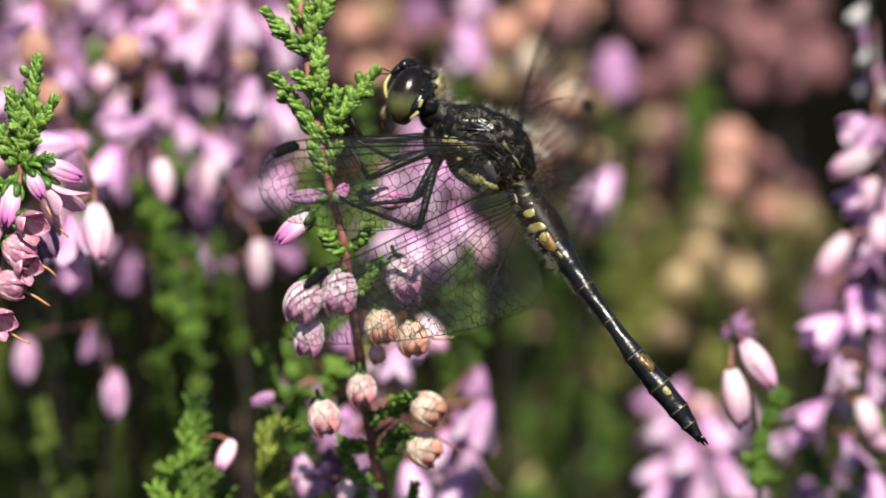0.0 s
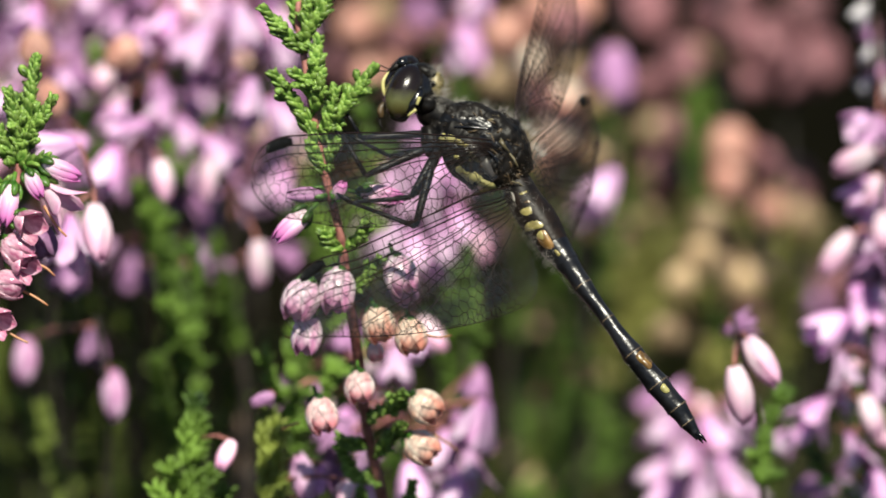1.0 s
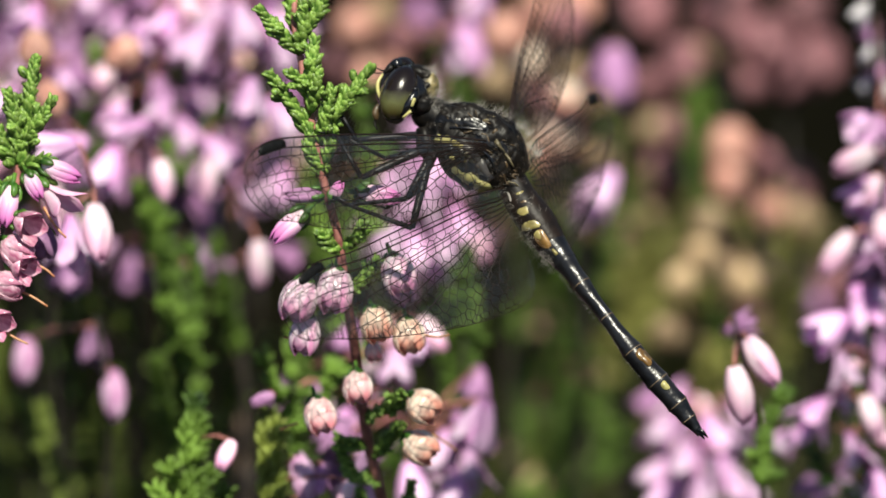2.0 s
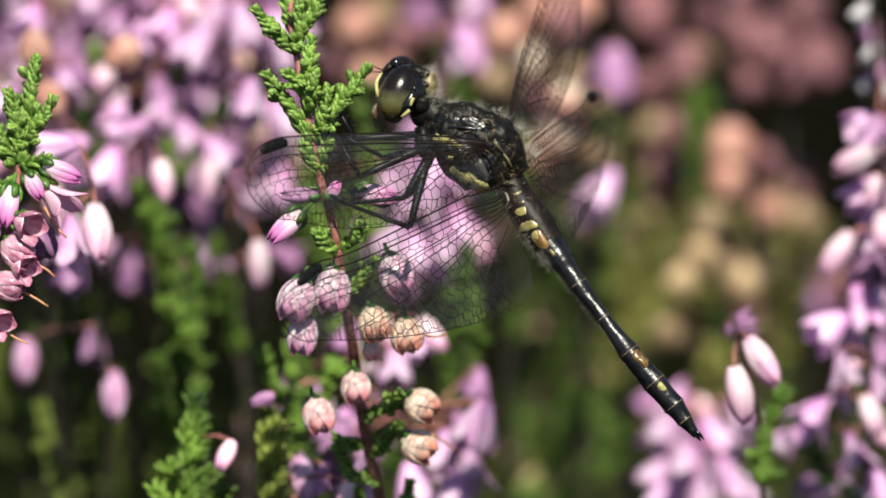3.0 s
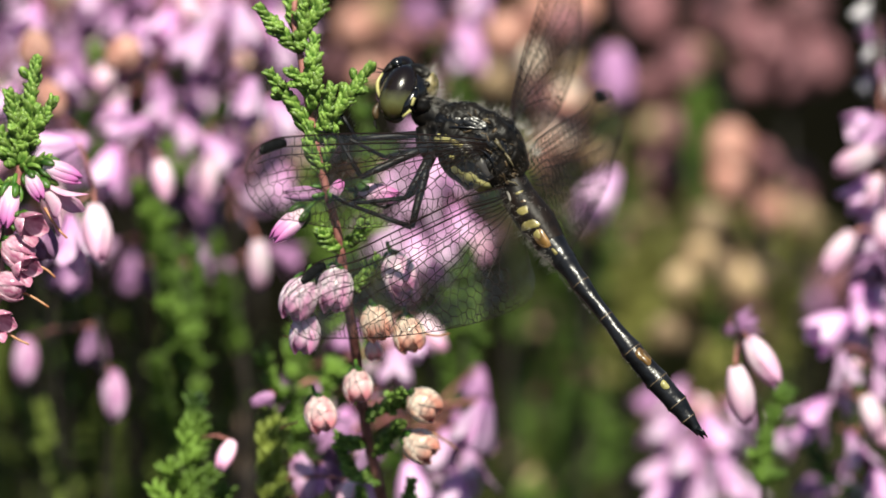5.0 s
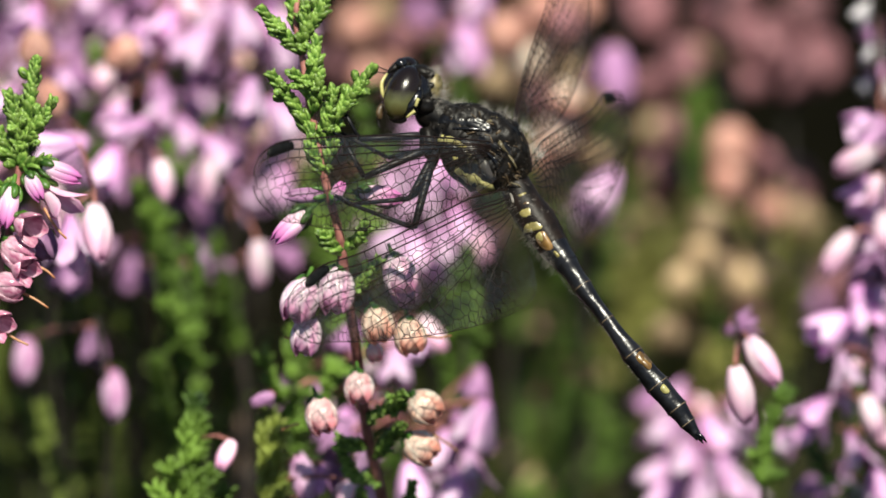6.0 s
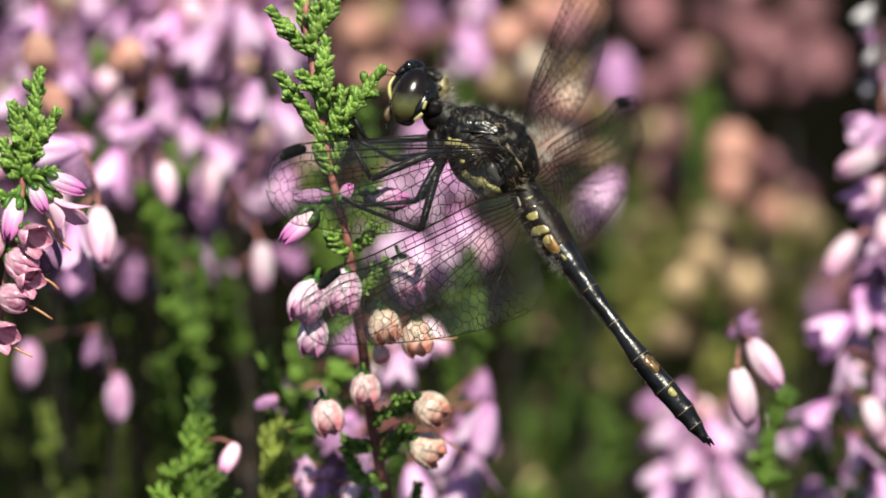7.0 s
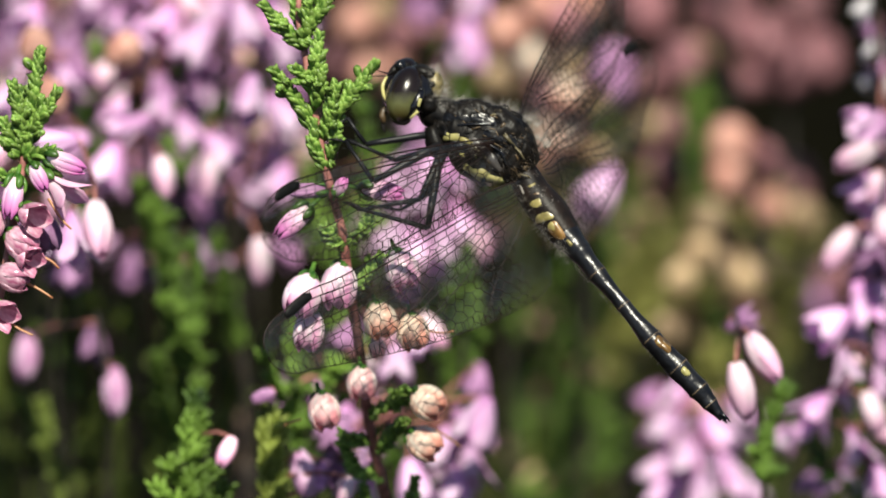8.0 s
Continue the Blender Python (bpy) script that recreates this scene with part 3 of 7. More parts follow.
swaying_far.append(spike("young green heather shoot with one pale bud", [(-16.75, -10.3, -20), (-16.85, -13.73, -20), (-16.98, -17.55, -20)], [("P", (-14.6, -13.9, -16.0), 245, 2.3)],
      [[(-16.95, -17.4, -20), (-16.85, -13.73, -20), (-16.75, -10.0, -20)], [(-16.9, -16.9, -20), (-17.9, -15.6, -19), (-18.4, -14.7, -18)], [(-16.9, -17.2, -20), (-15.9, -15.7, -20), (-15.5, -14.9, -20)], [(-16.98, -17.94, -20), (-18.6, -17.0, -18), (-19.4, -16.2, -18)],
       [(-16.98, -18.32, -20), (-15.4, -17.2, -19), (-14.7, -16.5, -19)],
       [(-17.2, -14.6, -19.6), (-17.25, -12.9, -19.6), (-17.0, -11.3, -19.6)], [(-16.5, -14.4, -19.5), (-16.35, -12.7, -19.5), (-16.5, -11.2, -19.5)]], slim=True))
swaying_far.append(spike("low heather spike with a few round pink bells", [(-24.71, -4.79, -47.2), (-23.9, -10.02, -47.2), (-23.81, -16.93, -49.56)],
      [("Q", (-23.42, -10.5, -47.2), 275, 3.7), ("M", (-25.34, -7.12, -56.64), 270, 2.8), ("Q", (-30.25, -8.15, -56.64), 268, 3.5)],
      []))
swaying_far.append(spike(LUSH, [(-23.85, 4.28, -24), (-24.65, 1.22, -35.4), (-27.99, -2.49, -73.16)], [("P", (-23.32, 0.99, -18), 277, 4.2), ("L", (-25.4, 0.42, -24), 270, 4.0), ("L", (-26.55, 6.98, -24), 190, 3.4), ("M", (-26.32, -1.57, -47.2), 260, 3.4)], []))
spike(LUSH, [(0.26, 16.82, -100.3), (0.7, 7.91, -94.4), (0.26, 0.91, -88.5), (-0.6, -8.56, -84.96)],
      [("L", (1.71, 16.03, -112.1), 270, 4.4), ("L", (2.55, 19.89, -120.25), 250, 3.6), ("L", (-0.39, 6.04, -82.6), 270, 4.6), ("L", (-1.44, 3.43, -75.52), 240, 4.4), ("L", (0.04, 0.04, -68.44), 280, 4.4), ("L", (1.32, 1.74, -77.88), 290, 3.6),
       ("M", (-3.11, -2.48, -70.8), 250, 3.2), ("L", (-3.91, 0.37, -66.08), 250, 3.8), ("L", (-2.06, -0.46, -70.8), 280, 3.6), ("L", (-2.77, 6.1, -88.5), 230, 4.0), ("L", (0.25, -2.07, -73.16), 270, 3.6), ("D", (-3.31, 17.07, -125.75), 270, 3.2), ("B", (-6.22, 14.21, -131.25), 270, 3.0)],
      [[(0.25, -9.19, -70.8), (1.71, -4.95, -66.08), (1.82, -0.37, -61.36)], [(0.67, -10.45, -70.8), (1.3, -8.32, -68.44), (1.58, -4.93, -63.72)], [(-0.17, -8.42, -75.52), (-1.01, -5.02, -73.16), (0.25, -2.48, -70.8)]], thick=0.6, crowd=5, girth=3.0)
swaying_far.append(spike(LUSH, [(-4.94, -4.74, -41.3), (-3.74, -9.51, -41.3), (-1.76, -14.32, -42.48), (-0.96, -18.31, -42.48)],
      [("L", (2.41, -12.42, -37.76), 250, 3.9), ("L", (1.84, -15.59, -44.84), 270, 3.6), ("M", (2.36, -9.72, -53.1), 260, 2.6), ("L", (-3.35, -8.3, -42.0), 265, 3.1), ("M", (-7.14, -13.13, -42.48), 230, 3.4), ("L", (-0.16, -14.26, -40.12), 250, 3.4),
       ("L", (-2.13, -16.5, -35.4), 280, 3.4), ("M", (-3.38, -14.05, -47.2), 260, 3.4), ("L", (-5.67, -16.3, -35.4), 250, 3.2), ("M", (-7.67, -15.38, -37.76), 240, 2.9), ("L", (0.64, -17.12, -42.48), 270, 3.2), ("M", (-11.32, -10.51, -51.92), 260, 3.0),
       ("T", (-6.85, -14.14, -35.4), 270, 2.0), ("L", (-7.37, -12.46, -44.84), 240, 3.0), ("L", (-6.06, -14.56, -42.48), 262, 3.2), ("P", (-8.57, -11.6, -49.56), 250, 2.8), ("L", (-4.67, -11.23, -47.2), 280, 2.8)],
      [[(-0.96, -18.31, -42.48), (-4.99, -12.03, -47.2), (-5.82, -7.23, -49.56)]], crowd=10))
swaying_far.append(spike("olive heather twig with slender lilac buds", [(-12.01, -9.52, -20), (-11.5, -12.96, -20), (-11.3, -17.17, -20)],
      [("U", (-12.2, -10.15, -18), 200, 1.7), ("Q", (-9.5, -15.4, -20), 105, 3.4), ("V", (-8.3, -15.6, -20), 262, 2.2), ("P", (-6.6, -16.7, -18), 250, 2.3)],
      [[(-11.4, -17.8, -20), (-11.5, -14.4, -20), (-11.6, -11.2, -20)], [(-11.9, -17.6, -19.6), (-12.0, -14.6, -19.6), (-12.0, -11.9, -19.6)], [(-11.0, -17.4, -19.5), (-11.1, -14.6, -19.5), (-11.2, -11.8, -19.5)]], leaf=LEAF_YELLOWISH, slim=True))
swaying_far.append(spike("fresh green heather shoots among the lower bells", [(-10.6, -6.4, -32), (-10.3, -10.2, -32), (-9.9, -15.5, -33)], [("V", (-9.0, -10.6, -33), 250, 3.0), ("M", (-7.2, -13.2, -33), 255, 3.0)],
      [[(-9.9, -15.5, -33), (-10.3, -10.2, -32), (-10.6, -6.4, -32)], [(-10.2, -12, -32), (-11.8, -9.2, -31), (-12.4, -7.2, -30)], [(-10.1, -13, -32), (-8.2, -10.2, -31), (-7.4, -7.6, -30)]]))
swaying_far.append(spike(GREEN, [(-29.6, -11.2, -64), (-28.9, -14.0, -64), (-28.0, -19.0, -64)], [], [[(-28.0, -19.0, -64), (-28.9, -14.0, -64), (-29.6, -11.2, -64)]], leaf=LEAF_SHADED))
spike("leafy green heather shoots behind the sprig", [(-9.05, -4.81, -49.56), (-8.65, -9.66, -49.56), (-9.09, -17.01, -51.92)], [],
      [[(-9.09, -17.01, -51.92), (-10.27, -10.06, -49.56), (-9.82, -3.98, -47.2)], [(-9.09, -15.38, -51.92), (-7.84, -10.06, -49.56), (-7.4, -6.4, -47.2)], [(-8.76, -13.88, -56.64), (-6.69, -8.93, -54.28), (-7.06, -4.83, -51.92)]])
spike(FADING, [(8.1, 23.06, -125.75), (9.48, 17.53, -125.75), (9.94, 10.17, -125.75), (10.88, -0.88, -126.85)],
      [("B", (8.03, 18.98, -120.25), 270, 3.4), ("B", (5.11, 17.3, -125.75), 270, 3.8), ("D", (9.81, 18.21, -117.5), 270, 3.2), ("T", (10.08, 14.73, -120.25), 270, 3.0), ("O", (9.85, 12.27, -120.25), 275, 3.0), ("O", (9.21, 9.21, -123), 270, 3.2), ("O", (8.09, 7.86, -124.65), 270, 2.8),
       ("O", (6.78, 15.37, -131.25), 260, 3.6), ("T", (8.64, 5.62, -131.25), 270, 3.1), ("B", (11.27, 19.75, -123), 280, 3.2)],
      [[(10.42, 0.97, -126.85), (6.75, 6.52, -129.05), (6.3, 11.17, -130.15)]], crowd=10, mix="TBDTBT")
spike(LUSH, [(15, 19.37, -125.75), (14.19, 12.82, -120.25), (12.48, 3.66, -114.75), (11.57, -5.38, -114.75)],
      [("U", (13.85, 13.7, -114.0), 272, 5.0), ("V", (13.2, 14.6, -122.0), 265, 4.0), ("L", (12.3, 4.5, -94.4), 235, 3.9), ("L", (11.5, 3.3, -99.12), 250, 3.4)], [])
spike(FADING, [(20.81, 24.48, -164.25), (21.06, 16.66, -164.25), (19.83, 5.91, -164.25), (19.35, -5.81, -164.25), (18.86, -15.58, -164.25)],
      [("D", (17.78, 20.49, -169.75), 270, 5), ("D", (20.54, 15.65, -158.75), 270, 4.6), ("D", (20.07, 10.08, -156), 270, 3.8), ("D", (18.88, 6.37, -161.5), 270, 4.2), ("T", (18.22, -6.95, -125.75), 270, 2.8), ("T", (18.82, 1.05, -180.75), 260, 3.1), ("T", (17.58, -9.56, -153.25), 260, 3.1)],
      [[(20, -7.83, -169.75), (22.46, 6.95, -169.75), (22.71, 13.35, -169.75)], [(20, -2.91, -169.75), (18.6, 5, -172.5), (18.1, 9.94, -172.5)]], crowd=14, mix="TBDTBT")
spike(FADING, [(24.03, 24.27, -158.75), (24.41, 15.49, -156), (24.31, 6.77, -153.25), (22.2, 1, -147.75), (19.82, -7.57, -147.75)],
      [("D", (23.99, 20.08, -164.25), 270, 5), ("D", (25.21, 21.79, -164.25), 270, 4.5), ("B", (24, 8.45, -142.25), 270, 4.2), ("B", (23.81, 5.81, -142.25), 270, 3.8), ("T", (21.92, 2.15, -136.75), 270, 3.1), ("T", (21.35, -0.42, -136.75), 260, 3.0),
       ("T", (19.72, -2.76, -136.75), 250, 3.0), ("T", (25.32, -3.02, -142.25), 270, 3.1), ("T", (23.19, -1.84, -142.25), 270, 2.7)], [], crowd=9, mix="DDBDDB")
spike(FADING, [(29.36, 25.66, -169.75), (29.85, 14.83, -169.75), (30.09, 1.03, -164.25), (30.58, -12.65, -164.25)],
      [("D", (28.14, 17.39, -164.25), 270, 5.2), ("D", (29.97, 15.26, -167), 270, 4.8), ("D", (27.12, 15.94, -175.25), 270, 4.6), ("D", (33.07, 16.44, -175.25), 270, 4.8), ("T", (30.56, 2.45, -153.25), 270, 3.3), ("M", (29.36, -0.93, -164.25), 270, 4.4), ("M", (31.56, -4.35, -164.25), 270, 4.6),
       ("T", (29.36, -4.38, -169.75), 270, 3.4), ("D", (31.84, 21.08, -180.75), 270, 4.8)], [])
spike(DRY, [(7.84, -12.23, -142.25), (8.31, -16.96, -142.25), (8.31, -21.68, -142.25)], [("T", (7.41, -19.37, -125.75), 270, 2.8), ("T", (12.42, -10.04, -186.25), 270, 3.1), ("T", (16.08, -0.46, -191.75), 270, 3.3)],
      [[(8.31, -21.68, -142.25), (9.73, -15.07, -142.25), (9.3, -7.54, -145)], [(8.31, -21.68, -142.25), (6.93, -13.23, -145), (10.29, -3.76, -147.75)], [(8.79, -22.63, -142.25), (13.04, -16.96, -142.25), (13.09, -12.29, -145)], [(9.9, -22.05, -153.25), (16.14, -14.37, -153.25), (15.18, -7.64, -153.25)]])
swaying_near.append(spike("heather spike with two white-pink drooping buds", [(20.14, -4.64, -30.68), (20.53, -6.99, -30.68), (21.99, -12.51, -33.04), (22.19, -17.99, -33.04)],
      [("P", (21.72, -7.69, -20), 302, 3.9), ("P", (20.11, -9.87, -18), 282, 4.0), ("M", (20.71, -5.36, -35.4), 20, 2.6)],
      [[(22.19, -16.43, -33.04), (22.58, -12.51, -33.04), (23.56, -10.15, -33.04)]]))
swaying_far.append(spike(LUSH, [(19.2, -12.6, -82.6), (19.54, -14.95, -82.6), (20.09, -19.79, -86.14)],
      [("L", (18.08, -11.47, -90.86), 250, 3.0), ("L", (16.55, -13.71, -75.52), 240, 3.4), ("L", (20.36, -14.14, -75.52), 300, 3.4), ("L", (18.06, -15.88, -69.62), 262, 3.4), ("L", (21.2, -16.92, -69.62), 290, 3.6), ("L", (16.13, -16.89, -75.52), 230, 3.2),
       ("L", (18.98, -18.28, -66.08), 270, 3.4), ("M", (19.54, -16.24, -82.6), 270, 3.0), ("L", (22.59, -18.51, -73.16), 310, 3.2), ("L", (16.69, -18.51, -73.16), 240, 3.2), ("M", (16.13, -11.85, -99.12), 230, 2.6)], [], crowd=16, mix="LPLVSPL", girth=4.0))
swaying_near.append(spike(LUSH, [(32.44, 11.31, -47.2), (31.63, 5.67, -47.2), (31.03, -1.57, -47.2), (30.42, -9.62, -47.2), (30.02, -18.47, -47.2)],
      [("P", (29.17, 6.25, -44.84), 205, 3.4), ("P", (30.49, 4.05, -44.84), 250, 2.5), ("L", (30.61, 8.93, -54.28), 200, 2.9), ("P", (27.97, -0.36, -44.84), 235, 3.7), ("P", (31.09, 1.15, -41.3), 270, 3.1), ("L", (30.02, -4.19, -47.2), 290, 3.6),
       ("L", (27.53, -5.67, -47.2), 215, 3.4), ("L", (29.61, -6.44, -50.74), 260, 2.7), ("S", (28.49, -8.58, -44.84), 285, 2.9), ("P", (30.3, -11.82, -41.3), 290, 3.1), ("L", (26.57, -11.91, -50.74), 235, 3.6), ("L", (28.96, -10.63, -57.82), 250, 2.7),
       ("L", (25.07, -13.91, -57.82), 225, 2.5), ("L", (29.42, -14.45, -47.2), 290, 3.1), ("M", (31.63, -7.3, -54.28), 280, 3.1), ("M", (30.93, -1.62, -63.72), 260, 3.1), ("L", (28.96, -16.78, -57.82), 270, 2.9), ("M", (27.2, -17.37, -63.72), 250, 2.7), ("L", (31.03, -16.86, -47.2), 280, 2.9)],
      [[(30.62, -18.59, -50.74), (27.15, -15.45, -54.28), (26.5, -13.09, -57.82)]], crowd=22, mix="SLSPVSL", girth=2.6))
swaying_near.append(spike("heather spike with small whitish bells", [(30.76, 20.25, -49.56), (30.88, 14.59, -49.56), (31.17, 9.78, -51.92), (31.63, 0.86, -54.28)],
      [("W", (30.72, 17.3, -61.36), 230, 2.0), ("W", (31.42, 14.28, -61.36), 250, 2.0), ("W", (31.14, 12.06, -63.72), 220, 1.6), ("W", (32.93, 11.7, -66.08), 300, 1.7), ("V", (32.44, 13, -68.44), 240, 2.0), ("V", (31.81, 16.14, -68.44), 250, 2.0)], []))

# leafy green shoots that fill the gaps between the flowering stems
swaying_far.append(spike(GREEN, [(-29.82, -5.15, -88.5), (-29.17, -11.21, -88.5), (-28.8, -18.17, -89.68)], [], [[(-28.96, -16.4, -88.5), (-29.6, -10.34, -88.5), (-30.19, -6.87, -87.32)], [(-28.88, -18.17, -89.68), (-31.52, -13.89, -92.04), (-32.83, -11.28, -92.04)]]))
swaying_far.append(spike(GREEN, [(-19.9, 0.86, -59), (-19.08, -4.89, -59), (-18.74, -15.65, -61.36)], [], [[(-18.95, -13.17, -61.36), (-19.28, -7.36, -59), (-19.81, -3.23, -56.64)], [(-18.83, -14.82, -61.36), (-20.31, -10.65, -59), (-20.63, -8.15, -56.64)]]))
swaying_far.append(spike(GREEN, [(-10.42, -3.18, -47.2), (-10.02, -8.01, -47.2), (-9.66, -16.93, -49.56)], [], [[(-9.86, -14.51, -49.56), (-10.22, -9.62, -47.2), (-10.58, -6.37, -44.84)], [(-9.87, -12.19, -54.28), (-7.47, -8.08, -51.92), (-6.63, -6.43, -49.56)]]))
spike(GREEN, [(1.68, 0.04, -56.64), (1.47, -4.87, -56.64), (1.27, -17.23, -59)], [], [[(1.4, -10.65, -59), (1.56, -4.87, -56.64), (1.8, -0.37, -55.46)], [(1.4, -11.47, -59), (0.66, -7.36, -59), (0.9, -4.07, -59)], [(1.4, -9.83, -59), (2.22, -6.54, -59), (2.14, -3.25, -59)]])
spike(GREEN, [(5.29, -8.17, -120.25), (5.52, -13.64, -120.25), (5.75, -20.03, -120.25)], [], [[(5.76, -20.52, -121.35), (9.87, -16.41, -121.35), (10.33, -11.84, -121.35)], [(5.77, -21.01, -122.45), (13.57, -17.84, -123.55), (14.03, -14.63, -123.55)]])
spike(GREEN, [(21.91, 13.5, -153.25), (22.15, 8.7, -153.25), (22.43, 1.01, -154.35)], [], [[(22.33, 1.97, -154.35), (22, 8.7, -153.25), (21.81, 13.98, -153.25)], [(22.33, 2.94, -154.35), (21.08, 7.75, -154.35), (20.74, 12.56, -154.35)]])
spike(GREEN, [(16.28, 1.02, -158.75), (15.79, -5.77, -158.75), (15.34, -20.33, -159.85)], [], [[(15.58, -15.48, -159.85), (15.89, -7.7, -158.75), (16.52, 0.05, -158.75)], [(15.58, -12.57, -159.85), (13.88, -7.72, -159.85), (12.91, -1.41, -159.85)], [(15.58, -15.48, -159.85), (17.79, -10.65, -160.95), (18.28, -4.81, -160.95)], [(15.31, -18.36, -158.75), (11.43, -12.55, -158.75), (9.72, -5.76, -157.65)]])
spike(DRY, [(-6.01, 24.27, -158.75), (-5.52, 18.46, -158.75), (-4.55, 11.68, -158.75), (-4.08, 1.02, -160.95)], [("B", (-7.43, 18.86, -156), 270, 3.6), ("D", (-8.91, 15.94, -158.75), 270, 3.6), ("T", (-5.43, 19.91, -158.75), 270, 3.2), ("B", (-4.57, 16.01, -161.5), 270, 3.6), ("M", (-1.91, 20.08, -164.25), 270, 3.8), ("T", (-4.59, 14.22, -164.25), 270, 3.1)], [])
spike(DRY, [(32.1, 7.12, -186.25), (33.11, 1.06, -186.25), (33.61, -8.02, -186.25)], [("D", (31.09, 5.6, -186.25), 270, 4.4), ("T", (33.61, 1.06, -186.25), 270, 3.1), ("D", (34.76, -2.99, -189), 270, 4.4), ("T", (28.06, 0.56, -186.25), 270, 3.1), ("D", (28.57, -6.01, -186.25), 270, 4.4)], [])

FLECKED = "heather spike with withered tan, brown and dusky bells"
for path in ([(4.61, 16.38, -153.25), (5.09, 9.66, -153.25), (5.58, 1.01, -154.35)], [(13.59, 1.03, -169.75), (14.58, -4.88, -169.75), (15.07, -15.71, -169.75)], [(18.67, 15.94, -175.25), (18.18, 7, -175.25), (17.71, -5.92, -176.35)], [(25.21, 2.98, -164.25), (25.7, -3.86, -164.25), (25.25, -12.67, -165.35)],
             [(10.55, -5.81, -164.25), (11.04, -12.65, -164.25), (10.55, -22.42, -164.25)], [(22.33, 1.05, -180.75), (21.83, -5.96, -180.75), (21.33, -15.97, -180.75)]):
    spike(FLECKED, path, [("T", Vector(path[1]) + Vector((1, 0, 2)), 270, 2.8), ("D", Vector(path[2]) + Vector((-1, 0, 2)), 270, 2.6)],
          [[path[2], Vector(path[1]) + Vector((-3, 2, 0)), Vector(path[1]) + Vector((-5, 7, 0))]], crowd=11, mix="TTDTTB")

swaying_far.append(spike(FADING, [(-9.6, 11.18, -82.6), (-8.74, 6.04, -82.6), (-7.88, 0.9, -82.6), (-7.06, -8.56, -84.96)], [("O", (-11.21, 6.45, -88.5), 265, 3.0), ("L", (-12.13, 4.66, -70.8), 250, 3.0), ("L", (-4, 4.72, -77.88), 280, 3.4), ("P", (-12.07, 7.69, -77.88), 250, 3.0), ("L", (-5.42, 2.14, -70.8), 270, 3.2)],
      [[(-7.46, -0.81, -82.6), (-6.6, 4.33, -82.6), (-5.93, 7.3, -80.24)], [(-7.67, -1.24, -82.6), (-9.6, 2.61, -82.6), (-10.24, 6.04, -82.6)], [(-7.37, -1.67, -82.6), (-5.33, 4.78, -84.96), (-4.04, 7.36, -84.96)], [(-7.54, -1.67, -82.6), (-11.36, 1.76, -84.96), (-12.22, 4.78, -84.96)]]))

# green shoots among the lilac spikes and across the olive hollow behind the insect's tail
for path in ([(-32.21, 13.11, -73.16), (-31.36, 8.89, -73.16), (-30.52, 2.57, -73.16)], [(-26.1, 14.92, -77.88), (-26.31, 10.67, -77.88), (-25.88, 4.72, -77.88)], [(-19.56, 13.06, -70.8), (-20.32, 9.28, -70.8), (-19.9, 4.24, -70.8)],
             [(-23.95, 19.75, -82.6), (-23.74, 16.32, -82.6), (-23.31, 10.33, -82.6)], [(-13.88, 19.75, -82.6), (-14.1, 16.32, -82.6), (-14.74, 10.33, -82.6)]):
    top, mid, low = (Vector(q) for q in path)
    swaying_far.append(spike(GREEN, path, [], [[low, mid, top], [low, mid + Vector((3, 0, -1)), top + Vector((3, -3, 0))]][:1 + (top.y > 10)]))
for path in ([(10.58, 5.2, -136.75), (10.82, 0.05, -136.75), (11.54, -9.34, -137.85)], [(13.98, 2.88, -142.25), (14.22, -1.84, -142.25), (14.48, -11.31, -143.35)], [(16.34, 6.66, -142.25), (16.34, 0.99, -142.25), (16.13, -8.47, -143.35)], [(18.87, 0.52, -147.75), (18.39, -4.72, -147.75), (18.18, -15.22, -148.85)],
             [(22.2, -3.76, -147.75), (22.2, -8.53, -147.75), (22.24, -17.13, -148.85)], [(28.88, 5.38, -158.75), (29.12, 0.05, -158.75), (29.41, -9.66, -159.85)]):
    top, mid, low = (Vector(q) for q in path)
    spike(GREEN, path, [], [[low, mid, top], [low, mid + Vector((-3, 1, 1)), top + Vector((-5, -1, 1))], [low, mid + Vector((3, 0, -1)), top + Vector((4, -3, 0))], [low, mid + Vector((1, 0, 3)), top + Vector((0, -6, 4))]], leaf=LEAF_OLIVE if top.x > 12 or top.y < 0 else LEAF_FAR)

for path in ([(-5.86, 11.02, -53.1), (-5.45, 7.77, -53.1), (-5.26, 0.86, -54.28)], [(-7.69, -8.32, -68.44), (-7.69, -12.5, -68.44), (-7.48, -19.19, -68.44)]):
    top, mid, low = (Vector(q) for q in path)
    swaying_far.append(spike(GREEN, path, [], [[low, mid, top]]))

# shoots low in the dark hollow, dimmed by a leaf colour that holds the shade
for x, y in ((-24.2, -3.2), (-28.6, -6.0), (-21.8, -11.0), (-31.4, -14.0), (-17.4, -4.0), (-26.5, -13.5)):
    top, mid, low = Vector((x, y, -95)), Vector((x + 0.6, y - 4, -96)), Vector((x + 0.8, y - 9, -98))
    swaying_far.append(spike("leafy heather shoot in shade-darkened green low between taller stems", [top, mid, low], [], [[low, mid, top], [mid, mid + Vector((-1.6, 1.6, 1)), top + Vector((-3.2, -0.6, 2))], [low, mid + Vector((1.8, -1.5, 0)), mid + Vector((3.4, 1.2, 0))]], leaf=LEAF_SHADED))

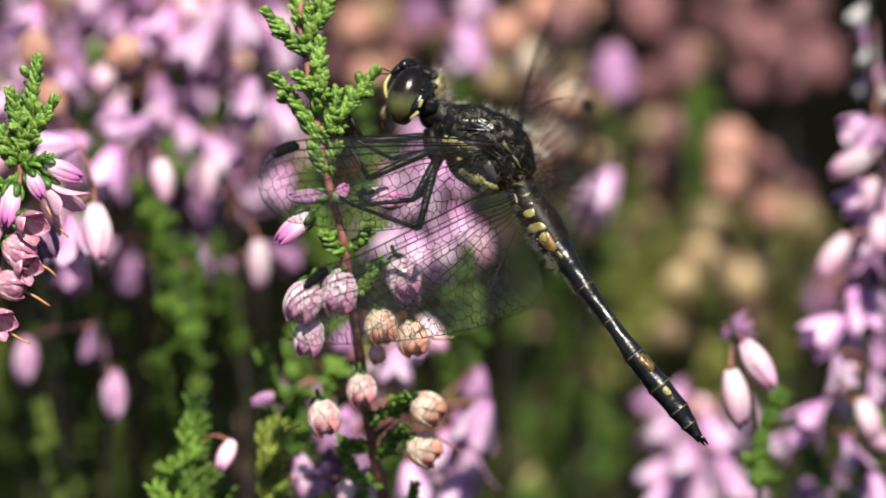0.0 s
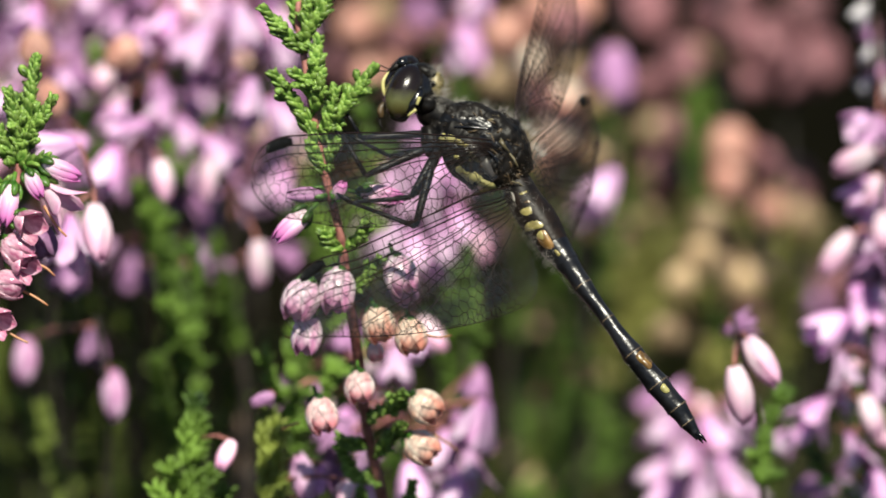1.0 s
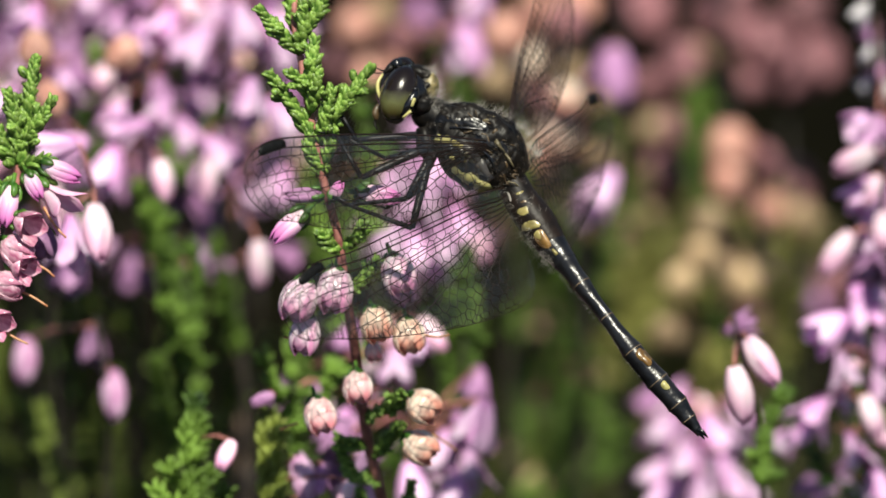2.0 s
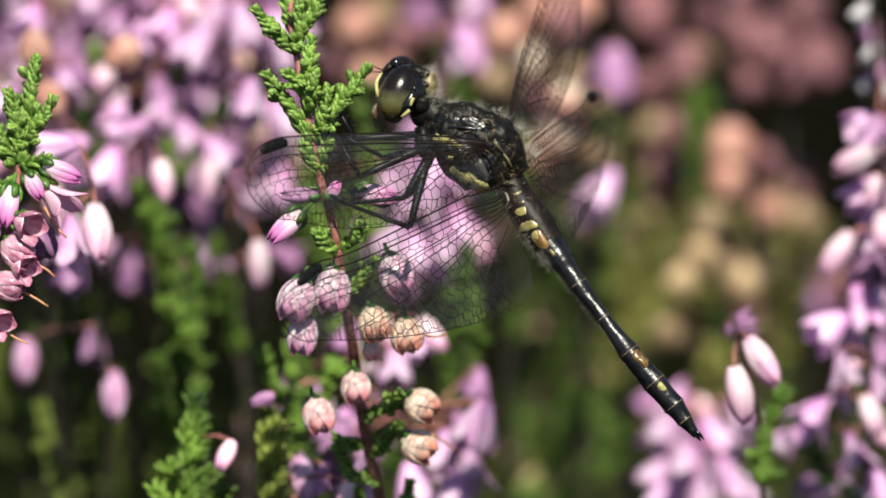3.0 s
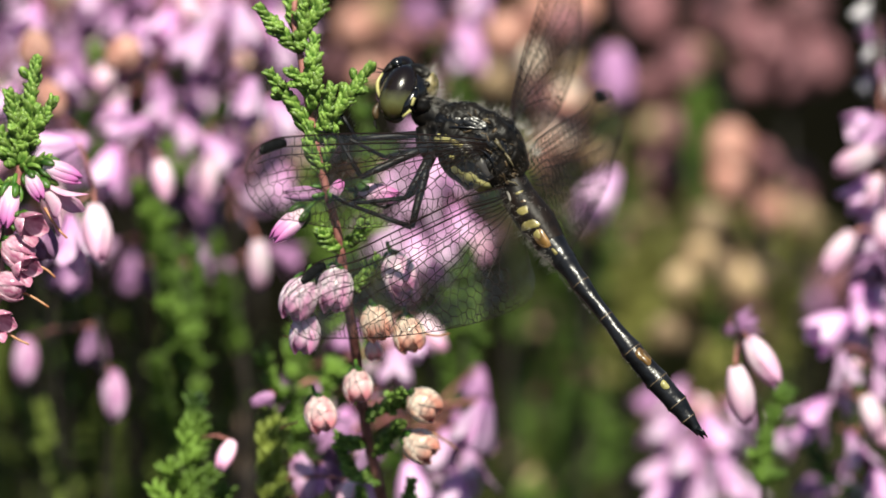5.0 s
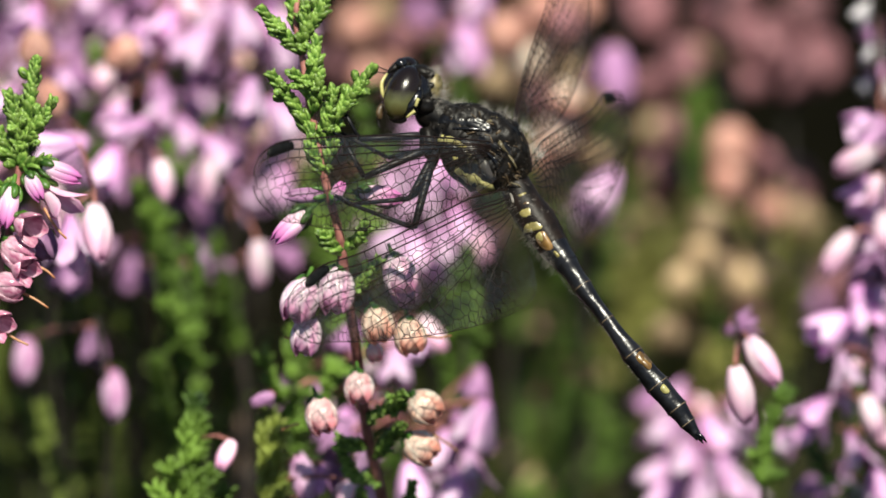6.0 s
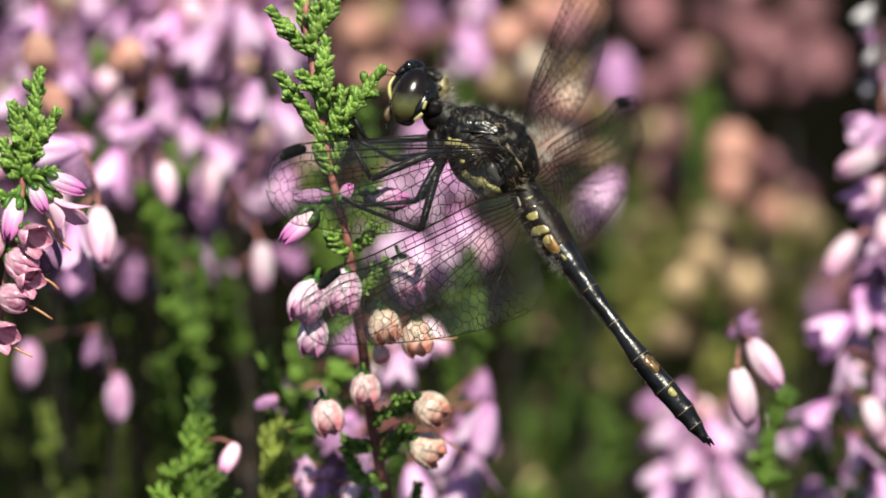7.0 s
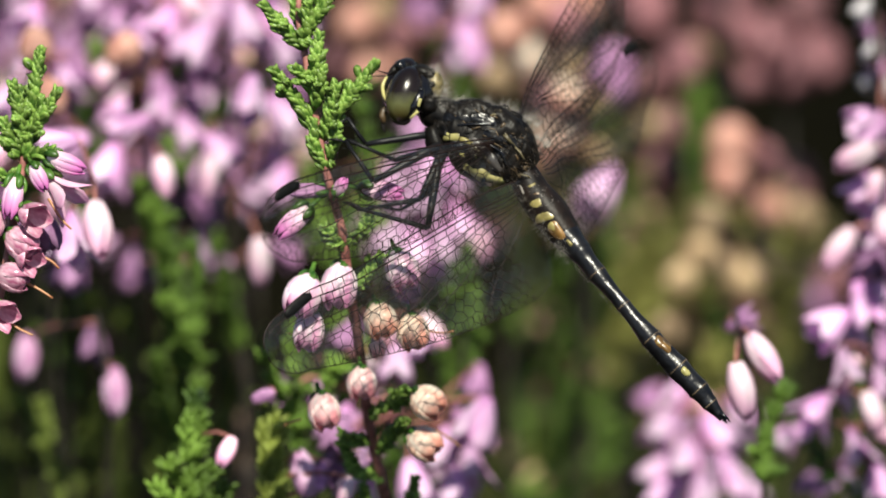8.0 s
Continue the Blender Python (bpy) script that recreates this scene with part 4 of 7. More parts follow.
# mauve heather farther back, seen between the nearer spikes
for path in ([(-31.52, 22.75, -117.5), (-31.06, 16.39, -117.5), (-30.64, 6.41, -118.05)], [(-26.3, 22.96, -123), (-26.07, 16.54, -123), (-25.86, 6.47, -123.55)], [(-20.62, 22.75, -117.5), (-20.39, 15.49, -117.5), (-20.41, 5.5, -118.05)], [(-15.76, 22.96, -123), (-15.76, 15.62, -123), (-15.32, 5.09, -123.55)], [(-34.39, 17.38, -120.25), (-34.39, 10.99, -120.25), (-34, 0.96, -121.35)]):
    foot = Vector(path[2])
    swaying_far.append(spike("crowded heather spike with mauve and dusky pink bells", path, [("V", foot + Vector((1, 0, 2)), 270, 3.4), ("M", foot + Vector((-2, 3, 2)), 250, 3.4)], [], crowd=26, mix="VMVPMDLO"))

BUSHES = []


def bush_variants():
    """Three green heather bushes, a metre high, to be scaled."""
    made = []
    for seed in (1, 2, 3):
        rng = random.Random(seed)
        twigs = []
        for _ in range(13):
            a, lean = rng.uniform(0, 6.28), rng.uniform(0.05, 0.4)
            top = Vector((math.cos(a) * lean * 150, math.sin(a) * lean * 150, 150 * rng.uniform(0.6, 1.0)))
            foot = Vector((top.x * 0.1, top.y * 0.1, 25))
            twigs.append([foot, foot.lerp(top, 0.5) + Vector((rng.gauss(0, 5), rng.gauss(0, 5), 0)), top])
        made.append((foliage(twigs, 2.6, 1.7, rng).mesh("foliage", LEAF_SHADED, Matrix.Scale(1 / 150, 4)),
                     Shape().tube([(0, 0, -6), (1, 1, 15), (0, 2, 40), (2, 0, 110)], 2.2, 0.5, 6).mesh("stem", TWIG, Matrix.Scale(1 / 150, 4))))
    return made


def bush(top, variant, turn):
    """A low green heather bush with its top at the place given."""
    if not BUSHES:
        BUSHES.extend(bush_variants())
    tip = STAND @ (Vector(top) * 0.001)
    ob = new("heather_bush")
    ob.matrix_basis = Matrix.Translation((tip.x, tip.y, 0)) @ Matrix.Rotation(turn, 4, "Z")
    ob.empty_display_size = 0.01
    tagged(ob, "low dense heather bush in a shade-darkened green on peaty soil", "heather", "background bushes")
    size = Matrix.Diagonal((max(tip.z, 0.08) * 0.55, max(tip.z, 0.08) * 0.55, max(tip.z, 0.03), 1))
    tagged(piece("foliage", BUSHES[variant][0], ob, size), kind="stuff")
    piece("stem", BUSHES[variant][1], ob, size)


for number, top in enumerate(((18.92, -3.05, -202.75), (13.32, -8.96, -180.75), (24.2, 13.18, -213.75), (15.57, -15.22, -169.75), (31.84, -8.22, -202.75), (25.59, -15.14, -125.75), (-31.0, -9.5, -120.0), (-25.5, -5.0, -140.0), (-18.5, -7.5, -125.0), (-11.5, -4.5, -140.0))):
    bush(top, number % 3, number * 1.3)

# ---- dragonfly and its sprig ----


def heather_sprig():
    """The sprig on which the insect sits."""
    ob = thing("heather_sprig", (-3.01, -44.23, -18.9), "green-tipped heather sprig with pink buds and faded rosy bells", "heather", "heather sprigs")
    line = [(-3.01, -44.23, -18.9), (-3.21, -28.97, -18.9), (-3.58, -19.75, -17.55), (-4.24, -15.84, -14.16), (-5.03, -11.98, -10.78), (-5.55, -7.42, -6.72), (-6.21, -2.92, -2.4), (-6.63, 0.41, -1.01), (-7.14, 2.61, -0.08), (-7.78, 5.17, 1), (-8.51, 8.84, 1), (-9.03, 12.15, 1), (-9.48, 14.73, 0.5), (-9.34, 18.42, 0)]
    part("stem", Shape().tube(bend(line, 6), 0.42, 0.20, 8), STEM, ob, "reddish-brown woody stem")
    for points in ([(-9.1, 12.7, 1), (-10.23, 13.79, 1.5), (-11.5, 15.24, 2)], [(-8.95, 13.98, 1), (-8.14, 15.07, 1.4), (-7.55, 16.35, 1.4)], [(-9.34, 14.01, 0), (-9.63, 15.48, 0), (-9.86, 17.32, 0)],
                   [(-8.66, 7.56, 1), (-9.6, 9.2, 1.6), (-10.87, 11.02, 2.2)], [(-8.37, 9.58, 1), (-8.94, 10.66, 2), (-9.58, 11.3, 2.6)], [(-8.04, 7.19, 1), (-6.19, 9.56, 1.8), (-4.72, 11.46, 2)],
                   [(-7.85, 6.83, 1), (-7.4, 8.64, 2.2), (-7.1, 10.1, 2.6)], [(-8.75, 10.6, 1.5), (-8.35, 11.8, 1.9), (-8.2, 13.2, 2)], [(-9.15, 13.2, 0.9), (-8.85, 14.4, 1.3), (-8.85, 15.6, 1.3)],
                   [(-8.4, 8.9, 1.5), (-8.2, 9.9, 1.9), (-8.0, 11.0, 2)]):
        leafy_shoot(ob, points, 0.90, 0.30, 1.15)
    for points in ([(-7.67, 4.81, 0.85), (-8.36, 6.27, 1.4), (-8.51, 7.92, 1.4)], [(-7.49, 5.54, 1), (-7.11, 6.82, 1.4), (-7.04, 7.92, 1.4)], [(-6.49, -0.33, -1.32), (-7.32, 0.33, -0.44), (-7.8, 0.96, 0.02)], [(-6.49, 0.04, -1.16), (-5.6, 0.59, -0.73), (-5.11, 1.51, -0.34)],
                   [(-4.86, -13.14, -11.8), (-6.09, -12.96, -10.86), (-6.83, -12.57, -10.12)], [(-4.67, -13.91, -12.47), (-3.34, -12.42, -10.19), (-2.68, -11.69, -6.41)], [(-4.31, -15.46, -13.83), (-5.73, -15.12, -12.76), (-6.69, -13.49, -10.94)], [(-5.1, -11.22, -10.11), (-3.59, -10.51, -8.5), (-2.68, -9.7, -5.22)],
                   [(-6.06, -2.92, -2.4), (-4.95, -1.81, -1.93), (-4.28, -0.89, -1.55)], [(-3.58, -19.75, -17.55), (-2.42, -17.39, -15.12), (-2.04, -15.83, -13.56)], [(-3.58, -19.36, -17.21), (-5.08, -17.39, -15.12), (-5.44, -16.21, -13.9)]):
        leafy_shoot(ob, points, 0.80, 0.34, 1.15)
    # buds and bells: kind, material, foot, heading, lean, length, width
    upper_bells = (
            ("bud", PINK, (-8.88, 2.31, 0.8), 222, 0.25, 2.9, 0.95), ("bud", PINK, (-5.29, 3.64, 0.35), 352, 0.2, 2.8, 0.95), ("bud", MAUVE, (-7.79, 3.53, 0.3), 182, 0.2, 2.5, 0.8), ("bud", PINK, (-7.04, 3.26, 1.2), 60, 0.5, 1.4, 1.2),
            ("round", GLASSY, (-6.79, -1.37, -1.75), 265, 0.4, 3.10, 0.85), ("round", GLASSY, (-8.82, -2.1, -1.56), 250, 0.4, 2.99, 0.9), ("round", GLASSY, (-8.72, -4.4, -2.52), 262, 0.3, 2.76, 0.8), ("round", GLASSY, (-3.21, -0.52, -2.39), 290, 0.3, 2.76, 0.9))
    lower_bells = (
            ("round", MAUVE, (-3.11, -1.82, -3.93), 300, 0.2, 2.2, 0.9), ("round", PEACH, (-4.51, -3.96, -2.83), 285, 0.4, 2.4, 1.0), ("round", PEACH, (-2.29, -4.7, -3.29), 280, 0.4, 2.4, 1.0), ("round", ROSE, (-4.61, -6.29, -5.71), 285, 0.4, 1.3, 1.0),
            ("round", ROSE, (-5.56, -8.12, -4.4), 275, 0.3, 2.2, 1.0), ("round", ROSE, (-8.25, -9.93, -5.52), 285, 0.4, 2.5, 0.95), ("round", PEACH, (-2.08, -9.73, -4.85), 325, 0.15, 2.4, 1.05), ("round", PEACH, (-2.31, -12.47, -6.32), 325, 0.15, 2.4, 1.05))
    lower_bells = tuple((kind, mat, Vector(at) - Vector((0, 0, 0.8)), heading, lean, size, wide) for kind, mat, at, heading, lean, size, wide in lower_bells)
    for kind, mat, at, heading, lean, size, wide in upper_bells + lower_bells:
        split_flower(ob, kind, mat, Vector(at), flat(heading, lean), size, wide)
    for points in ([(-1.81, -5.44, -2.96), (-0.33, -5.81, -3.3), (0.59, -5.66, -3.17)], [(-9.51, -11.57, -8.94), (-10.17, -11.75, -8.61), (-10.63, -12.01, -8.85)], [(-9.21, -5.51, -3.03), (-9.48, -5.89, -3.37), (-10.33, -5.81, -3.3)], [(-0.53, -12.34, -10.12), (0.6, -13.11, -10.8), (1.05, -13.5, -11.13)]):
        part("style", Shape().tube(bend(points, 4), 0.09, 0.06, 5), STYLE, ob, "thin orange-brown style")
    return ob


def side_sprig():
    """The second sharp sprig, with fresh buds above withered bells."""
    ob = thing("heather_sprig", (-33.24, -31.59, 0), "heather sprig with a green tip, pink buds and withered rosy bells", "heather", "heather sprigs")
    line = [(-33.24, -31.59, 0), (-31.77, -16.88, 0), (-30.12, -7.69, 0), (-28.65, -1.43, 0), (-27.91, 3.35, 0), (-27.51, 5.55, 0), (-26.99, 8.49, 0), (-26.62, 11.44, 0)]
    part("stem", Shape().tube(bend(line, 6), 0.42, 0.16, 8), STEM, ob, "reddish-brown woody stem")
    for points in ([(-27.51, 5.37, 0), (-27.04, 8.49, 0.5), (-26.52, 11.98, 0.5)], [(-27.58, 5.92, 0), (-27.76, 7.75, 0.8), (-28.18, 9.76, 1)], [(-27.2, 6.84, 0.3), (-26.39, 7.93, 1), (-25.53, 9.21, 1.2)], [(-27.73, 5.55, 0), (-28.43, 6.65, 0.5), (-28.8, 7.57, 0.6)],
                   [(-27.31, 6.29, -0.5), (-27.47, 8.14, -0.6), (-27.77, 9.24, -0.8)]):
        leafy_shoot(ob, points, 0.90, 0.30, 1.15)
    for points in ([(-27.51, 5.18, 0), (-26.66, 5.47, 0.6), (-25.92, 5.73, 0.8)], [(-28.09, 3.35, 0), (-28.61, 3.89, 0.6), (-28.97, 4.26, 0.8)]):
        leafy_shoot(ob, points, 0.9, 0.6, 1.0)
    for kind, mat, at, heading, lean, size, wide in (
            ("bud", PINK, (-25.91, 5.39, 1), 338, 0.2, 2.7, 0.95), ("bud", PINK, (-26.91, 4.73, 1.5), 298, 0.4, 2.0, 1.1), ("bud", PINK, (-27.94, 3.89, 1.5), 258, 0.3, 2.8, 0.95), ("open", PALE, (-26.2, 4.1, 1), 318, 0.3, 3.1, 1.0),
            ("bell", WINE, (-27.64, 1.87, 1.5), 330, 1.1, 2.3, 1.2), ("round", WINE, (-28.39, 0.4, 1.2), 320, 0.5, 2.4, 1.0), ("bell", WINE, (-28.04, -0.77, 1), 330, 0.9, 2.2, 1.15), ("round", WINE, (-29.14, -2.17, 1), 340, 0.5, 2.3, 0.9),
            ("round", WINE, (-29.32, 1.87, 1), 250, 0.5, 2.3, 0.9), ("bell", WINE, (-29.69, -4.37, 1), 330, 0.9, 2.2, 1.15), ("round", MAUVE, (-26.65, 1.51, -0.5), 290, 0.1, 2.6, 0.9)):
        split_flower(ob, kind, mat, Vector(at), flat(heading, lean), size, wide)
    for points in ([(-25.88, 2.6, 1.5), (-25.05, 1.32, 2), (-24.39, 0.62, 2)], [(-26.56, -1.06, 1.2), (-25.74, -1.43, 1.5), (-25.19, -1.94, 1.5)], [(-27.67, -2.72, 1), (-26.55, -3.26, 1.3), (-25.63, -3.85, 1.4)], [(-28.59, -5.28, 1), (-27.84, -5.83, 1.2), (-26.93, -6.27, 1.2)]):
        part("style", Shape().tube(bend(points, 4), 0.10, 0.07, 5), STYLE, ob, "thin orange-brown style")
    return ob


# ---- dragonfly ----
def bulge(line, wide, deep, x, y, boxy=1.0):
    """Height of the near surface of a lofted body over the point x, y of the stand's plane."""
    best = None
    p = Vector((x, y, 0))
    for i in range(len(line) - 1):
        a, b = Vector(line[i]), Vector(line[i + 1])
        ab = Vector((b.x - a.x, b.y - a.y, 0))
        u = max(0.0, min(1.0, (p - Vector((a.x, a.y, 0))).dot(ab) / max(ab.length_squared, 1e-9)))
        c = a.lerp(b, u)
        d = math.hypot(x - c.x, y - c.y)
        if best is None or d < best[0]:
            w, h = wide[i] + (wide[i + 1] - wide[i]) * u, deep[i] + (deep[i + 1] - deep[i]) * u
            best = (d, c.z + h * max(0.0, 1 - (d / w) ** (2 / boxy)) ** (boxy / 2))
    return best[1]


def patch(body, centre, long, short, heading, lift=0.03, rings=4, segs=16, boxy=1.0):
    """A slightly raised oval mark that follows the near surface of a body."""
    s = Shape()
    a = radians(heading)
    for r in range(rings + 1):
        f = r / rings
        for k in range(segs):
            q = 2 * math.pi * k / segs
            wob = 1 + 0.10 * math.sin(3 * q + heading)
            cq, sq = math.copysign(abs(math.cos(q)) ** 0.7, math.cos(q)), math.copysign(abs(math.sin(q)) ** 0.7, math.sin(q))
            u, v = long * f * wob * cq, short * f * wob * sq
            x, y = centre[0] + u * math.cos(a) - v * math.sin(a), centre[1] + u * math.sin(a) + v * math.cos(a)
            s.verts.append(Vector((x, y, bulge(*body, x, y, boxy) + lift * (1 - f ** 3) - 0.01)))
    for r in range(rings):
        for k in range(segs):
            j = (k + 1) % segs
            s.faces.append((r * segs + k, (r + 1) * segs + k, (r + 1) * segs + j, r * segs + j))
    return s


def fuzz(line, wide, deep, count, length, seed, towards):
    """Fine hairs that stand off a lofted body on the side towards the given direction."""
    rng = random.Random(seed)
    s = Shape()
    for _ in range(count):
        i = rng.randrange(len(line) - 1)
        u = rng.random()
        c = Vector(line[i]).lerp(Vector(line[i + 1]), u)
        t = unit(Vector(line[i + 1]) - Vector(line[i]))
        side = unit(Vector((0, 0, 1)) - t * t.z)
        b = t.cross(side)
        q = rng.uniform(0, 2 * math.pi)
        out = side * math.cos(q) + b * math.sin(q)
        if out.dot(Vector(towards)) < 0.5:
            continue
        p = c + side * (deep[i] * math.cos(q)) + b * (wide[i] * math.sin(q))
        tip = p + (out + Vector((rng.gauss(0, 0.4), rng.gauss(0, 0.4), rng.gauss(0, 0.4)))) * length * rng.uniform(0.6, 1.3)
        across = unit((tip - p).cross(Vector((rng.gauss(0, 1), rng.gauss(0, 1), rng.gauss(0, 1))))) * 0.007
        other = unit((tip - p).cross(across)) * 0.007
        a = len(s.verts)
        s.verts += [p - across, p + across, p + other, tip]
        s.faces += [(a, a + 1, a + 3), (a + 1, a + 2, a + 3), (a + 2, a, a + 3)]
    return s


def rugged(shape, depth):
    """Presses folds and dents into a shape."""
    for v in shape.verts:
        n = noise.noise(Vector((v.x * 0.9, v.y * 0.9, v.z * 0.6))) + 0.5 * noise.noise(Vector((v.x * 2.6 + v.y * 1.4, v.y * 2.2 - v.x, v.z * 2.0)))
        n += 0.35 * noise.noise(Vector((v.x * 5 + v.y * 3, v.y * 8 - v.x * 4, v.z * 5)))
        v.z += depth * n
        v.y += depth * 0.6 * n
    return shape


def planform(hind, length):
    """Front and rear edge of a wing, as functions of the distance from its root; both close in a blunt round tip."""
    apex, cap = (0.85, 2.3) if hind else (1.2, 3.6)

    def fore(s):
        if hind:
            return -0.6 * min(1.0, max(0.0, s) / 3.5) - 0.45 * math.exp(-((s - 17.3) / 2.0) ** 2)
        return 0.9 - 0.2 * s + 0.0052 * s * s

    def aft(s):
        if hind:
            lobe = (1 - (1 - min(1.0, max(0.0, s + 0.4) / 2.6)) ** 3) ** 0.34
            return lobe * (7.5 - 0.0443 * max(0.0, s - 2.5) ** 1.6)
        return 5.35 - 0.092 * max(0.0, 9.5 - s) ** 1.5 - 0.028 * max(0.0, s - 11) ** 1.9

    def closed(edge):
        def at(s):
            if s <= length - cap:
                return edge(s)
            u = min(1.0, (s - length + cap) / cap)
            return apex + (edge(length - cap) - apex) * math.sqrt(1 - u * u)
        return at
    return closed(fore), closed(aft)


def wing_film(hind, length):
    front, rear = planform(hind, length)
    s = Shape()
    rows, cols = 54, 12
    start = -0.38 if hind else 0.0
    for i in range(rows + 1):
        f = 0.5 - 0.5 * math.cos(math.pi * i / rows)
        x = start + (length - start) * f
        a, b = front(x), rear(x)
        for k in range(cols + 1):
            c = a + (b - a) * k / cols
            s.verts.append(Vector((x, c, 0.10 * math.sin(c * 2.2) + 0.12 * math.sin(x * 0.3))))
    for i in range(rows):
        for k in range(cols):
            a = i * (cols + 1) + k
            s.faces.append((a, a + cols + 1, a + cols + 2, a + 1))
    return s


def wing_veins(hind, length, seed):
    """Long veins that fan out from the root, cross veins between them and a mesh of small cells towards the rear edge."""
    rng = random.Random(seed)
    front, rear = planform(hind, length)
    s = Shape()

    def spot(x, c):
        return Vector((x, c, 0.10 * math.sin(c * 2.2) + 0.12 * math.sin(x * 0.3)))

    def rod(p, q, r):
        s.loft([p, q], [r, r], [r, r], 4, side=(0.1, 0.2, 1), caps=False)

    def inside(x, c):
        return 0.05 < x < length * 0.998 and front(x) <= c <= rear(x)

    def run(share, x0, x1, r0, r1, wave=0.0):
        """A long vein at a share of the chord that drifts rearwards from root to tip."""
        last = None
        for i in range(31):
            x = x0 + (x1 - x0) * math.sin(math.pi / 2 * i / 30)
            f = share(x / length)
            p = spot(x, front(x) + (rear(x) - front(x)) * f + wave * math.sin(x * 1.3))
            if last is not None:
                rod(last, p, r0 + (r1 - r0) * i / 30)
            last = p

    tip = length * 0.999
    run(lambda f: 0.0, 0.0, tip, 0.062, 0.046)
    run(lambda f: 1.0, -0.35 if hind else 0.3, tip, 0.024, 0.042)
    run(lambda f: 0.055 + 0.02 * (1 - f), 0.2, tip * 0.52, 0.040, 0.034)
    run(lambda f: 0.10 + 0.015 * f, 0.2, tip * 0.965, 0.058, 0.044)
    run(lambda f: 0.13 + 0.10 * f, 0.3, tip * 0.95, 0.040, 0.036)
    run(lambda f: 0.16 + 0.30 * f ** 1.2, 0.5, tip * 0.93, 0.040, 0.030, 0.03)
    run(lambda f: 0.17 + 0.42 * f ** 1.35, 5.0, tip * 0.90, 0.034, 0.028, 0.03)
    run(lambda f: 0.20 + 0.62 * f ** 1.5, 0.5, tip * 0.86, 0.040, 0.030, 0.05)
    run(lambda f: 0.22 + 0.95 * f ** 1.3, 0.5, tip * 0.76, 0.040, 0.030, 0.06)
    run(lambda f: 0.24 + (1.15 if hind else 1.35) * f ** 1.35, 4.0, tip * (0.64 if hind else 0.58), 0.034, 0.028, 0.05)
    run(lambda f: 0.26 + (1.6 if hind else 2.0) * f ** 1.4, 0.5, tip * (0.56 if hind else 0.48), 0.038, 0.028, 0.06)
    if hind:
        run(lambda f: 0.34 + 3.4 * f ** 1.4, 0.5, tip * 0.30, 0.034, 0.028)
    # narrow cells along the rear edge
    x = length * 0.2
    while x < length * 0.97:
        a, b = front(x), rear(x)
        rod(spot(x, b), spot(x - 0.10, b - min(0.8, 0.2 * (b - a))), 0.021)
        x += rng.uniform(0.36, 0.50)
    # cross veins of the front field
    x = 0.8
    while x < length * 0.96:
        a, b = front(x), rear(x)
        f = x / length
        rod(spot(x, a), spot(x + 0.12, a + (b - a) * (0.10 + 0.015 * f)), 0.030)
        rod(spot(x + 0.3, a + (b - a) * 0.10), spot(x + 0.5, a + (b - a) * (0.13 + 0.10 * f)), 0.029)
        x += rng.uniform(0.75, 1.05)
    # cells: an uneven honeycomb, finer towards the rear edge
    wide, tall = 0.80, 0.66
    corners, edges = {}, set()

    def corner(x, y):
        key = (round(x * 40), round(y * 40))
        if key not in corners:
            corners[key] = (x + rng.gauss(0, 0.07), y + rng.gauss(0, 0.07))
        return key
    for j in range(-4, 19):
        for i in range(-2, 33):
            cx, cy = (i + 0.5 * (j % 2)) * wide, j * tall
            ring = [corner(cx + dx * wide, cy + dy * tall) for dx, dy in ((0, 0.6667), (0.5, 0.3333), (0.5, -0.3333), (0, -0.6667), (-0.5, -0.3333), (-0.5, 0.3333))]
            for a, b in zip(ring, ring[1:] + ring[:1]):
                edges.add((min(a, b), max(a, b)))

    def laid(key):
        x, c = corners[key]
        full = 7.4 if hind else 5.35
        c = c if c < 1 else 1 + (full - 1) * (1 - (1 - min(1.15, (c - 1) / (full - 1))) ** 1.25) if c < full else c
        return x, c

    def fits(x, c):
        return x > 2.2 and inside(x, c) and c > front(x) + (rear(x) - front(x)) * (0.13 + 0.10 * x / length)
    for a, b in sorted(edges):
        p, q = laid(a), laid(b)
        if fits(*p) or fits(*q):
            if not fits(*p):
                p, q = q, p
            if not fits(*q):
                share = 1.0
                while share > 0.1 and not fits(p[0] + (q[0] - p[0]) * share, p[1] + (q[1] - p[1]) * share):
                    share -= 0.15
                q = (p[0] + (q[0] - p[0]) * share, p[1] + (q[1] - p[1]) * share)
            rod(spot(*p), spot(*q), 0.022 + 0.008 * (1 - p[0] / length))
    return s


def wing_spot(hind, length):
    """The dark cell near the wing tip."""
    front, _ = planform(hind, length)
    x0, x1 = (17.0, 19.35) if hind else (17.75, 20.0)
    s = Shape()
    path = [(x0 + (x1 - x0) * i / 6, front(x0 + (x1 - x0) * i / 6) + 0.36, 0.0) for i in range(7)]
    path = [(x, c, 0.10 * math.sin(c * 2.2) + 0.12 * math.sin(x * 0.3)) for x, c, _ in path]
    s.loft(path, [0.22, 0.33, 0.36, 0.36, 0.36, 0.33, 0.20], [0.09] * 7, 8)
    return s


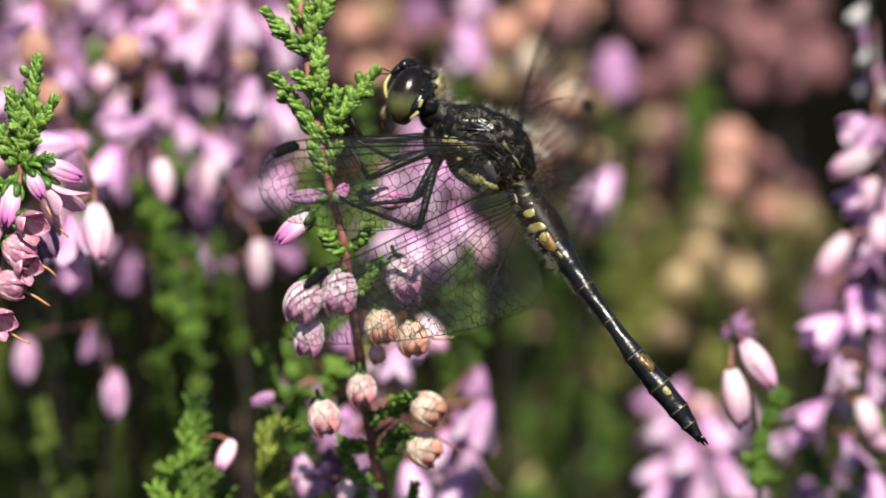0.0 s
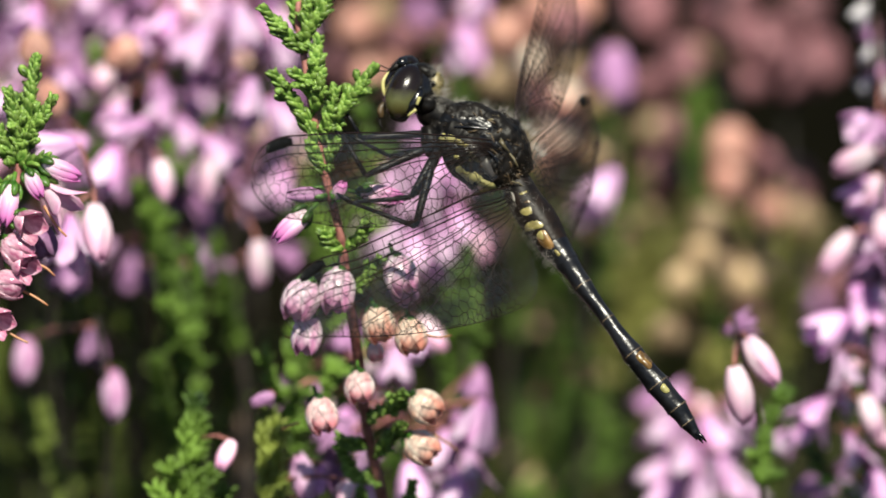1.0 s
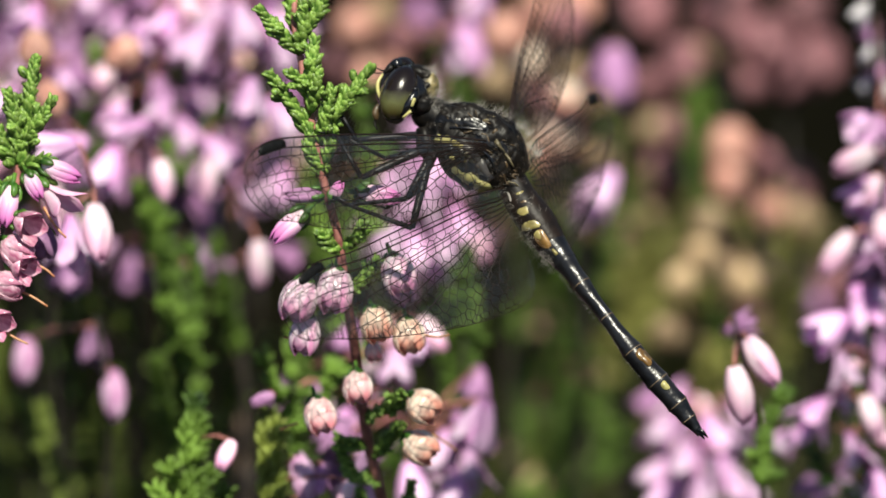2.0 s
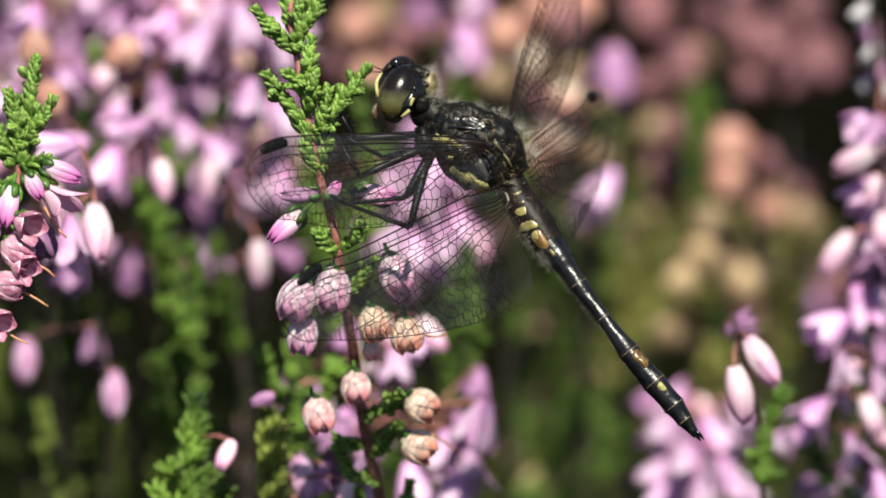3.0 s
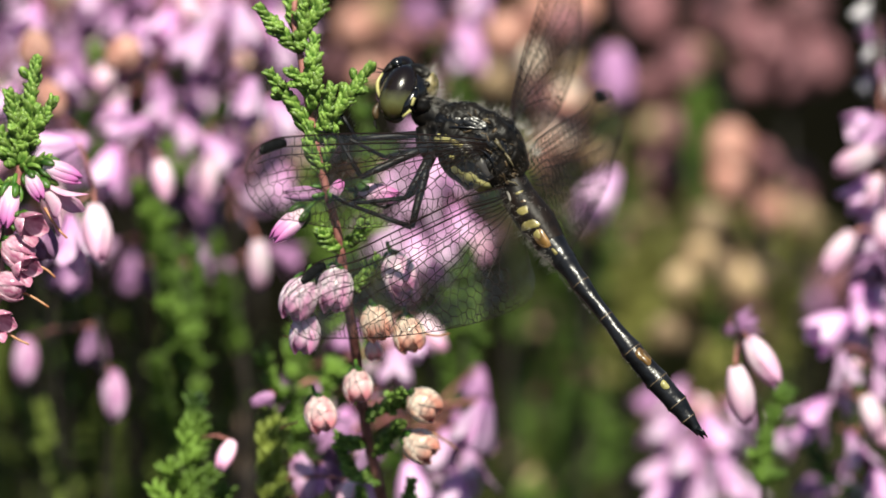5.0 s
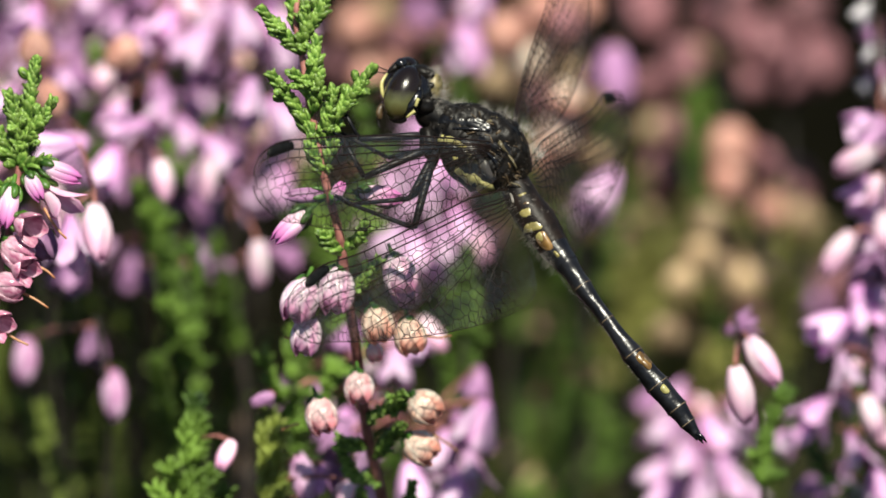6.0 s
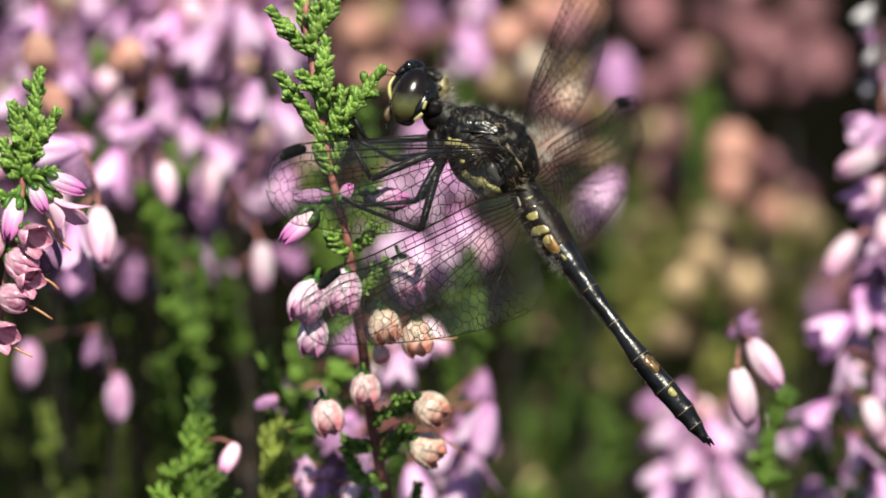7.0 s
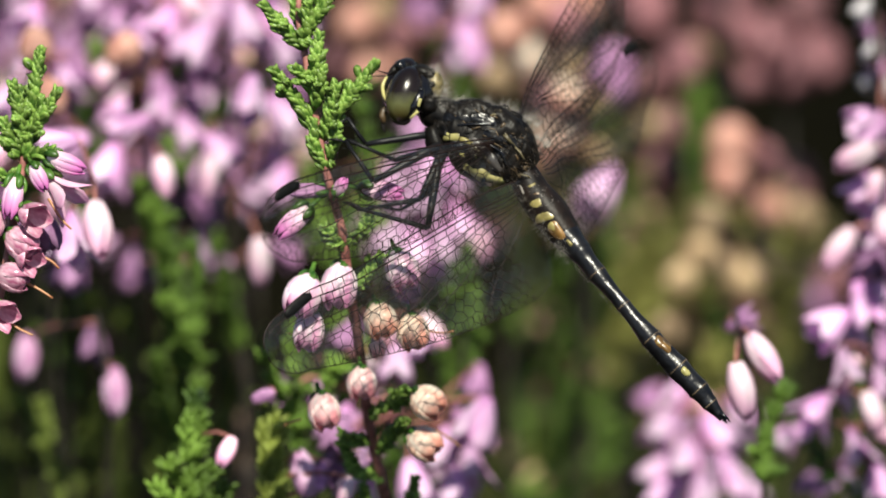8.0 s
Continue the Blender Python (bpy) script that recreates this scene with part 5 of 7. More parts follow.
def leg(owner, points, thick, label=""):
    """Femur, tibia and clawed foot through the joints given."""
    a, b, c, d = (Vector(p) for p in points)
    ob = part("leg", Shape().loft([a, a.lerp(b, 0.3), a.lerp(b, 0.75), b], [thick, thick * 1.15, thick * 0.95, thick * 0.75], [thick, thick * 1.15, thick * 0.95, thick * 0.75], 8), LEG_BLACK, owner, label)
    shin = Shape().loft([b, b.lerp(c, 0.5), c], [thick * 0.72, thick * 0.6, thick * 0.5], [thick * 0.72, thick * 0.6, thick * 0.5], 7)
    rng = random.Random(int(a.x * 100))
    for i in range(8):
        p = b.lerp(c, 0.08 + 0.11 * i)
        out = unit((c - b).cross(Vector((0, 0, 1)))) * rng.choice((-1, 1)) + unit(c - b) * 0.6 + Vector((0, 0, rng.uniform(-0.3, 0.6)))
        bristle = new("bristle", Shape().tube([p, p + unit(out) * 0.62], 0.035, 0.012, 3).mesh("bristle", LEG_BLACK, local(owner)))
        bristle.parent = ob
    for name, shape in (("shin", shin), ("foot", Shape().loft([c, c.lerp(d, 0.5) + Vector((0, 0.08, 0)), d], [thick * 0.5, thick * 0.42, thick * 0.25], [thick * 0.5, thick * 0.42, thick * 0.25], 6))):
        sub = new(name, shape.mesh(name, LEG_BLACK, local(owner)))
        sub.parent = ob
    return ob


def sub(name, shape, mat, owner, parent, label=""):
    """A piece of a part, shaped in the stand's plane; the part itself sits unturned in its thing."""
    ob = new(name, shape.mesh(name, mat, parent.matrix_basis.inverted() @ local(owner)))
    ob.parent = parent
    return tagged(ob, label)


def hinged(name, shape, mat, owner, hinge, label=""):
    """A part with its origin at a hinge, given in the stand's plane."""
    at = local(owner) @ Vector(hinge)
    ob = new(name, shape.mesh(name, mat, Matrix.Translation(-at) @ local(owner)))
    ob.parent = owner
    ob.matrix_basis = Matrix.Translation(at)
    return tagged(ob, label)


WING_MESHES = {}


def wing(owner, name, hind, length, m, label):
    """A clear wing in its own space: x from root to tip, y to the rear edge, in the pose m in the thing's space."""
    if hind not in WING_MESHES:
        k = Matrix.Scale(0.001, 4)
        WING_MESHES[hind] = (wing_film(hind, length).mesh("wing", FILM, k), wing_veins(hind, length, 11 + hind).mesh("veins", VEIN, k), wing_spot(hind, length).mesh("wing_spot", STIGMA, k))
    film, veins, spot = WING_MESHES[hind]
    ob = piece(name, film, owner, m, label)
    piece("venation", veins, ob, Matrix.Identity(4), "network of thin dark veins")
    piece("wing_spot", spot, ob, Matrix.Identity(4), "black cell near the wing tip")
    return ob


def spread_wing(root, tip_way, rear_way):
    """Pose of a wing from its root in the thing's space, the way to its tip and roughly the way to its rear edge."""
    u = unit(tip_way)
    v = unit(Vector(rear_way) - u * u.dot(Vector(rear_way)))
    w = u.cross(v)
    m = Matrix((u, v, w)).transposed().to_4x4()
    m.translation = Vector(root) * 0.001
    return m


SEAT = (2.43, 6.84, 0)  # middle of the insect's thorax


def dragonfly():
    ob = thing("dragonfly", SEAT, "black dragonfly with yellow marks and clear wings on a heather sprig", "dragonfly")
    # thorax
    line = [(-0.74, 8.27, 0), (0.07, 8.05, 0), (1.14, 7.54, 0), (2.24, 6.73, 0), (3.42, 5.99, 0), (4.38, 5.22, 0), (5.22, 4.45, 0)]
    wide = [0.9, 1.55, 2.15, 2.6, 2.65, 2.0, 1.05]
    deep = [1.0, 1.5, 1.9, 2.1, 2.1, 1.7, 1.0]
    body = (line, wide, deep)
    thorax = part("thorax", rugged(Shape().loft(bend(line, 14), np.interp(np.arange(85) / 14, range(7), wide), np.interp(np.arange(85) / 14, range(7), deep), 84, boxy=0.56), 0.27), BLACK_DULL, ob, "hairy black thorax")
    sub("shield", rugged(Shape().loft(bend([(-1.32, 9.38, 0), (-0.59, 8.86, 0), (0.4, 8.27, 0)], 6), np.interp(np.linspace(0, 6, 13), range(7), [0.75, 0.95, 1.1, 1.15, 1.2, 1.25, 1.2]), np.interp(np.linspace(0, 6, 13), range(7), [0.8, 1.0, 1.15, 1.2, 1.3, 1.35, 1.3]), 36), 0.16), BLACK_DULL, ob, thorax)
    rng = random.Random(21)
    for _ in range(150):
        u = rng.uniform(1.2, 5.6)
        i = int(u)
        c = Vector(line[i]).lerp(Vector(line[i + 1]), u - i)
        q = rng.uniform(0.1, 1.2)
        w, d = np.interp(u, range(7), wide), np.interp(u, range(7), deep)
        at = c + Vector((0.5, 0.866, 0)) * (w * math.sin(q)) + Vector((0, 0, d * math.cos(q)))
        run = flat(rng.uniform(-75, -15), rng.uniform(-0.3, 0.1)) * rng.uniform(0.25, 0.8)
        sub("hinge_fold", Shape().tube([at - run * 0.5 - Vector((0, 0, 0.05)), at + Vector((0, 0.02, 0.04)), at + run * 0.5 - Vector((0, 0, 0.05))], 0.045, 0.025, 5), rng.choice((BLACK_DULL, BLACK_DULL, SLATE, BROWN)), ob, thorax)
    for at, a, b, h, mat in (((0.25, 7.16, 0), 0.80, 0.30, -6, YELLOW), ((1.75, 4.65, 0), 0.95, 0.40, -33, YELLOW), ((2.85, 3.93, 0), 0.72, 0.42, -26, YELLOW), ((0.93, 5.85, 0), 0.19, 0.16, 0, YELLOW), ((1.72, 5.68, 0), 0.17, 0.15, 40, YELLOW), ((1.25, 6.75, 0), 0.55, 0.20, -25, DIM_YELLOW), ((1.95, 6.0, 0), 0.75, 0.22, -50, PALE_CHITIN), ((2.15, 6.2, 0), 1.0, 0.30, -48, FLANK_GREY), ((3.0, 5.15, 0), 0.75, 0.30, -55, FLANK_GREY), ((3.95, 6.65, 0), 0.42, 0.15, -55, PALE_CHITIN), ((4.6, 5.7, 0), 0.45, 0.13, -60, PALE_CHITIN), ((3.4, 8.35, 0), 0.42, 0.12, 12, PALE_CHITIN), ((3.71, 7.58, 0), 0.28, 0.14, 50, BROWN)):
        sub("flank_mark", patch(body, at, a, b, h, 0.16, boxy=0.56), mat, ob, thorax, "yellow flank mark")
    for _ in range(60):
        along, off = rng.uniform(2.2, 5.8), rng.uniform(-0.75, 0.8)
        c = Vector(line[int(along)]).lerp(Vector(line[min(int(along) + 1, 6)]), along - int(along)) + Vector((0.5, 0.866, 0)) * off * float(np.interp(along, range(7), wide))
        sub("fleck", rugged(patch(body, c, rng.uniform(0.12, 0.36), rng.uniform(0.03, 0.07), rng.uniform(-75, 20), 0.10, 3, 9, boxy=0.56), 0.05), rng.choice((BROWN, BROWN, SLATE, BLACK_DULL, SLATE)), ob, thorax)
    for at, a, b, h in (((0.66, 8.35, 0), 0.95, 0.34, -10), ((2.5, 8.05, 0), 0.85, 0.34, -22), ((1.03, 6.44, 0), 1.0, 0.24, -26), ((2.28, 5.77, 0), 0.75, 0.32, -40), ((3.53, 5.26, 0), 0.7, 0.34, -62), ((3.09, 6.88, 0), 0.85, 0.30, -30), ((4.27, 6.36, 0), 0.7, 0.26, -55)):
        sub("flank_panel", rugged(patch(body, at, a, b, h, 0.07, 8, 26, boxy=0.56), 0.10), SLATE, ob, thorax)
    for pts, r in (([(3.75, 7.1, 2.0), (4.0, 6.6, 2.15), (4.35, 6.2, 1.95)], 0.13), ([(4.35, 6.1, 1.9), (4.65, 5.65, 1.95), (4.9, 5.2, 1.7)], 0.12), ([(3.1, 8.55, 1.6), (3.6, 8.5, 1.7), (4.1, 8.2, 1.5)], 0.10),
                   ([(4.75, 7.5, 0.9), (5.1, 7.0, 1.1), (5.3, 6.5, 0.9)], 0.12), ([(4.5, 4.3, 1.5), (4.9, 4.2, 1.5), (5.2, 4.0, 1.3)], 0.11)):
        sub("wing_root_ridge", rugged(Shape().tube(bend(pts, 5), r * 0.6, r * 0.35, 8), 0.12), PALE_CHITIN, ob, thorax, "olive-brown ridge at the wing root")
    # ridges and plates of the flank and the wing bases
    for pts, r in (([(0.22, 6.56, 1.6), (1.68, 6.26, 2.1), (3.52, 5.16, 2)], 0.09), ([(0.59, 5.53, 1.6), (2.42, 5.17, 1.9), (3.89, 4.25, 1.5)], 0.09), ([(2.42, 6.55, 2.2), (3.33, 5.89, 2.2), (3.7, 4.8, 1.9)], 0.10), ([(0.04, 7.81, 1.5), (1.68, 7.8, 2), (3.15, 7.65, 2)], 0.10),
                   ([(3.52, 8.66, 0.8), (4.44, 7.37, 1.2), (5.54, 5.73, 0.8)], 0.16), ([(3.34, 8.1, 1.5), (4.25, 6.82, 1.8), (5.17, 5.17, 1.2)], 0.13)):
        sub("flank_ridge", Shape().tube(bend(pts, 5), r, r, 6), BLACK, ob, thorax)
    for at in ((3.85, 8.62, 0.5), (3.89, 8.03, 1.2), (4.44, 7.08, 1.5), (5.06, 6.09, 1.2), (5.36, 5.18, 0.6)):
        sub("wing_joint", Shape().ball(at, (0.42, 0.3, 0.34), Matrix.Rotation(0.7, 3, "Z"), 6, 9), BLACK_DULL, ob, thorax)
    sub("hair", fuzz(line, wide, deep, 4800, 0.62, 3, (0.50, 0.75, -0.55)), HAIR, ob, thorax, "pale fine hair")
    sub("hair", fuzz(line, wide, deep, 260, 0.42, 15, (0.2, 0.1, 0.95)), HAIR, ob, thorax, "pale fine hair")
    sub("short_hair", fuzz(line, wide, deep, 4200, 0.22, 13, (0.1, 0.25, 0.96)), BROWN, ob, thorax)
    # neck and head
    head = hinged("head", Shape().ball((-1.54, 10.33, 0), (1.25, 1.75, 1.6), Matrix.Rotation(0.15, 3, "Z")), BLACK, ob, (-0.59, 9.23, 0), "black head with yellow markings")
    sub("neck", Shape().tube([(-0.88, 9.52, 0), (0.04, 8.68, 0)], 0.7, 0.8, 10), BLACK_DULL, ob, head)
    divide = unit(Vector((0.10, 0.99, 0.10)))
    for at, lean, label in (((-2.45, 10.14, 0.9), -0.20, "glossy eye, dark brown above and olive below"), ((-2.62, 10.73, -1.5), 0.1, "")):
        up = unit(Vector((0.40, 1, lean)))
        turn = up.to_track_quat("Z", "Y").to_matrix()
        sizes = Vector((1.22, 1.40, 1.90))
        pole = turn.transposed() @ divide
        pole = unit(Vector((pole.x * sizes.x, pole.y * sizes.y, pole.z * sizes.z)))
        if "eye" not in FLOWER_MESHES:
            FLOWER_MESHES["eye"] = Shape().ball((0, 0, 0), (1, 1, 1), None, 40, 56).mesh("eye", eye_material(pole))
        piece("eye", FLOWER_MESHES["eye"], head, head.matrix_basis.inverted() @ local(ob) @ Matrix.Translation(at) @ turn.to_4x4() @ Matrix.Diagonal((*sizes, 1)), label)
    for pts, w, mat, name, label in (([(-3.53, 11.42, 0.6), (-3.85, 10.83, 0.8), (-3.85, 10.24, 0.8), (-3.74, 9.8, 0.8)], 0.115, YELLOW, "face", "yellow face plate"), ([(-3.45, 9, 0.5), (-3.16, 8.55, 0.8), (-2.64, 8.37, 1), (-2.27, 8.47, 1.2)], 0.26, BROWN, "jaw", "brown lower rim of the face"),
                                     ([(-3.75, 9.45, 0.2), (-4.02, 8.95, 0.4), (-3.98, 8.45, 0.4)], 0.24, BROWN, "jaw", "dark brown mouthparts"), ([(-4.0, 8.7, 0.3), (-4.1, 8.2, 0.3), (-3.95, 7.75, 0.3)], 0.09, BLACK_DULL, "jaw", ""), ([(-1.99, 12.1, 0.1), (-2.87, 11.87, 0.3), (-3.45, 11.5, 0.4)], 0.20, BLACK_DULL, "crown", ""),
                                     ([(-1.32, 10.37, 1.55), (-1.69, 9.64, 1.85), (-2.27, 8.61, 1.75)], 0.36, BLACK, "cheek", ""), ([(-0.88, 9.95, 0.9), (-0.95, 9.4, 0.9), (-1.17, 8.77, 0.8)], 0.66, BLACK_DULL, "cheek", "")):
        ring = [w * v for v in np.interp(np.linspace(0, 1, 5 * (len(pts) - 1) + 1), (0, 0.3, 0.7, 1), (0.5, 1, 1, 0.5))]
        sub(name, rugged(Shape().loft(bend(pts, 5), ring, ring, 14), 0.03 if mat == YELLOW else 0.07), mat, ob, head, label)
    for pts, w in (([(-1.50, 9.75, 2.16), (-1.58, 9.50, 2.2), (-1.66, 9.24, 2.16)], 0.13), ([(-1.72, 8.95, 2.12), (-1.95, 8.76, 2.1), (-2.25, 8.52, 1.95)], 0.11)):
        sub("cheek_mark", Shape().tube(bend(pts, 3), w, w * 0.8, 7), YELLOW, ob, head, "yellow mark behind the eye")
    sub("temple", rugged(Shape().ball((-0.50, 10.55, 0.40), (0.62, 0.95, 0.72), Matrix.Rotation(-0.1, 3, "Z"), 16, 22), 0.06), TEMPLE, ob, head, "mottled yellow and black temple")
    sub("temple_spot", Shape().ball((-0.66, 10.62, 0.90), (0.28, 0.26, 0.36), None, 10, 14), BLACK_DULL, ob, head)
    sub("occiput", Shape().ball((-1.07, 11.43, 0.4), (0.85, 0.52, 0.9), Matrix.Rotation(-0.45, 3, "Z"), 16, 22), BLACK_DULL, ob, head)
    for at, r in (((-2.61, 12.02, 0.3), 0.40), ((-1.43, 10.33, 1.75), 0.20)):
        sub("simple_eye", Shape().ball(at, (r, r, r), None, 12, 16), BLACK, ob, head)
    head_line = ([(-1.54, 11.62, 0), (-1.18, 10.15, 0), (-0.96, 8.86, 0)], [1.2, 1.3, 1.0], [1.2, 1.4, 1.0])
    sub("hair", fuzz(*head_line, 1800, 0.6, 9, (0.9, 0.3, 0.2)), HAIR, ob, head, "pale fine hair")
    for pts in ([(-3.2, 11.5, 0.3), (-3.97, 11.79, 0.6), (-4.48, 12.08, 0.8)], [(-3.31, 11.45, -0.4), (-4.12, 11.52, -0.6), (-4.75, 11.6, -0.8)]):
        sub("feeler", Shape().tube(bend(pts, 3), 0.05, 0.02, 4), LEG_BLACK, ob, head)
    # abdomen
    core = [(4.67, 4.52, 0), (5.37, 3.05, 0.36), (6.38, 1.64, 0.82), (7.35, 0.11, 1.44), (8.18, -0.99, 2.0), (9.19, -2.44, 2.5), (10.78, -4.6, 3.2), (12.41, -6.79, 3.8), (14.01, -8.75, 4.05), (15.28, -10.25, 4.2), (15.97, -11.19, 4.32), (16.73, -12.17, 4.39)]
    half = [0.99, 1.13, 1.22, 1.0, 0.77, 0.64, 0.5, 0.71, 0.78, 0.71, 0.53, 0.24]
    deep = [0.99, 1.25, 1.35, 1.05, 0.76, 0.63, 0.5, 0.68, 0.72, 0.63, 0.42, 0.19]
    smooth_core, smooth_size = bend(core, 8), bend([(w, d, 0) for w, d in zip(half, deep)], 8)
    def stretch(i):
        pts, w, d = [], [], []
        for k in range(-1, 9):
            n = min(max(8 * i + k, 0), len(smooth_core) - 1)
            u = max(k, 0) / 8
            waist = (0.96 if i > 2 else 1) if k < 0 else 1 - (0.09 if i > 3 else 0) * math.sin(math.pi * u) + (0.065 if i > 2 else 0) * u ** 10
            pts.append(smooth_core[n] if k >= 0 or i == 0 else smooth_core[n].lerp(smooth_core[n + 1], 0.7))
            w.append(smooth_size[n].x * waist)
            d.append(smooth_size[n].y * waist)
        if i == 0:
            pts, w, d = pts[1:], w[1:], d[1:]
        return Shape().loft(pts, w, d, 28, caps=i == len(core) - 2)
    abdomen = hinged("abdomen", stretch(0), WAIST, ob, core[0], "slender glossy black abdomen with yellow spots")
    for i in range(1, len(core) - 1):
        sub("segment", stretch(i), WAIST if i < 3 else SLATE, ob, abdomen)
        t = unit(Vector(core[i + 1]) - Vector(core[i - 1]))
        if i > 4:
            sub("seam", Shape().loft([Vector(core[i]) - t * 0.03, Vector(core[i]) + t * 0.025], [half[i] * 1.07] * 2, [deep[i] * 1.07] * 2, 24, caps=False), BRONZE, ob, abdomen)
    tube = (smooth_core, [v.x for v in smooth_size], [v.y for v in smooth_size])
    for at, a, b, h, mat in (((5.50, 2.40, 0), 0.58, 0.46, 25, DIM_YELLOW), ((5.90, 1.45, 0), 0.72, 0.36, 16, DIM_YELLOW), ((6.69, 0.52, 0), 0.68, 0.38, -56, OCHRE), ((6.50, 0.68, 0), 0.48, 0.26, -56, DIM_YELLOW), ((7.48, -0.33, 1.2), 0.26, 0.12, -52, DIM_YELLOW), ((5.52, 2.98, 0), 0.4, 0.12, 10, OCHRE),
                             ((12.95, -7.0, 3.4), 0.46, 0.28, -56, OCHRE), ((13.25, -7.3, 3.4), 0.46, 0.26, -48, OCHRE), ((13.33, -7.05, 3.4), 0.40, 0.16, -50, BROWN), ((12.82, -7.05, 3.4), 0.16, 0.07, -40, YELLOW), ((14.46, -9.0, 3.7), 0.32, 0.22, -50, YELLOW), ((5.22, 3.53, 0), 0.4, 0.12, 20, DIM_YELLOW), ((4.6, 3.31, 0), 0.45, 0.10, -72, HAIR)):
        sub("spot", rugged(patch(tube, at, a, b, h, 0.10), 0.02), mat, ob, abdomen, "yellow spot")
    for i, k in ((6, 0.1),):
        a, b = Vector(core[i]), Vector(core[i + 1])
        out = unit(Vector((b.y - a.y, a.x - b.x, 0))) * half[i] * 0.93
        sub("side_fold", Shape().loft([a.lerp(b, 0.12) + out + Vector((0, 0, k)), a.lerp(b, 0.5) + out * 1.02 + Vector((0, 0, k)), a.lerp(b, 0.92) + out + Vector((0, 0, k))], [0.03, 0.07, 0.03], [0.06, 0.1, 0.06], 6), HAIR, ob, abdomen, "pale side fold")
    for pts in ([(16.51, -11.79, 4.68), (16.9, -12.06, 4.73), (17.19, -12.42, 4.68)], [(16.56, -11.85, 4.18), (16.78, -12.22, 4.13), (16.99, -12.51, 4.18)]):
        sub("tail_clasper", Shape().loft([Vector(p) for p in pts], [0.14, 0.13, 0.03], [0.14, 0.13, 0.03], 7), BLACK, ob, abdomen)
    sub("hair", fuzz(core[:5], half[:5], deep[:5], 1100, 0.5, 4, (-0.85, -0.5, 0.1)), HAIR, ob, abdomen, "pale fine hair")
    sub("hair", fuzz(core[:3], half[:3], deep[:3], 160, 0.45, 14, (-0.1, 0.2, 0.95)), HAIR, ob, abdomen, "pale fine hair")
    sub("hair", fuzz(core[4:9], half[4:9], deep[4:9], 1500, 0.24, 24, (-0.72, -0.54, -0.75)), HAIR, ob, abdomen, "pale fine hair")
    # legs
    leg(ob, ((-0.59, 7.46, 0.6), (-5.28, 7.12, 1.2), (-6.31, 8.91, 1.4), (-7.29, 8.28, 1.6)), 0.22)
    leg(ob, ((-0.44, 6.71, 1.4), (-4.98, 4.65, 2.6), (-6.52, 7.36, 2), (-7.76, 7.65, 2)), 0.25)
    leg(ob, ((-0.33, 6.27, 1.6), (-2.05, 3.26, 2.6), (-6.01, 2.89, 1.8), (-7.11, 3.52, 1.6)), 0.25)
    leg(ob, ((-0.59, 5.83, 1.8), (-1.75, 1.35, 3.2), (-5.82, 2.89, 2), (-6.89, 3.52, 1.8)), 0.26)
    leg(ob, ((-0.15, 6.59, -0.8), (-3.47, 5.94, -1.4), (-6.33, 7.47, -0.6), (-7.51, 7.95, -0.4)), 0.21)
    leg(ob, ((-0.22, 6.11, -0.8), (-1.62, 3.54, -2), (-3.47, 2.69, -1.6), (-6.33, 3.28, -0.4)), 0.23)
    sub("shoulder", Shape().loft(bend([(-0.96, 7.94, 0.4), (-0.73, 6.83, 0.4), (-0.44, 5.84, 0.6)], 3), [0.45, 0.6, 0.65, 0.7, 0.7, 0.6, 0.4], [0.9, 1.1, 1.2, 1.2, 1.2, 1.0, 0.7], 12), BLACK_DULL, ob, thorax)
    wings = {}
    for key, name, hind, length, label in (("fl", "forewing", False, 21.55, "clear forewing spread towards the viewer"), ("hl", "hindwing", True, 21.8, "broad clear hindwing spread towards the viewer"),
                                           ("fr", "forewing", False, 21.55, "clear forewing raised behind the body"), ("hr", "hindwing", True, 21.8, "broad clear hindwing raised behind the body")):
        wings[key] = wing(ob, name, hind, length, spread_wing(*WINGS[key]), label)
    return ob, head, abdomen, wings


# root, way to the tip, way to the rear edge: in millimetres from the middle of the thorax
WINGS = {"fl": ((1.58, 0.85, 1.2), (-15.54, -2.03, 13.97), (0.5, -4.97, -0.16)), "hl": ((1.84, -2.94, 1.2), (-13.46, -6.96, 13.81), (1.64, -4.66, -0.75)), "hr": ((3.24, -1.1, -0.8), (5.26, 4.19, -19.37), (1.08, -4.82, -0.75)), "fr": ((1.95, 1.84, -0.8), (4.25, 11.55, -17.01), (1.78, -4.06, -2.31))}


def branch(top, label):
    """The old woody stem, rooted in the soil, from which a flowering sprig springs."""
    top = Vector(top)
    low = top + DOWN * (height(top) + 6)
    ob = thing("heather_branch", low, label, "heather", "heather branches")
    part("stem", Shape().tube(bend([low, low.lerp(top, 0.4) + Vector((4, 0, 3)), low.lerp(top, 0.8) + Vector((-2, 0, 1)), top], 6), 1.6, 0.55, 9), WOOD, ob)
    part("side_twig", Shape().tube(bend([low.lerp(top, 0.5), low.lerp(top, 0.62) + Vector((9, 0, -6)), low.lerp(top, 0.75) + Vector((14, 0, -14))], 5), 0.7, 0.25, 7), WOOD, ob)


branch((-2.97, -43.35, -10.8), "old woody heather stem rooted in peaty soil")
branch((-33.24, -31.4, 0), "old woody heather stem beside the flowering sprig")

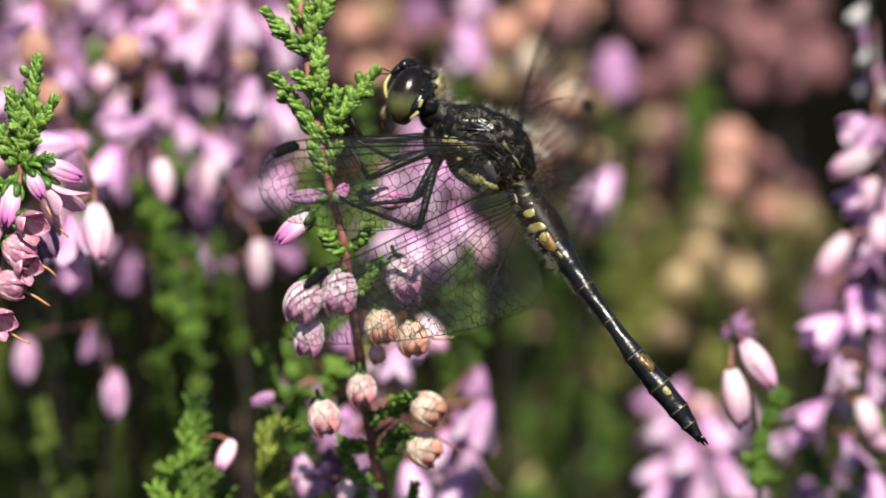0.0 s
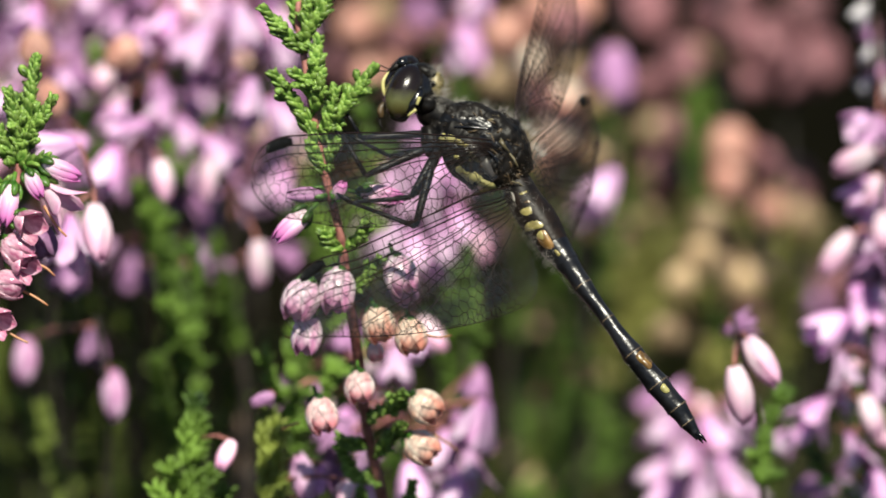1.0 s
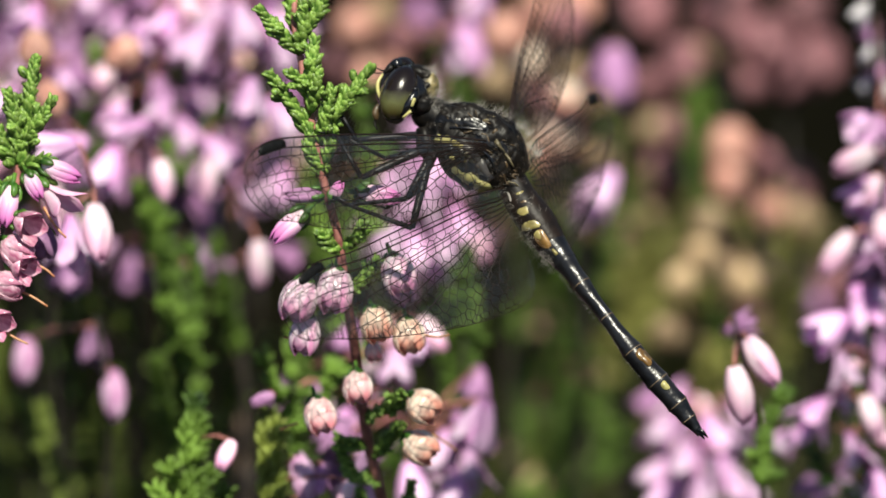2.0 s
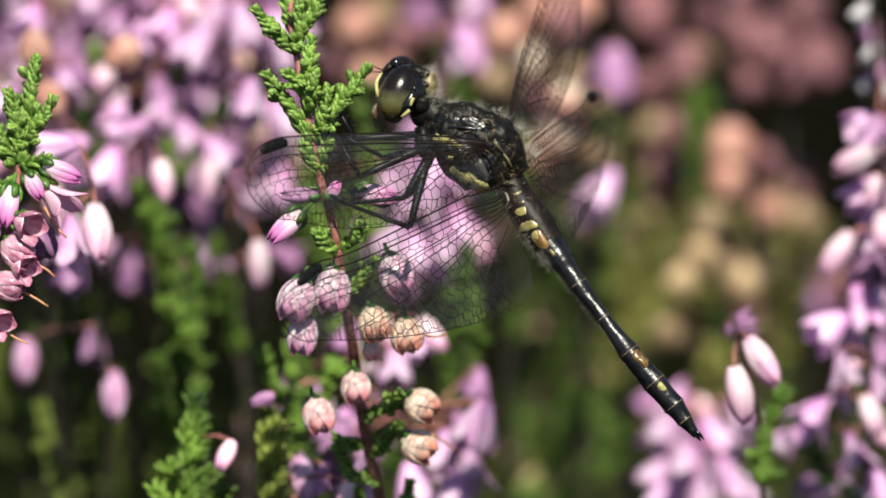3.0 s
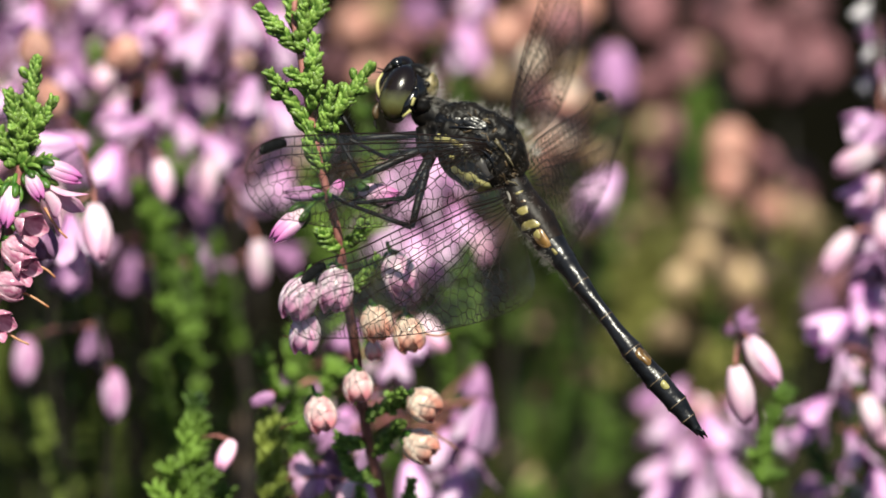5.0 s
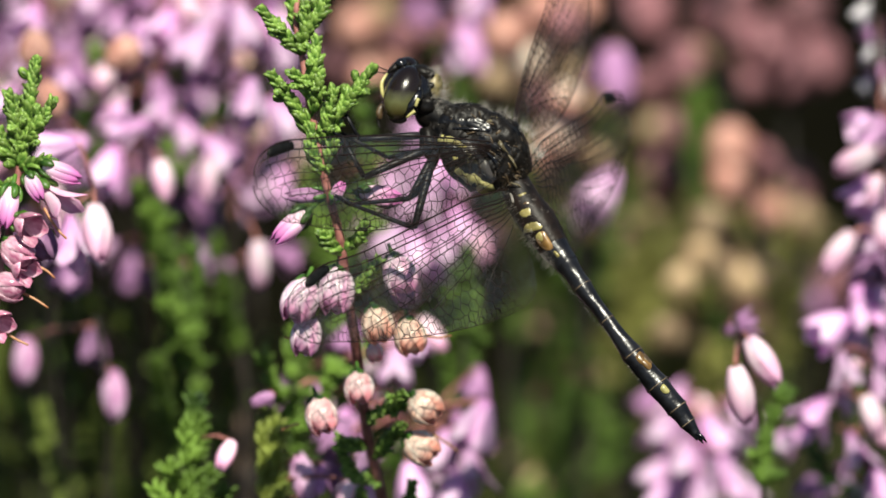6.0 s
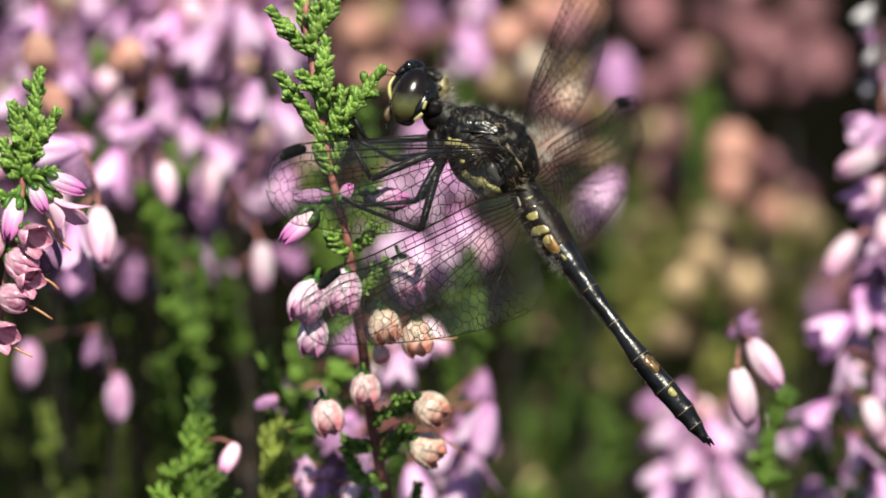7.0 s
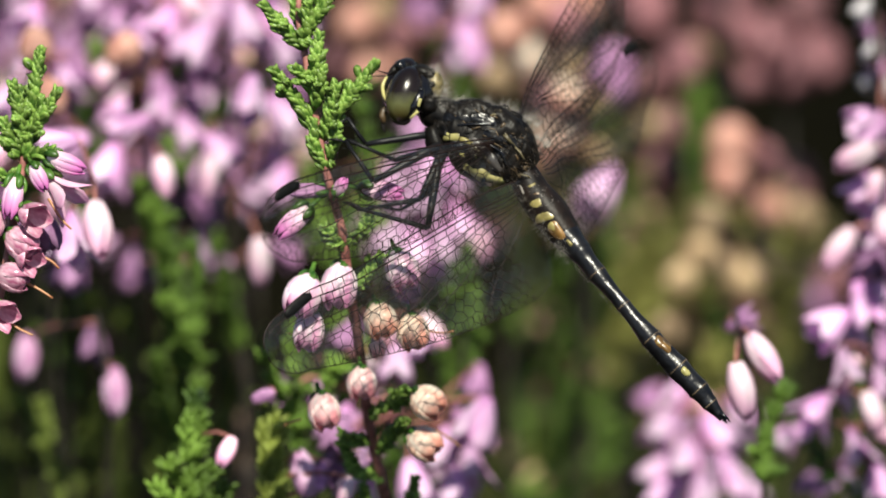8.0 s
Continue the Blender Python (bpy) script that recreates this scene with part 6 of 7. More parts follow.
def dry_stalk(path):
    """A bare old stalk rising from the soil between the leafy shoots."""
    full = stem_to_ground(path)
    ob = thing("heather_stalk", full[-1], "bare dry tan heather stalk among green shoots", "heather", "heather branches")
    part("stem", Shape().tube(bend(full, 5), 0.4, 0.7, 8), DRY_STALK, ob)
    mid = Vector(path[1])
    part("side_twig", Shape().tube(bend([mid, mid + Vector((0.9, 1.6, 1)), mid + Vector((1.5, 3.6, 1.6))], 4), 0.3, 0.16, 6), DRY_STALK, ob)


dry_stalk([(-15.8, -5.2, -98), (-15.9, -12.0, -98), (-15.6, -21.5, -99)])
sprig = heather_sprig()
second_sprig = side_sprig()
insect, insect_head, insect_abdomen, insect_wings = dragonfly()


def shifted(rest, right, up, turn):
    """The pose rest moved by millimetres in the stand's plane and turned by degrees in it."""
    m = rest @ Matrix.Rotation(radians(turn), 4, "Z")
    across = rest.to_3x3() @ Vector((right, up, 0)) * 0.001
    m.translation = rest.translation + across
    return m


def motions():
    """All keyed movement."""
    seat = insect.matrix_basis.copy()
    walk(insect, [(0, shifted(seat, 0.145, -0.033, 0.41)), (0.04, shifted(seat, -0.06, 0.0, 0.55)), (0.1, shifted(seat, -1.099, 0.132, 1.23)), (0.2, shifted(seat, -1.099, 0.132, 1.23)),
                  (0.3, shifted(seat, -1.374, 0.001, 0.97)), (0.4, shifted(seat, -1.063, 0.058, 1.23)), (0.5, shifted(seat, -1.744, 0.207, 1.35)),
                  (0.6, shifted(seat, -1.153, 0.165, 0.84)), (0.7, shifted(seat, -1.851, 0.255, 0.69)), (0.8, shifted(seat, -0.561, 0.010, 0.04)),
                  (0.9, shifted(seat, -1.171, 0.330, 0.83)), (1, shifted(seat, -0.009, 0.091, -0.05)), (1.2, shifted(seat, -0.140, 0.144, 0.58)),
                  (1.5, shifted(seat, -0.505, -0.001, -0.07)), (1.7, shifted(seat, -0.325, 0.016, 0.70)), (2.8, shifted(seat, -0.362, 0.118, 0.77)),
                  (3, shifted(seat, -0.433, 0.067, 0.27)), (3.5, shifted(seat, 0.000, -0.000, 0.00)), (4, shifted(seat, -0.157, 0.066, 0.13)),
                  (4.5, shifted(seat, -0.112, 0.000, 0.01)), (4.7, shifted(seat, -0.361, 0.098, 0.64)), (5.8, shifted(seat, -0.158, 0.032, 0.44)),
                  (6, shifted(seat, -0.112, 0.000, 0.01)), (6.2, shifted(seat, -0.151, -0.005, 0.44)), (6.5, shifted(seat, 0.097, -0.275, -0.88)),
                  (6.8, shifted(seat, 0.624, -0.150, 0.58)), (7, shifted(seat, 0.213, -0.013, -0.40)), (7.2, shifted(seat, 1.164, 0.182, 0.69)),
                  (7.3, shifted(seat, 2.227, 0.559, 1.63)), (7.4, shifted(seat, 2.944, 2.116, 8.66)), (7.47, shifted(seat, 3.50, -0.95, 1.10)), (7.5, shifted(seat, 3.363, -0.536, 2.45)),
                  (7.6, shifted(seat, 1.239, 0.788, 4.34)), (7.7, shifted(seat, 1.426, -0.229, 3.73)), (7.8, shifted(seat, -0.047, 0.271, 4.12)),
                  (8, shifted(seat, 0.261, 0.169, 5.01))])
    hinge = insect_abdomen.matrix_basis.copy()
    walk(insect_abdomen, [(0, shifted(hinge, 0, 0, -1.22)), (0.5, shifted(hinge, 0, 0, -0.89)), (1, shifted(hinge, 0, 0, -0.54)), (1.5, shifted(hinge, 0, 0, -0.12)),
                          (3, shifted(hinge, 0, 0, -0.04)), (3.5, shifted(hinge, 0, 0, 0.00)), (4, shifted(hinge, 0, 0, -0.34)), (4.5, shifted(hinge, 0, 0, 0.09)),
                          (6, shifted(hinge, 0, 0, -0.25)), (6.5, shifted(hinge, 0, 0, -0.19)), (7, shifted(hinge, 0, 0, 0.28)), (7.2, shifted(hinge, 0, 0, -0.10)),
                          (7.3, shifted(hinge, 0, 0, -0.53)), (7.4, shifted(hinge, 0, 0, -0.26)), (7.47, shifted(hinge, 0, 0, -7.10)), (7.5, shifted(hinge, 0, 0, -6.12)), (7.6, shifted(hinge, 0, 0, -2.35)),
                          (7.7, shifted(hinge, 0, 0, -3.57)), (7.8, shifted(hinge, 0, 0, -0.46)), (8, shifted(hinge, 0, 0, -1.93))])
    walk(insect_wings["fl"], [(0, spread_wing((1.58, 0.85, 1.2), (-15.54, -2.01, 13.98), (0.5, -4.97, -0.16))), (0.1, spread_wing((1.58, 0.85, 1.2), (-15.3, -1.76, 14.28), (0.5, -4.97, -0.08))),
        (0.2, spread_wing((1.58, 0.85, 1.2), (-15.01, -1.93, 14.55), (0.5, -4.97, -0.14))), (0.3, spread_wing((1.58, 0.85, 1.2), (-15.45, -2.08, 14.07), (0.5, -4.97, -0.18))),
        (0.4, spread_wing((1.58, 0.85, 1.2), (-15.59, -1.99, 13.93), (0.5, -4.97, -0.15))), (0.5, spread_wing((1.58, 0.85, 1.2), (-15.74, -2.08, 13.75), (0.5, -4.97, -0.18))),
        (0.6, spread_wing((1.58, 0.85, 1.2), (-16.19, -1.82, 13.25), (0.5, -4.97, -0.07))), (0.7, spread_wing((1.58, 0.85, 1.2), (-16.64, -1.87, 12.67), (0.5, -4.97, -0.07))),
        (0.8, spread_wing((1.58, 0.85, 1.2), (-15.9, -1.86, 13.59), (0.5, -4.97, -0.09))), (0.9, spread_wing((1.58, 0.85, 1.2), (-16.37, -1.72, 13.04), (0.5, -4.97, -0.02))),
        (1, spread_wing((1.58, 0.85, 1.2), (-15.82, -1.93, 13.67), (0.5, -4.97, -0.12))), (1.2, spread_wing((1.58, 0.85, 1.2), (-15.76, -1.84, 13.76), (0.5, -4.97, -0.09))),
        (1.5, spread_wing((1.58, 0.85, 1.2), (-16.21, -2.07, 13.18), (0.5, -4.97, -0.16))), (1.7, spread_wing((1.58, 0.85, 1.2), (-16.13, -1.86, 13.32), (0.5, -4.97, -0.09))),
        (2.8, spread_wing((1.58, 0.85, 1.2), (-15.84, -1.84, 13.67), (0.5, -4.97, -0.09))), (3, spread_wing((1.58, 0.85, 1.2), (-15.72, -1.91, 13.8), (0.5, -4.97, -0.12))),
        (3.5, spread_wing((1.58, 0.85, 1.2), (-15.54, -2.03, 13.97), (0.5, -4.97, -0.16))), (4, spread_wing((1.58, 0.85, 1.2), (-15.74, -1.94, 13.77), (0.5, -4.97, -0.13))),
        (4.5, spread_wing((1.58, 0.85, 1.2), (-15.95, -2.02, 13.51), (0.5, -4.97, -0.15))), (4.7, spread_wing((1.58, 0.85, 1.2), (-15.92, -1.85, 13.57), (0.5, -4.97, -0.09))),
        (5.8, spread_wing((1.58, 0.85, 1.2), (-15.9, -2.03, 13.56), (0.5, -4.97, -0.15))), (6, spread_wing((1.58, 0.85, 1.2), (-15.62, -2.1, 13.87), (0.5, -4.97, -0.19))),
        (6.2, spread_wing((1.58, 0.85, 1.2), (-15.78, -1.99, 13.71), (0.5, -4.97, -0.14))), (6.5, spread_wing((1.58, 0.85, 1.2), (-15.98, -2.22, 13.44), (0.5, -4.97, -0.22))),
        (6.8, spread_wing((1.58, 0.85, 1.2), (-14.94, -2.18, 14.6), (0.5, -4.97, -0.23))), (7, spread_wing((1.58, 0.85, 1.2), (-15.25, -2.23, 14.27), (0.5, -4.97, -0.24))),
        (7.2, spread_wing((1.58, 0.85, 1.2), (-13.98, -1.94, 15.55), (0.5, -4.97, -0.17))), (7.3, spread_wing((1.58, 0.85, 1.2), (-12.3, -2.25, 16.87), (0.5, -4.97, -0.3))),
        (7.4, spread_wing((1.58, 0.85, 1.2), (-9.01, -13.98, 12.82), (0.35, -3.49, -3.56))), (7.5, spread_wing((1.58, 0.85, 1.2), (-6.09, -14.93, 13.46), (0.35, -3.42, -3.63))),
        (7.6, spread_wing((1.58, 0.85, 1.2), (-8.51, -14.01, 13.13), (0.36, -3.52, -3.53))), (7.7, spread_wing((1.58, 0.85, 1.2), (-12.21, -13.49, 10.48), (0.33, -3.24, -3.79))),
        (7.8, spread_wing((1.58, 0.85, 1.2), (-14.25, -4.63, 14.71), (0.49, -4.86, -1.06))), (8, spread_wing((1.58, 0.85, 1.2), (-15.89, -4.22, 13.07), (0.49, -4.88, -0.98)))])
    walk(insect_wings["hl"], [(0, spread_wing((1.84, -2.94, 1.2), (-13.81, -7, 13.44), (1.64, -4.66, -0.75))), (0.1, spread_wing((1.84, -2.94, 1.2), (-13.61, -6.61, 13.83), (1.64, -4.68, -0.62))),
        (0.2, spread_wing((1.84, -2.94, 1.2), (-13.29, -6.7, 14.1), (1.64, -4.67, -0.67))), (0.3, spread_wing((1.84, -2.94, 1.2), (-13.56, -6.72, 13.83), (1.64, -4.68, -0.66))),
        (0.4, spread_wing((1.84, -2.94, 1.2), (-13.62, -6.69, 13.79), (1.64, -4.68, -0.65))), (0.5, spread_wing((1.84, -2.94, 1.2), (-13.9, -6.78, 13.45), (1.64, -4.68, -0.66))),
        (0.6, spread_wing((1.84, -2.94, 1.2), (-13.9, -6.64, 13.52), (1.64, -4.68, -0.61))), (0.7, spread_wing((1.84, -2.94, 1.2), (-14.41, -6.73, 12.93), (1.64, -4.68, -0.6))),
        (0.8, spread_wing((1.84, -2.94, 1.2), (-13.78, -6.72, 13.61), (1.64, -4.68, -0.65))), (0.9, spread_wing((1.84, -2.94, 1.2), (-14.16, -6.58, 13.28), (1.65, -4.69, -0.57))),
        (1, spread_wing((1.84, -2.94, 1.2), (-13.8, -6.67, 13.61), (1.64, -4.68, -0.63))), (1.2, spread_wing((1.84, -2.94, 1.2), (-13.63, -6.6, 13.81), (1.64, -4.68, -0.61))),
        (1.5, spread_wing((1.84, -2.94, 1.2), (-13.9, -6.77, 13.45), (1.64, -4.68, -0.66))), (1.7, spread_wing((1.84, -2.94, 1.2), (-13.82, -6.67, 13.59), (1.64, -4.68, -0.63))),
        (2.8, spread_wing((1.84, -2.94, 1.2), (-13.54, -6.69, 13.86), (1.64, -4.68, -0.65))), (3, spread_wing((1.84, -2.94, 1.2), (-13.59, -6.85, 13.73), (1.64, -4.67, -0.71))),
        (3.5, spread_wing((1.84, -2.94, 1.2), (-13.46, -6.96, 13.81), (1.64, -4.66, -0.75))), (4, spread_wing((1.84, -2.94, 1.2), (-13.63, -6.88, 13.68), (1.64, -4.67, -0.72))),
        (4.5, spread_wing((1.84, -2.94, 1.2), (-13.46, -6.79, 13.89), (1.64, -4.67, -0.7))), (4.7, spread_wing((1.84, -2.94, 1.2), (-13.48, -6.7, 13.92), (1.64, -4.68, -0.66))),
        (5.8, spread_wing((1.84, -2.94, 1.2), (-13.39, -6.66, 14.02), (1.64, -4.68, -0.65))), (6, spread_wing((1.84, -2.94, 1.2), (-13.34, -6.95, 13.93), (1.64, -4.66, -0.76))),
        (6.2, spread_wing((1.84, -2.94, 1.2), (-13.35, -6.7, 14.04), (1.64, -4.67, -0.67))), (6.5, spread_wing((1.84, -2.94, 1.2), (-13.47, -6.92, 13.82), (1.64, -4.67, -0.74))),
        (6.8, spread_wing((1.84, -2.94, 1.2), (-12.46, -6.72, 14.83), (1.64, -4.67, -0.74))), (7, spread_wing((1.84, -2.94, 1.2), (-12.94, -6.98, 14.29), (1.64, -4.66, -0.79))),
        (7.2, spread_wing((1.84, -2.94, 1.2), (-12.25, -6.51, 15.1), (1.64, -4.67, -0.68))), (7.3, spread_wing((1.84, -2.94, 1.2), (-11.3, -6.17, 15.95), (1.64, -4.68, -0.65))),
        (7.4, spread_wing((1.84, -2.94, 1.2), (-6.63, -14.58, 12.79), (1.23, -3.5, -3.35))), (7.5, spread_wing((1.84, -2.94, 1.2), (-4.27, -12.82, 15.41), (1.36, -3.88, -2.85))),
        (7.6, spread_wing((1.84, -2.94, 1.2), (-8.13, -13.85, 12.74), (1.28, -3.66, -3.16))), (7.7, spread_wing((1.84, -2.94, 1.2), (-14.75, -13.13, 5.51), (0.98, -2.79, -4.03))),
        (7.8, spread_wing((1.84, -2.94, 1.2), (-15.41, -8.52, 10.5), (1.6, -4.54, -1.35))), (8, spread_wing((1.84, -2.94, 1.2), (-16.26, -8.23, 9.39), (1.61, -4.57, -1.23)))])
    walk(insect_wings["fr"], [(0, spread_wing((1.95, 1.84, -0.8), (4.91, 11.54, -16.84), (1.79, -4.08, -2.27))), (0.1, spread_wing((1.95, 1.84, -0.8), (2.82, 11.24, -17.51), (1.78, -4.06, -2.32))),
        (0.2, spread_wing((1.95, 1.84, -0.8), (2.65, 11.25, -17.54), (1.78, -4.05, -2.33))), (0.3, spread_wing((1.95, 1.84, -0.8), (2.86, 11.48, -17.35), (1.77, -4.03, -2.37))),
        (0.4, spread_wing((1.95, 1.84, -0.8), (2.25, 11.38, -17.5), (1.77, -4.02, -2.39))), (0.5, spread_wing((1.95, 1.84, -0.8), (3.24, 11.09, -17.54), (1.8, -4.09, -2.25))),
        (0.6, spread_wing((1.95, 1.84, -0.8), (2.8, 11.22, -17.53), (1.78, -4.06, -2.31))), (0.7, spread_wing((1.95, 1.84, -0.8), (4.58, 11.04, -17.27), (1.82, -4.13, -2.16))),
        (0.8, spread_wing((1.95, 1.84, -0.8), (2.94, 11.55, -17.29), (1.77, -4.02, -2.39))), (0.9, spread_wing((1.95, 1.84, -0.8), (4.93, 10.88, -17.27), (1.83, -4.16, -2.1))),
        (1, spread_wing((1.95, 1.84, -0.8), (3.52, 11.42, -17.27), (1.78, -4.06, -2.32))), (1.2, spread_wing((1.95, 1.84, -0.8), (3.18, 11.27, -17.43), (1.79, -4.06, -2.3))),
        (1.5, spread_wing((1.95, 1.84, -0.8), (3.55, 11.57, -17.16), (1.77, -4.04, -2.36))), (1.7, spread_wing((1.95, 1.84, -0.8), (3.64, 11.46, -17.22), (1.78, -4.05, -2.32))),
        (2.8, spread_wing((1.95, 1.84, -0.8), (4.21, 11.27, -17.22), (1.8, -4.09, -2.24))), (3, spread_wing((1.95, 1.84, -0.8), (4.31, 11.41, -17.1), (1.79, -4.08, -2.27))),
        (3.5, spread_wing((1.95, 1.84, -0.8), (4.25, 11.55, -17.01), (1.78, -4.06, -2.31))), (4, spread_wing((1.95, 1.84, -0.8), (4.3, 11.43, -17.09), (1.79, -4.08, -2.27))),
        (4.5, spread_wing((1.95, 1.84, -0.8), (4.44, 11.55, -16.97), (1.79, -4.06, -2.3))), (4.7, spread_wing((1.95, 1.84, -0.8), (4.29, 11.31, -17.16), (1.8, -4.09, -2.25))),
        (5.8, spread_wing((1.95, 1.84, -0.8), (4.39, 11.44, -17.05), (1.79, -4.08, -2.27))), (6, spread_wing((1.95, 1.84, -0.8), (4.62, 11.54, -16.92), (1.79, -4.07, -2.29))),
        (6.2, spread_wing((1.95, 1.84, -0.8), (4.57, 11.62, -16.88), (1.78, -4.06, -2.31))), (6.5, spread_wing((1.95, 1.84, -0.8), (5.69, 12.42, -15.95), (1.75, -3.98, -2.47))),
        (6.8, spread_wing((1.95, 1.84, -0.8), (4.57, 12.03, -16.59), (1.76, -4.01, -2.42))), (7, spread_wing((1.95, 1.84, -0.8), (5.53, 11.92, -16.38), (1.78, -4.04, -2.34))),
        (7.2, spread_wing((1.95, 1.84, -0.8), (3.73, 11.3, -17.3), (1.79, -4.08, -2.28))), (7.3, spread_wing((1.95, 1.84, -0.8), (3.16, 10.42, -17.96), (1.83, -4.16, -2.09))),
        (7.4, spread_wing((1.95, 1.84, -0.8), (5.78, 6.64, -19.06), (1.97, -4.49, -0.97))), (7.5, spread_wing((1.95, 1.84, -0.8), (8.83, 10.6, -15.83), (1.88, -4.27, -1.81))),
        (7.6, spread_wing((1.95, 1.84, -0.8), (4.67, 9.17, -18.3), (1.9, -4.31, -1.68))), (7.7, spread_wing((1.95, 1.84, -0.8), (4.29, 10.97, -17.39), (1.82, -4.13, -2.16))),
        (7.8, spread_wing((1.95, 1.84, -0.8), (6.74, 9.26, -17.6), (1.91, -4.35, -1.56))), (8, spread_wing((1.95, 1.84, -0.8), (7.38, 9.48, -17.22), (1.91, -4.34, -1.57)))])
    walk(insect_wings["hr"], [(0, spread_wing((3.24, -1.1, -0.8), (4.39, 3.75, -19.67), (1.09, -4.83, -0.68))), (0.1, spread_wing((3.24, -1.1, -0.8), (2.73, 4.22, -19.87), (1.08, -4.8, -0.87))),
        (0.2, spread_wing((3.24, -1.1, -0.8), (2.52, 4.22, -19.9), (1.08, -4.8, -0.88))), (0.3, spread_wing((3.24, -1.1, -0.8), (2.61, 4.4, -19.85), (1.08, -4.79, -0.92))),
        (0.4, spread_wing((3.24, -1.1, -0.8), (2.09, 4.32, -19.93), (1.08, -4.79, -0.93))), (0.5, spread_wing((3.24, -1.1, -0.8), (2.72, 4.12, -19.9), (1.08, -4.81, -0.85))),
        (0.6, spread_wing((3.24, -1.1, -0.8), (2.06, 4.23, -19.95), (1.08, -4.8, -0.91))), (0.7, spread_wing((3.24, -1.1, -0.8), (2.93, 4.13, -19.87), (1.08, -4.81, -0.84))),
        (0.8, spread_wing((3.24, -1.1, -0.8), (3.74, 4.48, -19.65), (1.08, -4.8, -0.89))), (0.9, spread_wing((3.24, -1.1, -0.8), (3.86, 4.01, -19.73), (1.08, -4.82, -0.77))),
        (1, spread_wing((3.24, -1.1, -0.8), (4.25, 3.97, -19.66), (1.08, -4.82, -0.74))), (1.2, spread_wing((3.24, -1.1, -0.8), (4.44, 4.03, -19.6), (1.08, -4.82, -0.75))),
        (1.5, spread_wing((3.24, -1.1, -0.8), (4.78, 4.29, -19.47), (1.08, -4.82, -0.8))), (1.7, spread_wing((3.24, -1.1, -0.8), (5.08, 4.07, -19.44), (1.08, -4.83, -0.73))),
        (2.8, spread_wing((3.24, -1.1, -0.8), (5.56, 4.02, -19.32), (1.08, -4.83, -0.69))), (3, spread_wing((3.24, -1.1, -0.8), (5.4, 4.24, -19.32), (1.08, -4.82, -0.76))),
        (3.5, spread_wing((3.24, -1.1, -0.8), (5.26, 4.19, -19.37), (1.08, -4.82, -0.75))), (4, spread_wing((3.24, -1.1, -0.8), (5.54, 4.26, -19.27), (1.08, -4.82, -0.76))),
        (4.5, spread_wing((3.24, -1.1, -0.8), (5.65, 4.36, -19.22), (1.08, -4.82, -0.77))), (4.7, spread_wing((3.24, -1.1, -0.8), (5.8, 4.18, -19.21), (1.08, -4.83, -0.72))),
        (5.8, spread_wing((3.24, -1.1, -0.8), (6.24, 4.29, -19.05), (1.08, -4.83, -0.73))), (6, spread_wing((3.24, -1.1, -0.8), (6.33, 4.35, -19.01), (1.08, -4.82, -0.74))),
        (6.2, spread_wing((3.24, -1.1, -0.8), (6.58, 4.28, -18.94), (1.08, -4.83, -0.71))), (6.5, spread_wing((3.24, -1.1, -0.8), (7.21, 4.57, -18.64), (1.08, -4.82, -0.76))),
        (6.8, spread_wing((3.24, -1.1, -0.8), (6.82, 4.08, -18.9), (1.09, -4.84, -0.65))), (7, spread_wing((3.24, -1.1, -0.8), (6.73, 4.31, -18.88), (1.08, -4.83, -0.72))),
        (7.2, spread_wing((3.24, -1.1, -0.8), (5.95, 3.77, -19.25), (1.09, -4.84, -0.61))), (7.3, spread_wing((3.24, -1.1, -0.8), (5.16, 2.91, -19.62), (1.09, -4.86, -0.43))),
        (7.4, spread_wing((3.24, -1.1, -0.8), (6.3, 4.94, -18.87), (1.08, -4.8, -0.9))), (7.5, spread_wing((3.24, -1.1, -0.8), (5.81, 8.32, -17.81), (1.02, -4.55, -1.79))),
        (7.6, spread_wing((3.24, -1.1, -0.8), (6.32, 5.8, -18.62), (1.07, -4.75, -1.12))), (7.7, spread_wing((3.24, -1.1, -0.8), (7.56, 6.56, -17.89), (1.06, -4.72, -1.28))),
        (7.8, spread_wing((3.24, -1.1, -0.8), (7.34, 6.96, -17.83), (1.05, -4.68, -1.39))), (8, spread_wing((3.24, -1.1, -0.8), (8, 6.64, -17.67), (1.06, -4.71, -1.29)))])
    root = sprig.matrix_basis.copy()
